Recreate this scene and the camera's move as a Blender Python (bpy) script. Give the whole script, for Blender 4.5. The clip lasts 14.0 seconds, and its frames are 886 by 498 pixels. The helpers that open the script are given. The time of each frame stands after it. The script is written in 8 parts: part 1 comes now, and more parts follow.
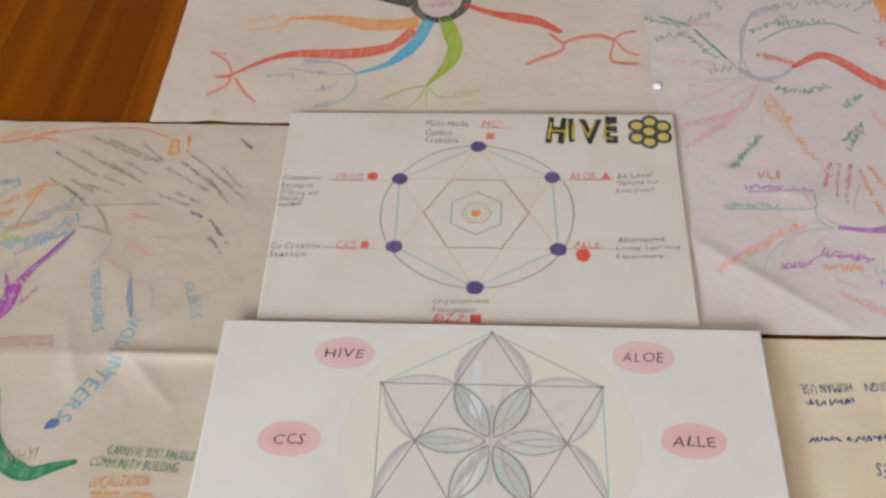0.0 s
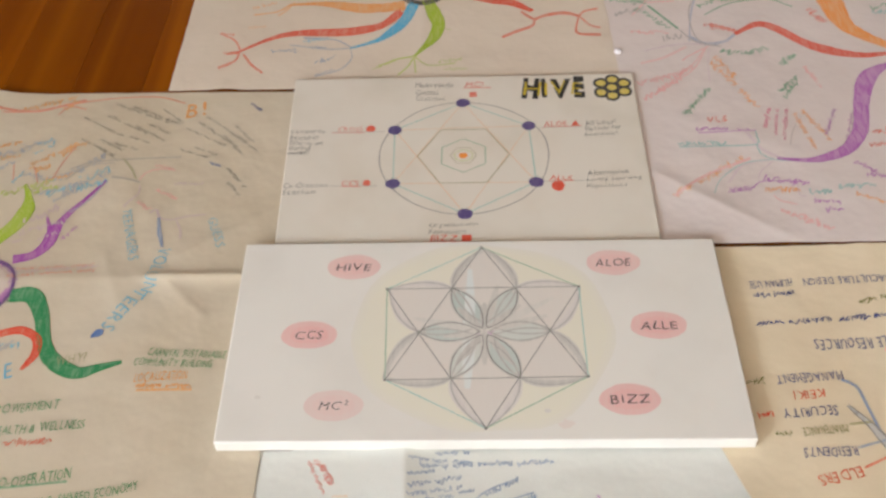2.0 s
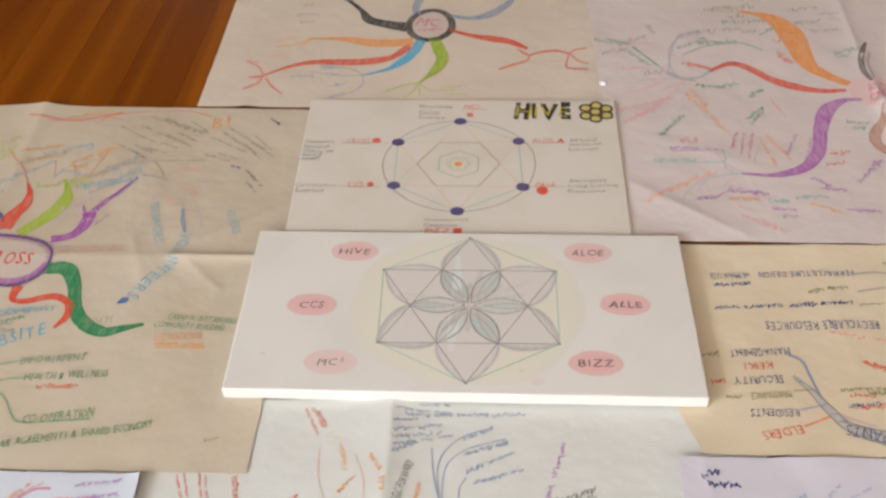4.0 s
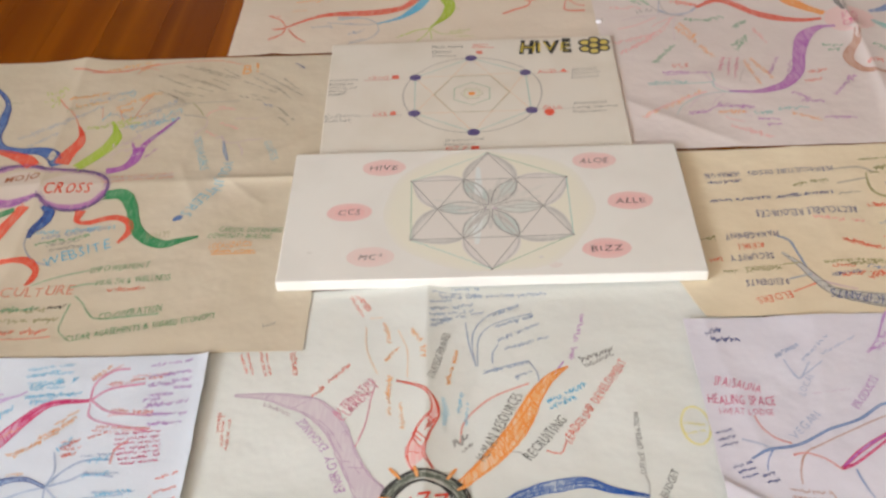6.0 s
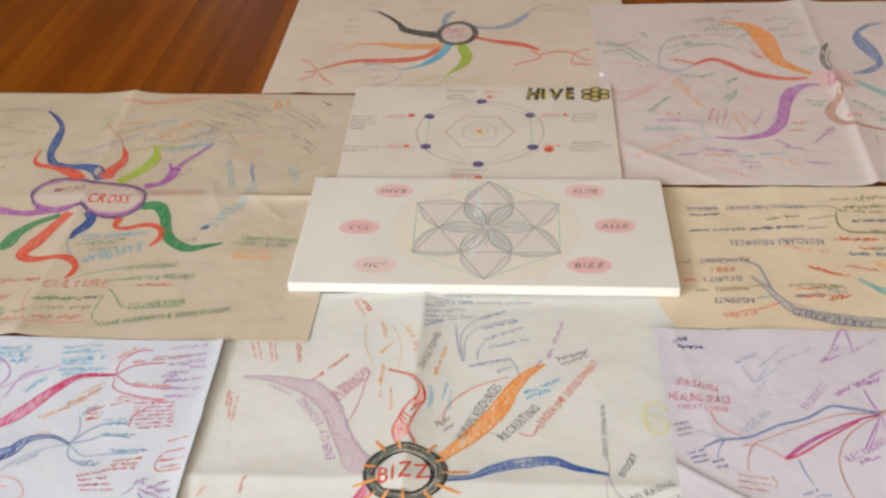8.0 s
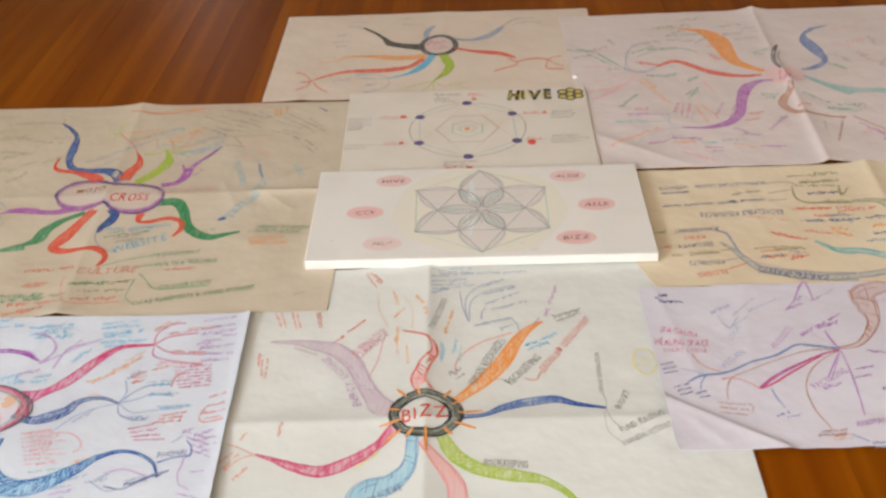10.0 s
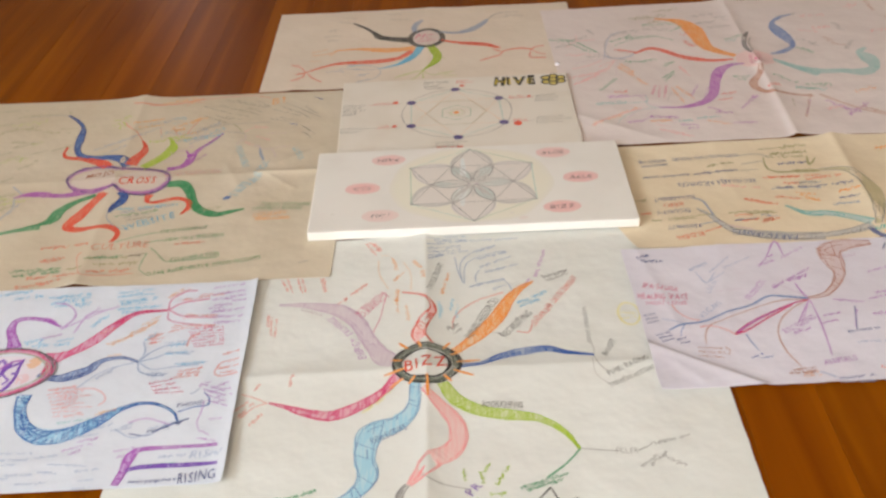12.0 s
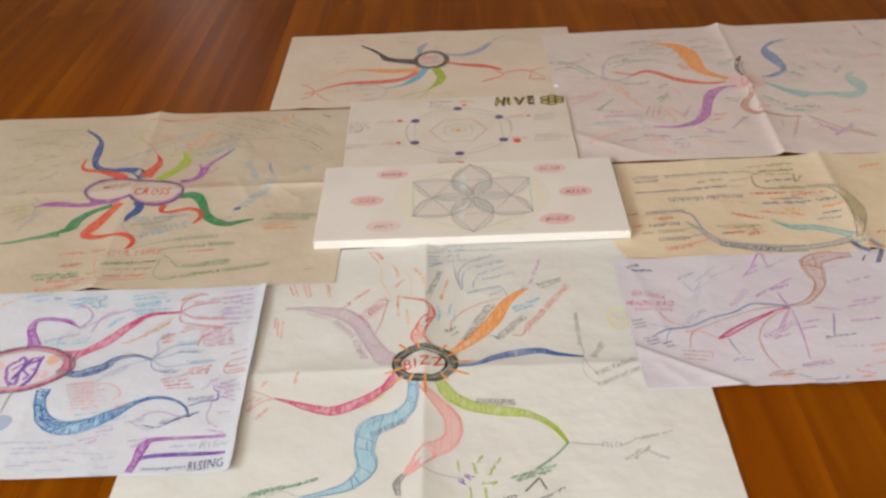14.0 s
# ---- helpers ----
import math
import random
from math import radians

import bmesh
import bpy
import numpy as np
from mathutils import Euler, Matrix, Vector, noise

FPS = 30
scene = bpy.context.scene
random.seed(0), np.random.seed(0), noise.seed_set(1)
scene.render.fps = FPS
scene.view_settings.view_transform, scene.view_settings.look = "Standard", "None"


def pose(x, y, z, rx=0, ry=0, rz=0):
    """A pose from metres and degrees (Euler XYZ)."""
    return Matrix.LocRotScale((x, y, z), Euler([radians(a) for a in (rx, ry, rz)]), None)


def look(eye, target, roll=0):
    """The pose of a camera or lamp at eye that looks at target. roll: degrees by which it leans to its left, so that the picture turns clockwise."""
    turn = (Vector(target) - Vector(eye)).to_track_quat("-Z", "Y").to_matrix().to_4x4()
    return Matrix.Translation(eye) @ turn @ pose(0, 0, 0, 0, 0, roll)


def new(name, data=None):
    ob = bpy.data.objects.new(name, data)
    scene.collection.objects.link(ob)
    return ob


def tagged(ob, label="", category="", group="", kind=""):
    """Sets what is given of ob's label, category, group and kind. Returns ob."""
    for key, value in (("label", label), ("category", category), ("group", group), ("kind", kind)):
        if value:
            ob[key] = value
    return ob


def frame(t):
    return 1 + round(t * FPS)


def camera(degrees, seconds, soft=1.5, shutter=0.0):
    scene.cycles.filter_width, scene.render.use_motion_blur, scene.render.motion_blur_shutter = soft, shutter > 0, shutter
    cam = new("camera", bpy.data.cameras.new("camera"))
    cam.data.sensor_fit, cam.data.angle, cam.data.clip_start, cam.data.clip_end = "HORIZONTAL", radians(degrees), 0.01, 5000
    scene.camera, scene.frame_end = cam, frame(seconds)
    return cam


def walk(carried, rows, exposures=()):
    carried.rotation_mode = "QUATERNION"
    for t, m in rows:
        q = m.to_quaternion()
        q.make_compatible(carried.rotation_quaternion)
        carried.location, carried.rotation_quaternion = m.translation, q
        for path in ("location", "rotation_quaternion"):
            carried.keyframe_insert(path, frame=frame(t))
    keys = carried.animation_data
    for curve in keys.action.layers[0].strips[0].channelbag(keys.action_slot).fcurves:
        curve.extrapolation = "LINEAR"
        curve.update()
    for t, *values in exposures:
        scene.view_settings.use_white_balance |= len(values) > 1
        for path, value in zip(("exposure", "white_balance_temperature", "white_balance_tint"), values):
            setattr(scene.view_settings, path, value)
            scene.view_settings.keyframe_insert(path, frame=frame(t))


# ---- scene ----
cam = camera(46.7, 14.0, soft=2.7)
PATH = [
    (0, (0.031, -0.687, 0.974), (-0.111, 0.596, -0.554), -4.0),
    (0.5, (0.016, -0.731, 0.981), (-0.093, 0.561, -0.542), -3.1),
    (1, (0.015, -0.806, 0.979), (-0.077, 0.531, -0.506), -3.0),
    (1.5, (0.008, -0.881, 0.983), (-0.086, 0.477, -0.482), -3.2),
    (2, (0.009, -0.927, 0.996), (-0.072, 0.441, -0.46), -3.2),
    (2.2, (0.012, -0.944, 0.996), (-0.063, 0.433, -0.452), -3.0),
    (4.3, (0.052, -1.159, 0.995), (-0.071, 0.351, -0.31), -2.3),
    (4.5, (0.045, -1.173, 1.0), (-0.085, 0.342, -0.299), -2.7),
    (5, (0.026, -1.237, 0.998), (-0.097, 0.276, -0.305), -3.3),
    (5.5, (0.016, -1.297, 0.995), (-0.082, 0.212, -0.314), -3.4),
    (6, (0.009, -1.354, 0.992), (-0.087, 0.152, -0.321), -3.9),
    (6.5, (0.026, -1.39, 0.997), (-0.106, 0.162, -0.258), -5.0),
    (7, (0.042, -1.438, 1.004), (-0.079, 0.116, -0.249), -3.9),
    (7.5, (0.067, -1.488, 1.001), (-0.063, 0.082, -0.232), -2.9),
    (8, (0.078, -1.534, 1.003), (-0.09, 0.068, -0.184), -2.9),
    (8.5, (0.076, -1.583, 1.007), (-0.076, 0.019, -0.18), -2.6),
    (9, (0.068, -1.64, 1.012), (-0.083, -0.028, -0.162), -2.7),
    (9.2, (0.06, -1.655, 1.017), (-0.07, -0.036, -0.15), -2.4),
    (11.3, (-0.022, -1.846, 1.022), (-0.063, -0.167, -0.063), -4.0),
    (11.5, (-0.019, -1.85, 1.022), (-0.037, -0.171, -0.065), -3.4),
    (12, (0.0, -1.874, 1.016), (-0.055, -0.208, -0.088), -3.5),
    (12.5, (0.017, -1.916, 1.017), (-0.092, -0.238, -0.067), -3.4),
    (13, (0.034, -1.95, 1.015), (-0.068, -0.277, -0.076), -2.6),
    (13.5, (0.02, -1.973, 1.025), (-0.053, -0.276, -0.031), -2.5),
    (14, (0.017, -1.966, 1.036), (-0.052, -0.271, -0.024), -3.2),
]
BALANCE = [(0, 0.0, 5950, 10), (0.7, 0.0, 6020, 10), (1.5, 0.02, 6330, 10), (2.2, 0.02, 6450, 10.5), (4.5, 0.03, 6400, 11.5), (7.0, 0.02, 6500, 10), (9.2, 0.02, 6500, 10), (11.5, 0.03, 6720, 10.5), (12.5, 0.03, 6640, 11), (13.2, -0.05, 6740, 12), (14, -0.1, 6760, 12)]
walk(cam, [(t, look(eye, target, roll)) for t, eye, target, roll in PATH], BALANCE)

# ---- light ----
world = bpy.data.worlds.new("daylight")
scene.world = world
world.use_nodes = True
wn = world.node_tree.nodes
sky = wn.new("ShaderNodeTexSky")
sky.sky_type, sky.sun_disc, sky.sun_elevation, sky.sun_rotation = "NISHITA", False, radians(38), radians(200)
world.node_tree.links.new(sky.outputs[0], wn["Background"].inputs[0])
wn["Background"].inputs[1].default_value = 0.1


def window_light(name, m, w, h, watts, colour):
    lamp = bpy.data.lights.new(name, "AREA")
    lamp.shape, lamp.size, lamp.size_y, lamp.energy, lamp.color = "RECTANGLE", w, h, watts, colour
    ob = new(name, lamp)
    ob.matrix_world = m
    return ob


# Daylight comes in by a high window in the wall to the left, by a broad one behind the camera, and weakly by the narrow one far ahead.
window_light("window_light_side", look((-4.44, -4.8, 2.75), (0, -4.8, 2.1)), 2.6, 1.6, 455, (0.86, 0.965, 1.08))
window_light("window_light_back", look((-1.7, -6.22, 2.7), (-1.7, 0, 2.2)), 3.8, 2.6, 205, (0.98, 0.965, 0.96))
window_light("window_light_far", look((-1.85, 4.9, 1.25), (-1.4, 0, 0.8)), 0.4, 1.1, 3, (0.85, 0.92, 1.0))
scene.view_settings.exposure = 0.0


# ---- materials ----
def material(name, rough=0.7, spec=0.3):
    m = bpy.data.materials.new(name)
    m.use_nodes = True
    n, l = m.node_tree.nodes, m.node_tree.links
    b = n["Principled BSDF"]
    b.inputs["Roughness"].default_value = rough
    b.inputs["Specular IOR Level"].default_value = spec
    return m, n, l, b


def texture(n, l, kind, scale, detail=4.0, stretch=None, coords="Object"):
    tc = n.new("ShaderNodeTexCoord")
    tex = n.new(kind)
    tex.inputs["Scale"].default_value = scale
    if kind == "ShaderNodeTexNoise":
        tex.inputs["Detail"].default_value = detail
    if stretch:
        mp = n.new("ShaderNodeMapping")
        mp.inputs["Scale"].default_value = stretch
        l.new(tc.outputs[coords], mp.inputs["Vector"])
        l.new(mp.outputs[0], tex.inputs["Vector"])
    else:
        l.new(tc.outputs[coords], tex.inputs["Vector"])
    return tex


def ramp(n, l, source, stops):
    r = n.new("ShaderNodeValToRGB")
    while len(r.color_ramp.elements) < len(stops):
        r.color_ramp.elements.new(0.5)
    for e, (p, c) in zip(r.color_ramp.elements, stops):
        e.position, e.color = p, (*c, 1)
    l.new(source, r.inputs["Fac"])
    return r


def bump(n, l, b, source, strength, distance):
    k = n.new("ShaderNodeBump")
    k.inputs["Strength"].default_value, k.inputs["Distance"].default_value = strength, distance
    l.new(source, k.inputs["Height"])
    l.new(k.outputs[0], b.inputs["Normal"])
    return k


def paper_material(name, colour, stain):
    """Drawing paper: faint blotches, fibre and a little cockle."""
    m, n, l, b = material(name, 0.62, 0.25)
    big = texture(n, l, "ShaderNodeTexNoise", 5.0, 5.0)
    r = ramp(n, l, big.outputs["Fac"], [(0.3, stain), (0.62, colour)])
    fine = texture(n, l, "ShaderNodeTexNoise", 700.0, 2.0)
    mix = n.new("ShaderNodeMix")
    mix.data_type, mix.blend_type = "RGBA", "MULTIPLY"
    mix.inputs["Factor"].default_value = 0.12
    l.new(r.outputs[0], mix.inputs["A"])
    l.new(fine.outputs["Fac"], mix.inputs["B"])
    l.new(mix.outputs["Result"], b.inputs["Base Color"])
    cock = texture(n, l, "ShaderNodeTexNoise", 14.0, 3.0)
    bump(n, l, b, cock.outputs["Fac"], 0.75, 0.005)
    return m


def ink_material(name, colour, cover=0.8, thinning=0.72, ground=(0.66, 0.6, 0.5), grain=260.0, gloss=0.6):
    """Felt pen or coloured pencil: strokes of colour with paper showing through between them."""
    m, n, l, b = material(name, gloss, 0.2)
    tc, mp, streak = n.new("ShaderNodeTexCoord"), n.new("ShaderNodeMapping"), n.new("ShaderNodeTexNoise")
    mp.inputs["Rotation"].default_value, mp.inputs["Scale"].default_value = (0, 0, 0.6), (1.0, 0.12, 1.0)
    streak.inputs["Scale"].default_value, streak.inputs["Detail"].default_value = grain, 2.0
    l.new(tc.outputs["Object"], mp.inputs["Vector"])
    l.new(mp.outputs[0], streak.inputs["Vector"])
    patch = texture(n, l, "ShaderNodeTexNoise", 30.0, 2.0)
    add = n.new("ShaderNodeMath")
    add.operation = "MULTIPLY_ADD"
    add.inputs[1].default_value = 0.4
    l.new(patch.outputs["Fac"], add.inputs[0])
    l.new(streak.outputs["Fac"], add.inputs[2])
    full = tuple((math.sqrt(c) * cover + math.sqrt(g) * (1 - cover)) ** 2 for c, g in zip(colour, ground))
    thin = tuple((math.sqrt(c) * cover * thinning + math.sqrt(g) * (1 - cover * thinning)) ** 2 for c, g in zip(colour, ground))
    r = ramp(n, l, add.outputs[0], [(0.6, thin), (0.76, full)])
    l.new(r.outputs[0], b.inputs["Base Color"])
    return m


PAPER = {
    "cream": paper_material("cream_paper", (0.64, 0.56, 0.43), (0.58, 0.495, 0.36)),
    "ivory": paper_material("ivory_paper", (0.752, 0.764, 0.715), (0.70, 0.705, 0.65)),
    "tan": paper_material("yellowed_paper", (0.78, 0.67, 0.485), (0.72, 0.60, 0.415)),
    "beige": paper_material("beige_paper", (0.745, 0.65, 0.535), (0.69, 0.59, 0.475)),
    "white": paper_material("white_paper", (0.705, 0.752, 0.815), (0.66, 0.70, 0.765)),
    "lilac": paper_material("cool_white_paper", (0.71, 0.685, 0.745), (0.67, 0.635, 0.69)),
    "rose": paper_material("pinkish_paper", (0.748, 0.668, 0.635), (0.697, 0.617, 0.58)),
}
COLOURS = {
    "blue": (0.004, 0.06, 0.34), "navy": (0.02, 0.04, 0.2), "red": (0.72, 0.05, 0.02), "orange": (0.85, 0.24, 0.02),
    "green": (0.01, 0.20, 0.06), "lime": (0.32, 0.48, 0.02), "purple": (0.30, 0.03, 0.36), "crimson": (0.58, 0.01, 0.10),
    "lilac": (0.46, 0.31, 0.43), "sky": (0.05, 0.40, 0.68), "pink": (0.82, 0.25, 0.25), "black": (0.02, 0.02, 0.02),
    "grey": (0.22, 0.21, 0.20), "teal": (0.05, 0.38, 0.36), "brown": (0.34, 0.09, 0.03), "violet": (0.12, 0.02, 0.36),
    "slate": (0.13, 0.22, 0.42), "yellow": (0.75, 0.62, 0.05), "olive": (0.18, 0.18, 0.05), "lemon": (0.80, 0.77, 0.45), "mauve": (0.48, 0.41, 0.43), "rosy": (0.50, 0.40, 0.37), "pale": (0.62, 0.74, 0.78), "mustard": (0.58, 0.43, 0.03), "indigo": (0.06, 0.04, 0.17), "moss": (0.07, 0.085, 0.06), "sage": (0.30, 0.42, 0.40),
}
INKS = {}


def ink(colour, cover=0.8, ground=(0.66, 0.6, 0.5), thinning=0.72):
    thinning = 0.9 if cover >= 0.85 else thinning
    key = (colour, round(cover, 2), ground, thinning)
    if key not in INKS:
        INKS[key] = ink_material(f"{colour}_ink", COLOURS[colour], cover, thinning, ground)
    return INKS[key]


def canvas_material(name, light, dull):
    m, n, l, b = material(name, 0.55, 0.3)
    smudge = texture(n, l, "ShaderNodeTexNoise", 9.0, 5.0)
    r = ramp(n, l, smudge.outputs["Fac"], [(0.3, dull), (0.55, light)])
    l.new(r.outputs[0], b.inputs["Base Color"])
    weave = texture(n, l, "ShaderNodeTexNoise", 900.0, 1.0)
    bump(n, l, b, weave.outputs["Fac"], 0.25, 0.0006)
    return m


def wood_material():
    """Oiled reddish floorboards, grain along y, each board a little different."""
    m, n, l, b = material("oiled_wood", 0.34, 0.03)
    info = n.new("ShaderNodeObjectInfo")
    tc = n.new("ShaderNodeTexCoord")
    mp = n.new("ShaderNodeMapping")
    mp.inputs["Scale"].default_value = (1.0, 0.05, 1.0)
    l.new(tc.outputs["Object"], mp.inputs["Vector"])
    shift = n.new("ShaderNodeVectorMath")
    shift.operation = "SCALE"
    comb = n.new("ShaderNodeCombineXYZ")
    for s in ("X", "Y", "Z"):
        l.new(info.outputs["Random"], comb.inputs[s])
    l.new(comb.outputs[0], shift.inputs[0])
    shift.inputs["Scale"].default_value = 37.0
    add = n.new("ShaderNodeVectorMath")
    l.new(mp.outputs[0], add.inputs[0])
    l.new(shift.outputs[0], add.inputs[1])
    g = n.new("ShaderNodeTexNoise")
    g.inputs["Scale"].default_value, g.inputs["Detail"].default_value, g.inputs["Distortion"].default_value = 15.0, 3.0, 0.8
    l.new(add.outputs[0], g.inputs["Vector"])
    r = ramp(n, l, g.outputs["Fac"], [(0.3, (0.165, 0.038, 0.0012)), (0.5, (0.215, 0.055, 0.0015)), (0.7, (0.28, 0.081, 0.002))])
    tone = n.new("ShaderNodeHueSaturation")
    val = n.new("ShaderNodeMapRange")
    val.inputs["To Min"].default_value, val.inputs["To Max"].default_value = 0.92, 1.08
    l.new(info.outputs["Random"], val.inputs["Value"])
    l.new(val.outputs[0], tone.inputs["Value"])
    l.new(r.outputs[0], tone.inputs["Color"])
    l.new(tone.outputs[0], b.inputs["Base Color"])
    pore = n.new("ShaderNodeTexNoise")
    pore.inputs["Scale"].default_value, pore.inputs["Detail"].default_value = 160.0, 2.0
    l.new(add.outputs[0], pore.inputs["Vector"])
    bump(n, l, b, pore.outputs["Fac"], 0.15, 0.001)
    return m


def plaster_material(name, colour):
    m, n, l, b = material(name, 0.85, 0.2)
    t = texture(n, l, "ShaderNodeTexNoise", 3.0, 6.0)
    r = ramp(n, l, t.outputs["Fac"], [(0.3, tuple(c * 0.93 for c in colour)), (0.7, colour)])
    l.new(r.outputs[0], b.inputs["Base Color"])
    fine = texture(n, l, "ShaderNodeTexNoise", 120.0, 3.0)
    bump(n, l, b, fine.outputs["Fac"], 0.2, 0.001)
    return m


CANVAS = canvas_material("primed_canvas", (0.75, 0.727, 0.672), (0.71, 0.683, 0.626))
# the hexagon board's cloth is creamier and a little darker
CREAM_CANVAS = canvas_material("cream_canvas", (0.715, 0.668, 0.585), (0.665, 0.61, 0.517))
WOOD, PLASTER = wood_material(), plaster_material("painted_plaster", (0.64, 0.57, 0.47))
SEAM = plaster_material("dark_underfloor", (0.11, 0.03, 0.004))
FRAME = plaster_material("white_window_paint", (0.75, 0.74, 0.7))


# ---- building blocks ----
def mesh_object(name, bm, mat, parent=None, label="", smooth=False):
    me = bpy.data.meshes.new(name)
    bm.to_mesh(me)
    bm.free()
    me.materials.append(mat)
    if smooth:
        me.polygons.foreach_set("use_smooth", [True] * len(me.polygons))
    ob = new(name, me)
    if parent:
        ob.parent = parent
    if label:
        ob["label"] = label
    return ob


part = mesh_object


def box(bm, x0, x1, y0, y1, z0, z1):
    vs = [bm.verts.new((x, y, z)) for z in (z0, z1) for x, y in ((x0, y0), (x1, y0), (x1, y1), (x0, y1))]
    for f in ((3, 2, 1, 0), (4, 5, 6, 7), (0, 1, 5, 4), (1, 2, 6, 5), (2, 3, 7, 6), (3, 0, 4, 7)):
        bm.faces.new([vs[i] for i in f])


def seg_distance(x, y, a, b):
    dx, dy = b[0] - a[0], b[1] - a[1]
    k = max(0.0, min(1.0, ((x - a[0]) * dx + (y - a[1]) * dy) / (dx * dx + dy * dy)))
    return math.hypot(x - a[0] - k * dx, y - a[1] - k * dy)


class Sheet:
    """A flat thing that is drawn on: plan coordinates in metres, a height for each place, and the object that owns the marks."""

    def __init__(self, z, creases=(), curls=(), wave=0.0, seed=0.0):
        self.z, self.creases, self.curls, self.wave, self.seed, self.ob, self.count, self.ground, self.ply, self.felt = z, creases, curls, wave, seed, None, 0, (0.66, 0.6, 0.5), 0.5, False

    def height(self, x, y):
        h = self.z
        if self.wave:
            h += self.wave * (0.5 + noise.noise(Vector((x * 6, y * 6, self.seed)))) + self.wave * 0.4 * noise.noise(Vector((x * 17, y * 17, self.seed)))
        for a, b, up, wide, *other in self.creases:
            # a fold may fall off more steeply on its far-to-near right-hand side
            if other and (b[0] - a[0]) * (y - a[1]) - (b[1] - a[1]) * (x - a[0]) > 0:
                wide = other[0]
            h += up * math.exp(-math.sqrt(seg_distance(x, y, a, b) ** 2 + 0.0000015) / wide)
        for cx, cy, radius, up in self.curls:
            k = max(0.0, 1 - math.hypot(x - cx, y - cy) / radius)
            h += up * k * k
        return h

    def lift(self, layer=0.0008):
        """Fills lie lowest, then strokes, then words, and later marks a hair above earlier ones."""
        self.count += 1
        return self.ply * (layer + 0.0000015 * self.count)

    def local(self, x, y, up):
        o = self.ob.location
        return (x - o.x, y - o.y, self.height(x, y) + up - o.z)


def paper_sheet(name, label, corners, mat, sheet, step=0.0052, group="papers on the floor"):
    """A sheet of paper between four corners (far left, far right, near right, near left), with folds, waves and a cut edge."""
    (ax, ay), (bx, by), (cx, cy), (dx, dy) = corners
    nu = max(4, int(math.hypot(bx - ax, by - ay) / step))
    nv = max(4, int(math.hypot(dx - ax, dy - ay) / step))
    ox, oy = (ax + bx + cx + dx) / 4, (ay + by + cy + dy) / 4
    bm = bmesh.new()
    grid = []
    for j in range(nv + 1):
        v, row = j / nv, []
        for i in range(nu + 1):
            u = i / nu
            x = (ax * (1 - u) + bx * u) * (1 - v) + (dx * (1 - u) + cx * u) * v
            y = (ay * (1 - u) + by * u) * (1 - v) + (dy * (1 - u) + cy * u) * v
            edge = min(i, nu - i, j, nv - j)
            if edge == 0:
                x += 0.0012 * noise.noise(Vector((x * 30, y * 30, 3)))
                y += 0.0012 * noise.noise(Vector((x * 30, y * 30, 9)))
            row.append(bm.verts.new((x - ox, y - oy, sheet.height(x, y) - sheet.z)))
        grid.append(row)
    for j in range(nv):
        for i in range(nu):
            bm.faces.new((grid[j][i], grid[j + 1][i], grid[j + 1][i + 1], grid[j][i + 1]))
    rim = [*grid[0], *[r[-1] for r in grid[1:]], *grid[-1][-2::-1], *[r[0] for r in grid[-2:0:-1]]]
    low = [bm.verts.new((v.co.x, v.co.y, v.co.z - 0.0005)) for v in rim]
    rim = [bm.verts.new(v.co) for v in rim]
    for k in range(len(rim)):
        n = (k + 1) % len(rim)
        bm.faces.new((rim[k], rim[n], low[n], low[k]))
    ob = mesh_object(name, bm, mat, None, "", True)
    ob.location = (ox, oy, sheet.z)
    sheet.ob = tagged(ob, label, "poster paper", group)
    return sheet


def spline(points, step=0.006):
    """A smooth line through points given as (x, y, width)."""
    if len(points) < 2:
        return points
    p = [Vector(q) for q in points]
    p = [2 * p[0] - p[1], *p, 2 * p[-1] - p[-2]]
    out = []
    for i in range(1, len(p) - 2):
        n = max(2, int((p[i + 1].xy - p[i].xy).length / step))
        for k in range(n):
            t = k / n
            out.append(0.5 * (2 * p[i] + (p[i + 1] - p[i - 1]) * t + (2 * p[i - 1] - 5 * p[i] + 4 * p[i + 1] - p[i + 2]) * t * t
                              + (3 * p[i] - p[i - 1] - 3 * p[i + 1] + p[i + 2]) * t ** 3))
    return [*out, p[-2]]


def ribbon(bm, sheet, points, up, closed=False, rough=0.12):
    line = spline(points)
    left, right = [], []
    for i, q in enumerate(line):
        a, b = line[max(0, i - 1)], line[min(len(line) - 1, i + 1)]
        d = Vector((b[0] - a[0], b[1] - a[1]))
        d = d.normalized() if d.length else Vector((1, 0))
        w = max(0.0003, q[2]) / 2
        wl = w * (1 + rough * noise.noise(Vector((q[0] * 110, q[1] * 110, 1))))
        wr = w * (1 + rough * noise.noise(Vector((q[0] * 110, q[1] * 110, 7))))
        left.append(bm.verts.new(sheet.local(q[0] - d.y * wl, q[1] + d.x * wl, up)))
        right.append(bm.verts.new(sheet.local(q[0] + d.y * wr, q[1] - d.x * wr, up)))
    for i in range(len(line) - 1):
        bm.faces.new((left[i], right[i], right[i + 1], left[i + 1]))


def branch(sheet, name, points, colour, cover=0.8, thinning=0.72, layer=0.0008):
    """One tapering stroke of colour through points (x, y, width)."""
    bm = bmesh.new()
    ribbon(bm, sheet, points, sheet.lift(layer))
    return part(name, bm, ink(colour, cover, sheet.ground, thinning), sheet.ob)


def heading(path, i):
    a, b = path[max(0, i - 1)], path[min(len(path) - 1, i + 1)]
    d = Vector((b[0] - a[0], b[1] - a[1]))
    return d.normalized() if d.length else Vector((1, 0))


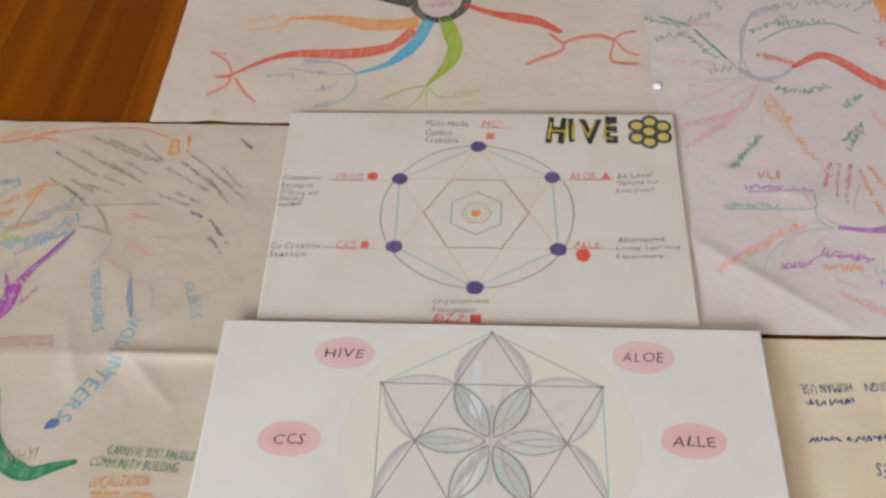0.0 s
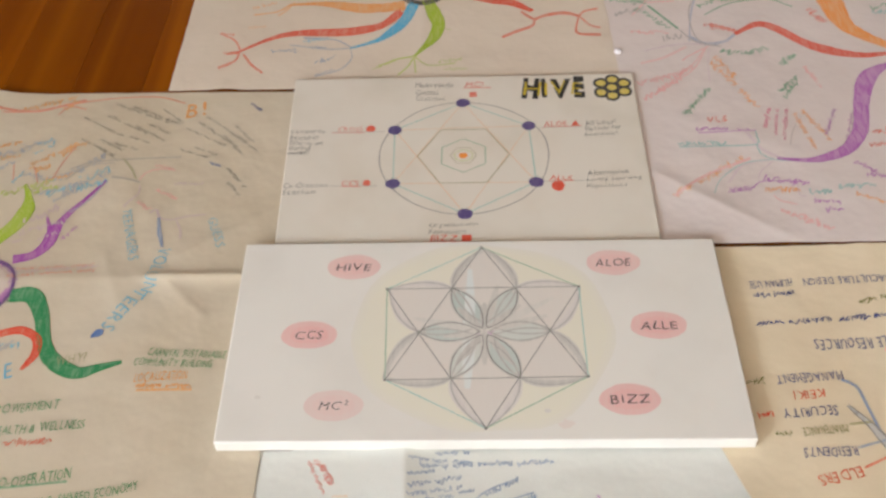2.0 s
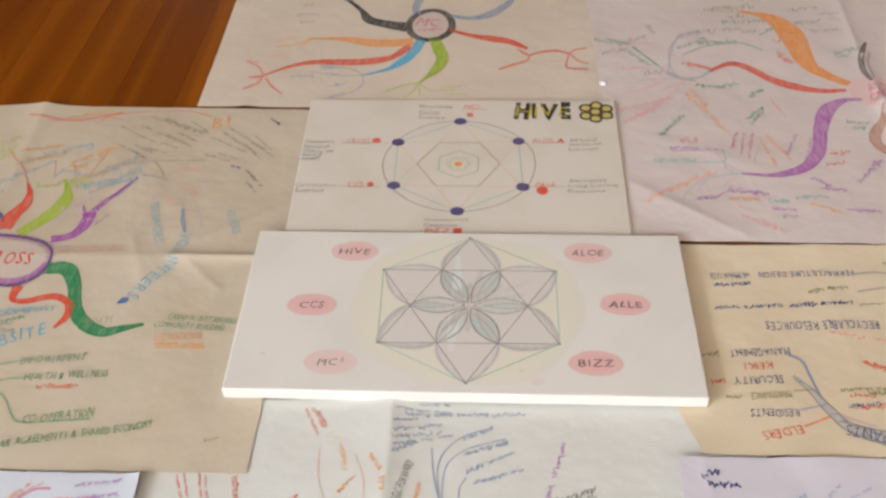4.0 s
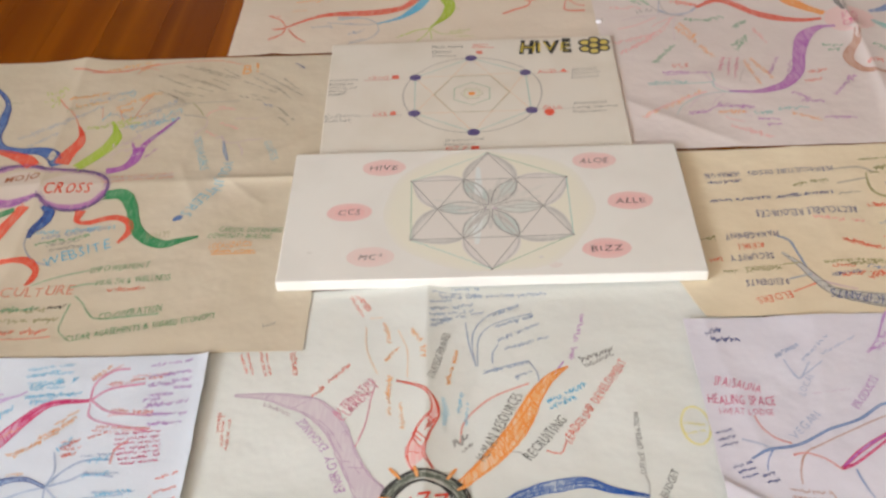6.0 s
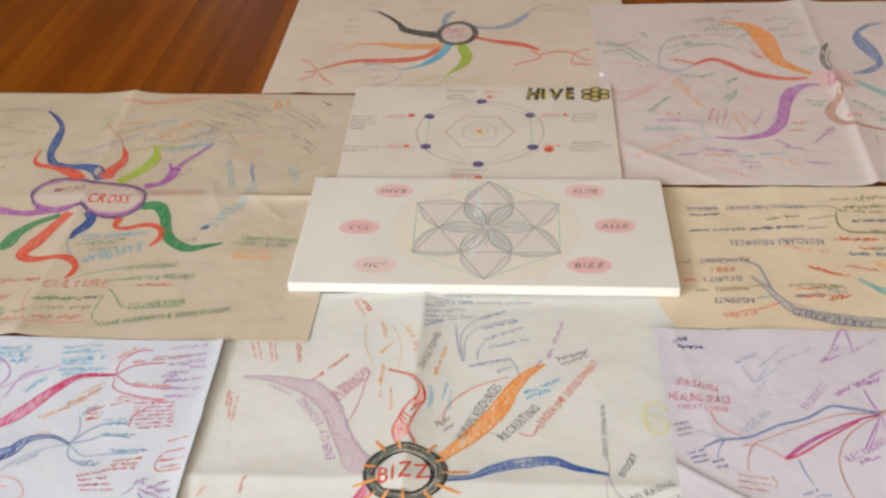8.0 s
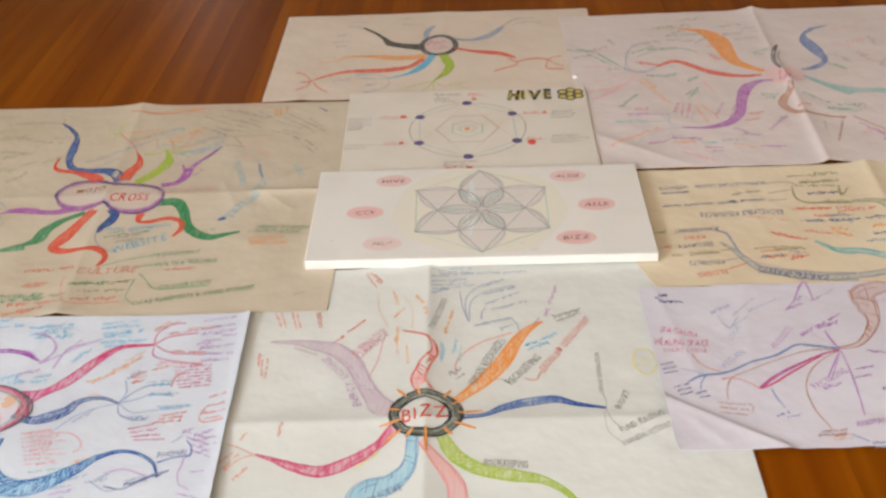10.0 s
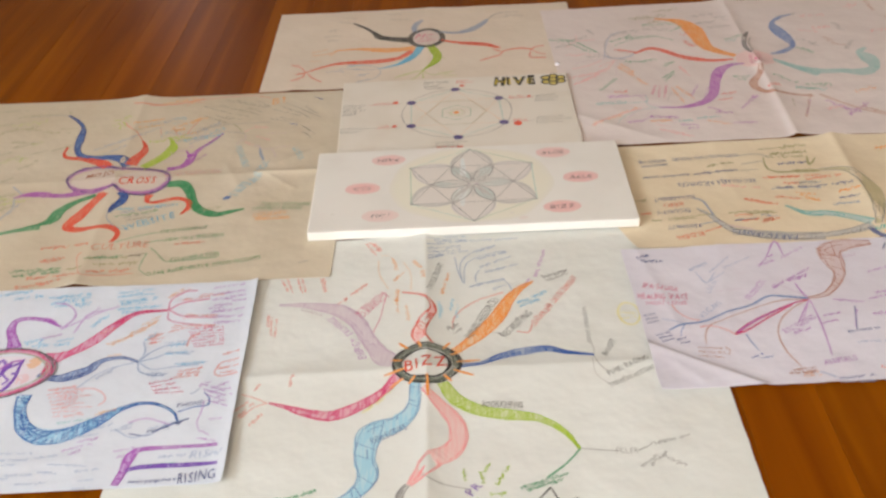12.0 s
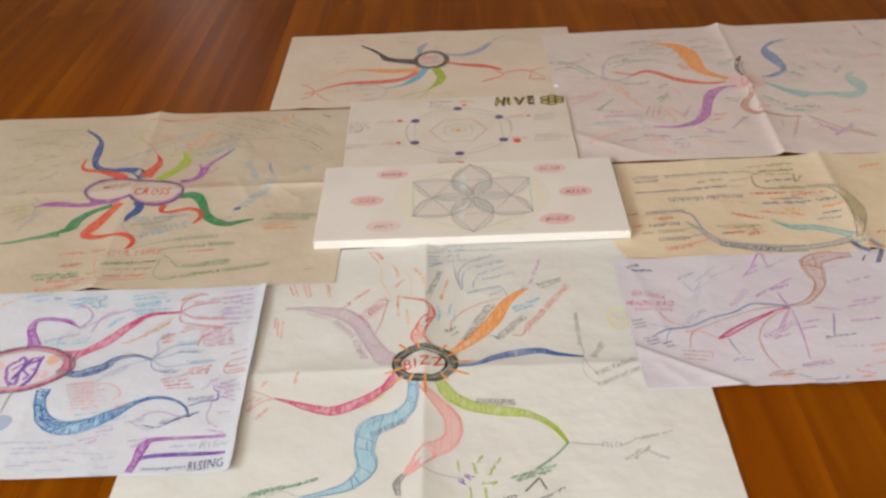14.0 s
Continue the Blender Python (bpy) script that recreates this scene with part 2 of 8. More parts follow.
def painted_branch(sheet, name, points, colour, cover=0.75, edge="", strands=3):
    """A broad coloured-in branch: a thin wash, a wavering outline gone over twice and a scribble of pen strokes across and along it."""
    body = branch(sheet, name, points, colour, round(cover * (0.93 if sheet.felt or strands < 2 else 0.72), 2), 0.72 if sheet.felt or strands < 2 else 0.5)
    bm = bmesh.new()
    up = sheet.lift(0.0010)
    path = spline(points, 0.0030)
    rng = random.Random(len(path) * 31 + strands)
    sides = {(-1, 0): [], (1, 0): [], (-1, 1): [], (1, 1): []}
    for i, q in enumerate(path):
        d, w = heading(path, i), q[2]
        for side, again in sides:
            off = side * w * (0.46 - 0.07 * again + 0.11 * noise.noise(Vector((q[0] * 60, q[1] * 60, side * 4 + again * 9))))
            sides[side, again].append((q[0] - d.y * off, q[1] + d.x * off, 0.0011 + 0.0006 * noise.noise(Vector((q[0] * 90, q[1] * 90, side + again)))))
        # strokes across, slanting, of uneven length, from one edge or the other
        if w > 0.005 and rng.random() < 0.13 * strands * (0.45 + noise.noise(Vector((q[0] * 35, q[1] * 35, 6))) + 0.5):
            lean, turn = rng.uniform(0.2, 0.9) * w, rng.choice((-1, 1))
            a0, a1 = rng.uniform(-0.52, -0.36) * w * turn, rng.uniform(-0.05, 0.48) * w * turn
            ends = [(q[0] - d.y * o + d.x * lean * o / w, q[1] + d.x * o + d.y * lean * o / w, rng.uniform(0.0008, 0.0016)) for o in (a0, (a0 + a1) / 2, a1)]
            ribbon(bm, sheet, ends, up)
    # lengthwise strokes, each over a stretch of the branch
    for _ in range(int(2.2 * strands)):
        i0 = rng.randrange(max(1, len(path) - 6))
        i1 = min(len(path) - 1, i0 + rng.randint(6, 22))
        off, drift = rng.uniform(-0.38, 0.38), rng.uniform(-0.2, 0.2)
        stroke = []
        for i in range(i0, i1 + 1, 3):
            q, d = path[i], heading(path, i)
            o = q[2] * max(-0.44, min(0.44, off + drift * (i - i0) / (i1 - i0 + 1)))
            stroke.append((q[0] - d.y * o, q[1] + d.x * o, rng.uniform(0.0008, 0.0019)))
        if len(stroke) > 2 and path[i0][2] > 0.006:
            ribbon(bm, sheet, stroke, up)
    for side in sides.values():
        if len(side) > 3:
            ribbon(bm, sheet, side[::3] + side[-1:], up)
    part("hatching", bm, ink(edge or colour, round(min(0.9, cover + 0.12), 2) if sheet.felt else 0.92, sheet.ground, 0.75), body)
    return body


def hatched_band(sheet, name, points, colour, cover=0.8, pitch=0.0022):
    """A line gone over with a zigzag of short strokes, as wide as its points say."""
    bm = bmesh.new()
    path = spline(points, pitch)
    zig = []
    for i, q in enumerate(path):
        d = heading(path, i)
        o = q[2] * (0.5 if i % 2 else -0.5) * (0.8 + 0.5 * noise.noise(Vector((q[0] * 140, q[1] * 140, 2))))
        zig.append((q[0] - d.y * o, q[1] + d.x * o, 0.0011))
    ribbon(bm, sheet, zig, sheet.lift(0.0009))
    return part(name, bm, ink(colour, cover, sheet.ground), sheet.ob)


def scribbled_ring(sheet, name, cx, cy, rx, ry, band, turns, width, colour, cover=0.85):
    """Several loose turns of the pen round an oval, drifting within a band."""
    bm = bmesh.new()
    pts = []
    for i in range(20 * turns + 1):
        a = i / 20 * math.tau
        k = 1 + band / rx * noise.noise(Vector((math.cos(a) * 1.2 + cx * 9, math.sin(a) * 1.2, cy * 9 + i * 0.045)))
        pts.append((cx + rx * k * math.cos(a), cy + ry * k * math.sin(a), width * (1 + 0.5 * noise.noise(Vector((i * 0.3, cx, cy))))))
    ribbon(bm, sheet, pts, sheet.lift(0.0018))
    return part(name, bm, ink(colour, cover, sheet.ground), sheet.ob)


def ring(sheet, name, cx, cy, rx, ry, width, colour, cover=0.8, wobble=0.03, layer=0.0008):
    bm = bmesh.new()
    pts = []
    for i in range(25):
        a = i / 24 * math.tau
        k = 1 + wobble * noise.noise(Vector((math.cos(a) * 1.5 + cx * 9, math.sin(a) * 1.5, cy * 9)))
        pts.append((cx + rx * k * math.cos(a), cy + ry * k * math.sin(a), width))
    ribbon(bm, sheet, pts, sheet.lift(layer))
    return part(name, bm, ink(colour, cover, sheet.ground), sheet.ob)


def patch(sheet, name, outline, colour, cover=0.5, layer=0.0004):
    """A filled area inside an outline, laid as a fan of small faces."""
    bm = bmesh.new()
    up = sheet.lift(layer)
    cx, cy = sum(p[0] for p in outline) / len(outline), sum(p[1] for p in outline) / len(outline)
    steps = max(2, int(max(math.hypot(x - cx, y - cy) for x, y in outline) / 0.009))
    rows = [[bm.verts.new(sheet.local(cx + (x - cx) * k / steps, cy + (y - cy) * k / steps, up)) for x, y in outline] for k in range(steps, 0, -1)]
    mid = bm.verts.new(sheet.local(cx, cy, up))
    n = len(outline)
    for i in range(n):
        j = (i + 1) % n
        for a, b in zip(rows, rows[1:]):
            bm.faces.new((a[i], a[j], b[j], b[i]))
        bm.faces.new((rows[-1][i], rows[-1][j], mid))
    bmesh.ops.recalc_face_normals(bm, faces=bm.faces)
    return part(name, bm, ink(colour, cover, sheet.ground, 0.9), sheet.ob)


def oval(cx, cy, rx, ry, n=28, wobble=0.0):
    out = []
    for i in range(n):
        a = i / n * math.tau
        k = 1 + wobble * noise.noise(Vector((math.cos(a) * 2 + cx * 31, math.sin(a) * 2, cy * 31)))
        out.append((cx + rx * k * math.cos(a), cy + ry * k * math.sin(a)))
    return out


def writing(sheet, a, b, size, colour, cover=0.6):
    """A line of handwriting too small to read: one broken, scribbled bar a word."""
    length = math.hypot(b[0] - a[0], b[1] - a[1])
    dx, dy = (b[0] - a[0]) / length, (b[1] - a[1]) / length
    rng = random.Random(int((a[0] * 971 + a[1] * 577 + b[0] * 131) * 1000))
    up = sheet.lift()
    pen = max(0.0010, min(0.0025, 0.155 * size))
    s = 0.0
    while s < length - size * 0.4:
        w = min(length - s, size * rng.uniform(1.8, 4.6))
        if length - s - w < size:
            w = length - s
        bm = bmesh.new()
        lean = rng.uniform(0.1, 0.5)
        n = max(4, int(w / (0.165 * size)))
        stroke, high, side = [], rng.uniform(0.26, 0.38), 1
        for k in range(n + 1):
            q = s + w * k / n + rng.uniform(-0.12, 0.12) * size
            tall = rng.random()
            off = side * high * rng.uniform(0.45, 1.15)
            side = -side if rng.random() < 0.86 else side
            if tall < 0.10:
                off *= 1.5
            elif tall < 0.3:
                off *= 0.25
            p = q + lean * off * size
            stroke.append((a[0] + dx * p - dy * off * size, a[1] + dy * p + dx * off * size, pen * rng.uniform(0.6, 1.2)))
            # the pen barely touches between letters
            if rng.random() < 0.28 and 0 < k < n - 1:
                stroke.append((*stroke[-1][:2], 0.0003))
                stroke.append((stroke[-1][0] + dx * 0.16 * size, stroke[-1][1] + dy * 0.16 * size, 0.0003))
        ribbon(bm, sheet, stroke, up)
        part("writing", bm, ink(colour, round(min(0.92, cover * (1.1 if sheet.felt else 1.3)), 2), sheet.ground), sheet.ob)
        s += w + size * rng.uniform(0.45, 0.85)


GLYPHS = {}


def glyph(letter, weight):
    """One letter of the built-in font as points and triangles, set from x = 0."""
    if (letter, weight) not in GLYPHS:
        cu = bpy.data.curves.new("lettering", "FONT")
        cu.body, cu.size, cu.resolution_u, cu.offset = letter, 1.0, 2, weight
        probe = bpy.data.objects.new("lettering", cu)
        scene.collection.objects.link(probe)
        me = bpy.data.meshes.new_from_object(probe.evaluated_get(bpy.context.evaluated_depsgraph_get()))
        bpy.data.objects.remove(probe)
        bm = bmesh.new()
        bm.from_mesh(me)
        bmesh.ops.triangulate(bm, faces=bm.faces)
        for _ in range(2):
            bmesh.ops.subdivide_edges(bm, edges=[e for e in bm.edges if e.calc_length() > 0.3], cuts=1)
            bmesh.ops.triangulate(bm, faces=bm.faces)
        bm.verts.index_update()
        left = min(v.co.x for v in bm.verts)
        GLYPHS[letter, weight] = [(v.co.x - left, v.co.y) for v in bm.verts], [[v.index for v in f.verts] for f in bm.faces]
        bm.free()
    return GLYPHS[letter, weight]


def lettering(sheet, words, a, b, size, colour, cover=0.85, weight=-0.006):
    """Hand-drawn letters from a to b along their middle line, size high: each one set a little askew."""
    rng = random.Random(len(words) * 77 + int((a[0] * 613 + a[1] * 367) * 1000))
    spots, faces, pen = [], [], 0.0
    for letter in words:
        if letter == " ":
            pen += 0.38
            continue
        points, tris = glyph(letter, weight)
        wide = max(p[0] for p in points)
        turn, sx, sy, drop, slant = rng.uniform(-0.09, 0.09), rng.uniform(0.84, 1.1), rng.uniform(0.9, 1.06), rng.uniform(-0.04, 0.04), rng.uniform(0.0, 0.18)
        base = len(spots)
        for x, y in points:
            x += 0.03 * noise.noise(Vector((x * 3, y * 3, pen * 7)))
            y += 0.03 * noise.noise(Vector((x * 3, y * 3, pen * 7 + 40)))
            x, y = (x - wide / 2) * sx + slant * y, y * sy
            spots.append((pen + wide * sx / 2 + x * math.cos(turn) - y * math.sin(turn), drop + x * math.sin(turn) + y * math.cos(turn)))
        faces += [[base + i for i in f] for f in tris]
        pen += wide * sx + rng.uniform(0.10, 0.2)
    x0, x1 = min(p[0] for p in spots), max(p[0] for p in spots)
    y0, y1 = min(p[1] for p in spots), max(p[1] for p in spots)
    length = math.hypot(b[0] - a[0], b[1] - a[1])
    dx, dy = (b[0] - a[0]) / length, (b[1] - a[1]) / length
    up = sheet.lift(0.0012)
    out = []
    for x, y in spots:
        u, v = (x - x0) / (x1 - x0) * length, ((y - y0) / (y1 - y0) - 0.5) * size * 1.06
        v += 0.10 * size * noise.noise(Vector((u / size * 0.5 + a[0] * 50, a[1] * 50, 0)))
        out.append(sheet.local(a[0] + dx * u - dy * v, a[1] + dy * u + dx * v, up))
    me = bpy.data.meshes.new("lettering")
    me.from_pydata(out, [], faces)
    me.materials.append(ink(colour, round(min(0.95, cover * 1.12), 2), sheet.ground, 0.8))
    ob = new("lettering", me)
    ob.parent = sheet.ob
    ob["label"] = "hand-lettered " + words.lower() if words.isalpha() else "hand lettering"
    return ob


# ---- the room ----
def wall_with_window(name, span, z1, side, hole, along="x"):
    """A wall with one opening: hole is (from, to, bottom, top) along the wall, side its two faces."""
    bm = bmesh.new()
    a, b, c, d = hole
    for u0, u1, z0, zt in ((span[0], a, 0, z1), (b, span[1], 0, z1), (a, b, 0, c), (a, b, d, z1)):
        if along == "x":
            box(bm, u0, u1, side[0], side[1], z0, zt)
        else:
            box(bm, side[0], side[1], u0, u1, z0, zt)
    return tagged(mesh_object(name, bm, PLASTER), "plain painted plaster wall with a window opening", "wall", kind="structure")


def plain_wall(name, x0, x1, y0, y1):
    bm = bmesh.new()
    box(bm, x0, x1, y0, y1, 0, 4.2)
    return tagged(mesh_object(name, bm, PLASTER), "plain painted plaster wall", "wall", kind="structure")


wall_with_window("wall_north", (-4.5, 3.2), 4.2, (5.0, 5.12), (-2.1, -1.6, 0.7, 1.8))
wall_with_window("wall_south", (-4.5, 3.2), 4.2, (-6.4, -6.28), (-3.6, 0.2, 1.4, 4.0))
wall_with_window("wall_west", (-6.4, 5.12), 4.2, (-4.62, -4.5), (-6.1, -3.5, 1.95, 3.55), "y")
plain_wall("wall_east", 3.2, 3.32, -6.4, 5.12)
bm = bmesh.new()
box(bm, -4.62, 3.32, -6.4, 5.12, 4.2, 4.3)
tagged(mesh_object("ceiling", bm, PLASTER), "plain painted plaster ceiling", "ceiling", kind="structure")

# ---- the papers, lowest first ----
bizz = paper_sheet("mind_map_poster", "cream paper mind map with a ringed hub, on the floor", ((-0.511, -0.3123), (0.366, -0.286), (0.368, -1.08), (-0.511, -1.08)), PAPER["ivory"],
                   Sheet(0.0012, [((-0.083, -0.25), (-0.068, -1.08), 0.0105, 0.07, 0.03), ((-0.511, -0.680), (0.366, -0.676), 0.0055, 0.05, 0.03)], [], 0.0011, 1), 0.0032)
residents = paper_sheet("mind_map_poster", "yellowed paper mind map lying upside down under two others", ((0.172, -0.0025), (1.2, 0.011), (1.19, -0.376), (0.292, -0.374)), PAPER["tan"],
                        Sheet(0.0040, [((0.30, -0.001), (1.2, 0.011), 0.0025, 0.03), ((0.745, 0.03), (0.731, -0.377), 0.011, 0.03), ((0.50, 0.03), (0.505, -0.377), 0.002, 0.03)], [(0.292, -0.374, 0.06, 0.003)], 0.0013, 2))
cross = paper_sheet("mind_map_poster", "creased cream paper mind map with a double oval hub", ((-1.27, 0.361), (-0.247, 0.346), (-0.2465, -0.4195), (-1.25, -0.427)), PAPER["cream"],
                    Sheet(0.0040, [((-0.757, 0.375), (-0.69, -0.415), 0.005, 0.035), ((-1.25, -0.041), (-0.25, -0.041), 0.0024, 0.02), ((-0.43, -0.041), (-0.31, -0.041), 0.0055, 0.007), ((-0.405, -0.05), (-0.35, -0.105), 0.003, 0.012), ((-0.50, 0.0), (-0.46, -0.09), 0.0025, 0.016), ((-0.40, 0.0), (-0.27, 0.09), 0.002, 0.02)],
                          [(-0.757, 0.362, 0.07, 0.006), (-0.69, -0.42, 0.07, 0.007)], 0.0014, 3), 0.0036)
sunburst = paper_sheet("mind_map_poster", "beige paper mind map with a small black-ringed hub", ((-0.496, 0.856), (0.290, 0.848), (0.285, 0.346), (-0.484, 0.351)), PAPER["beige"],
                       Sheet(0.0072, [((-0.085, 0.87), (-0.09, 0.36), 0.003, 0.04)], [(-0.40, 0.355, 0.05, 0.003)], 0.0010, 4))
wheel = paper_sheet("mind_map_poster", "pinkish white paper mind map with a raised middle fold", ((0.212, 0.788), (1.21, 0.797), (1.13, 0.005), (0.230, 0.0035)), PAPER["rose"],
                    Sheet(0.0092, [((0.701, 0.80), (0.688, 0.36), 0.006, 0.014), ((0.688, 0.36), (0.674, 0.0), 0.0105, 0.009, 0.035), ((0.248, 0.14), (0.40, 0.02), 0.0035, 0.02), ((0.255, 0.28), (0.46, 0.18), 0.002, 0.04)],
                          [(0.701, 0.80, 0.06, 0.008), (0.25, 0.012, 0.05, 0.002)], 0.0018, 5), 0.0038)
lodge = paper_sheet("mind_map_poster", "cool white paper mind map with its near corner creased", ((0.260, -0.381), (0.79, -0.373), (0.79, -0.737), (0.2668, -0.748)), PAPER["lilac"],
                    Sheet(0.0072, [((0.262, -0.64), (0.42, -0.745), 0.0042, 0.022, 0.005), ((0.285, -0.37), (0.32, -0.60), 0.0022, 0.02), ((0.262, -0.37), (0.262, -0.74), 0.002, 0.02), ((0.43, -0.37), (0.40, -0.60), 0.002, 0.025), ((0.30, -0.69), (0.33, -0.73), 0.002, 0.010)],
                          [(0.267, -0.748, 0.06, 0.003)], 0.0016, 6), 0.0036)
rising = paper_sheet("mind_map_poster", "bright white paper mind map with blue and crimson branches", ((-1.06, -0.425), (-0.369, -0.4265), (-0.3485, -0.899), (-1.04, -0.909)), PAPER["white"],
                     Sheet(0.0076, [((-0.369, -0.4265), (-0.3485, -0.899), 0.0045, 0.012), ((-0.70, -0.42), (-0.69, -0.89), 0.002, 0.04)], [(-0.369, -0.4265, 0.05, 0.002)], 0.0014, 7))

bizz.ground, lodge.ground, rising.ground, wheel.ground, residents.ground = (0.74, 0.735, 0.67), (0.70, 0.67, 0.72), (0.69, 0.735, 0.795), (0.725, 0.645, 0.61), (0.76, 0.645, 0.46)

cross.felt = wheel.felt = sunburst.felt = True
cross.ground, sunburst.ground = (0.62, 0.55, 0.44), (0.69, 0.605, 0.50)

# ---- what is drawn on them ----

# Mind map in the middle foreground
painted_branch(bizz, "lilac_branch", [(-0.112, -0.661, 0.0194), (-0.135, -0.656, 0.0366), (-0.157, -0.623, 0.0274), (-0.173, -0.589, 0.0254), (-0.192, -0.548, 0.0301), (-0.22, -0.518, 0.0313), (-0.252, -0.505, 0.023), (-0.288, -0.496, 0.01), (-0.325, -0.494, 0.003)], "lilac", 0.5, "lilac", 1)
painted_branch(bizz, "red_branch", [(-0.076, -0.624, 0.0265), (-0.089, -0.598, 0.0236), (-0.081, -0.563, 0.0208), (-0.067, -0.533, 0.0127), (-0.072, -0.508, 0.0059), (-0.088, -0.491, 0.0037), (-0.118, -0.479, 0.0019)], "pink", 0.75, "red", 2)
painted_branch(bizz, "orange_branch", [(-0.041, -0.644, 0.011), (-0.025, -0.629, 0.0142), (0.007, -0.594, 0.0238), (0.037, -0.551, 0.0263), (0.057, -0.507, 0.0204), (0.078, -0.475, 0.0133), (0.102, -0.456, 0.0028)], "orange", 0.85, "orange", 5)
painted_branch(bizz, "blue_branch", [(-0.026, -0.675, 0.0113), (0.008, -0.67, 0.008), (0.038, -0.653, 0.0145), (0.076, -0.641, 0.0182), (0.111, -0.637, 0.015), (0.137, -0.647, 0.0098), (0.18, -0.658, 0.0041)], "blue", 0.5, "blue", 8)
painted_branch(bizz, "crimson_branch", [(-0.117, -0.696, 0.0192), (-0.138, -0.726, 0.0148), (-0.171, -0.753, 0.0195), (-0.212, -0.772, 0.0208), (-0.25, -0.763, 0.0156), (-0.283, -0.748, 0.007), (-0.308, -0.738, 0.0022)], "crimson", 0.75, "crimson", 4)
painted_branch(bizz, "sky_blue_branch", [(-0.092, -0.712, 0.0156), (-0.094, -0.765, 0.0204), (-0.116, -0.796, 0.0324), (-0.153, -0.814, 0.0402), (-0.158, -0.862, 0.0301), (-0.152, -0.896, 0.0297), (-0.173, -0.929, 0.0201), (-0.211, -0.944, 0.0102), (-0.242, -0.95, 0.0042)], "sky", 0.46, "slate", 1)
painted_branch(bizz, "pink_branch", [(-0.08, -0.726, 0.0088), (-0.058, -0.756, 0.0169), (-0.031, -0.8, 0.0253), (-0.033, -0.843, 0.0274), (-0.064, -0.871, 0.03), (-0.083, -0.899, 0.019), (-0.096, -0.916, 0.0079)], "pink", 0.5, "pink", 1)
painted_branch(bizz, "green_branch", [(-0.051, -0.714, 0.0171), (-0.032, -0.748, 0.024), (0.003, -0.772, 0.0218), (0.045, -0.782, 0.0219), (0.087, -0.792, 0.0136), (0.119, -0.819, 0.0088), (0.137, -0.853, 0.0039)], "lime", 0.8, "lime", 3)
painted_branch(bizz, "grey_branch", [(-0.098, -0.915, 0.0076), (-0.108, -0.933, 0.0105), (-0.104, -0.955, 0.0073)], "grey", 0.7, "grey", 3)
ring(bizz, "hub_shading", -0.075, -0.670, 0.045, 0.042, 0.012, "moss", 0.55, 0.08, 0.0016)
scribbled_ring(bizz, "hub_shading", -0.075, -0.670, 0.045, 0.042, 0.010, 5, 0.0020, "moss", 0.85)
scribbled_ring(bizz, "hub_outline", -0.075, -0.669, 0.051, 0.048, 0.005, 3, 0.0022, "black", 0.92)
scribbled_ring(bizz, "hub_outline", -0.077, -0.671, 0.037, 0.034, 0.005, 3, 0.0020, "black", 0.9)
lettering(bizz, "BIZZ", (-0.110, -0.675), (-0.044, -0.665), 0.0283, "red", 0.85, 0.0)
for deg, r0, r1 in ((128, 0.95, 1.4), (104, 0.8, 1.15), (58, 0.9, 1.3), (33, 0.85, 1.25), (6, 0.9, 1.6), (-22, 0.85, 1.5), (-48, 0.75, 1.1), (-88, 0.6, 1.55), (-118, 0.7, 1.1), (-135, 0.95, 1.5), (-158, 0.7, 1.35), (168, 0.75, 1.1)):
    c, d = 0.051 * math.cos(radians(deg)), 0.049 * math.sin(radians(deg))
    branch(bizz, "orange_ray", [(-0.075 + c * r0, -0.670 + d * r0, 0.0028), (-0.075 + c * (r0 + r1) / 2, -0.670 + d * (r0 + r1) / 2, 0.0048), (-0.075 + c * r1, -0.670 + d * r1, 0.0026)], "orange", 0.8, 0.72, 0.0021)

# Words on that map
lettering(bizz, "HUMAN RESOURCES", (-0.012, -0.602), (0.036, -0.500), 0.0156, "black", 0.7)
lettering(bizz, "RECRUITING", (0.043, -0.600), (0.091, -0.539), 0.0151, "black", 0.7)
lettering(bizz, "LEADERSHIP DEVELOPMENT", (0.092, -0.576), (0.174, -0.446), 0.0130, "red", 0.75)
lettering(bizz, "OFFICE OPERATION", (0.178, -0.626), (0.179, -0.533), 0.0071, "black", 0.75)
lettering(bizz, "BUDGET", (0.195, -0.659), (0.216, -0.621), 0.0099, "black", 0.65)
lettering(bizz, "FUND RAISING", (0.195, -0.703), (0.259, -0.669), 0.0114, "black", 0.65)
lettering(bizz, "FINANCIAL ACCOUNTS", (0.196, -0.727), (0.270, -0.689), 0.0102, "black", 0.6)
lettering(bizz, "ENERGY", (-0.174, -0.648), (-0.193, -0.593), 0.0118, "purple", 0.5)
lettering(bizz, "EXCHANGE", (-0.199, -0.584), (-0.236, -0.537), 0.0122, "purple", 0.5)
writing(bizz, (-0.249, -0.528), (-0.285, -0.508), 0.0105, "mauve", 0.9)
lettering(bizz, "STRATEGIC FORWARD", (-0.074, -0.477), (-0.054, -0.396), 0.0111, "black", 0.62)
lettering(bizz, "ALTERNATIVE", (-0.194, -0.530), (-0.149, -0.474), 0.0119, "crimson", 0.6)
lettering(bizz, "CURRENCY", (-0.185, -0.538), (-0.142, -0.481), 0.0117, "crimson", 0.6)
writing(bizz, (0.106, -0.443), (0.129, -0.360), 0.0113, "purple", 0.38)
writing(bizz, (0.117, -0.447), (0.162, -0.426), 0.0128, "grey", 0.7)
writing(bizz, (0.123, -0.456), (0.162, -0.436), 0.0115, "grey", 0.6)
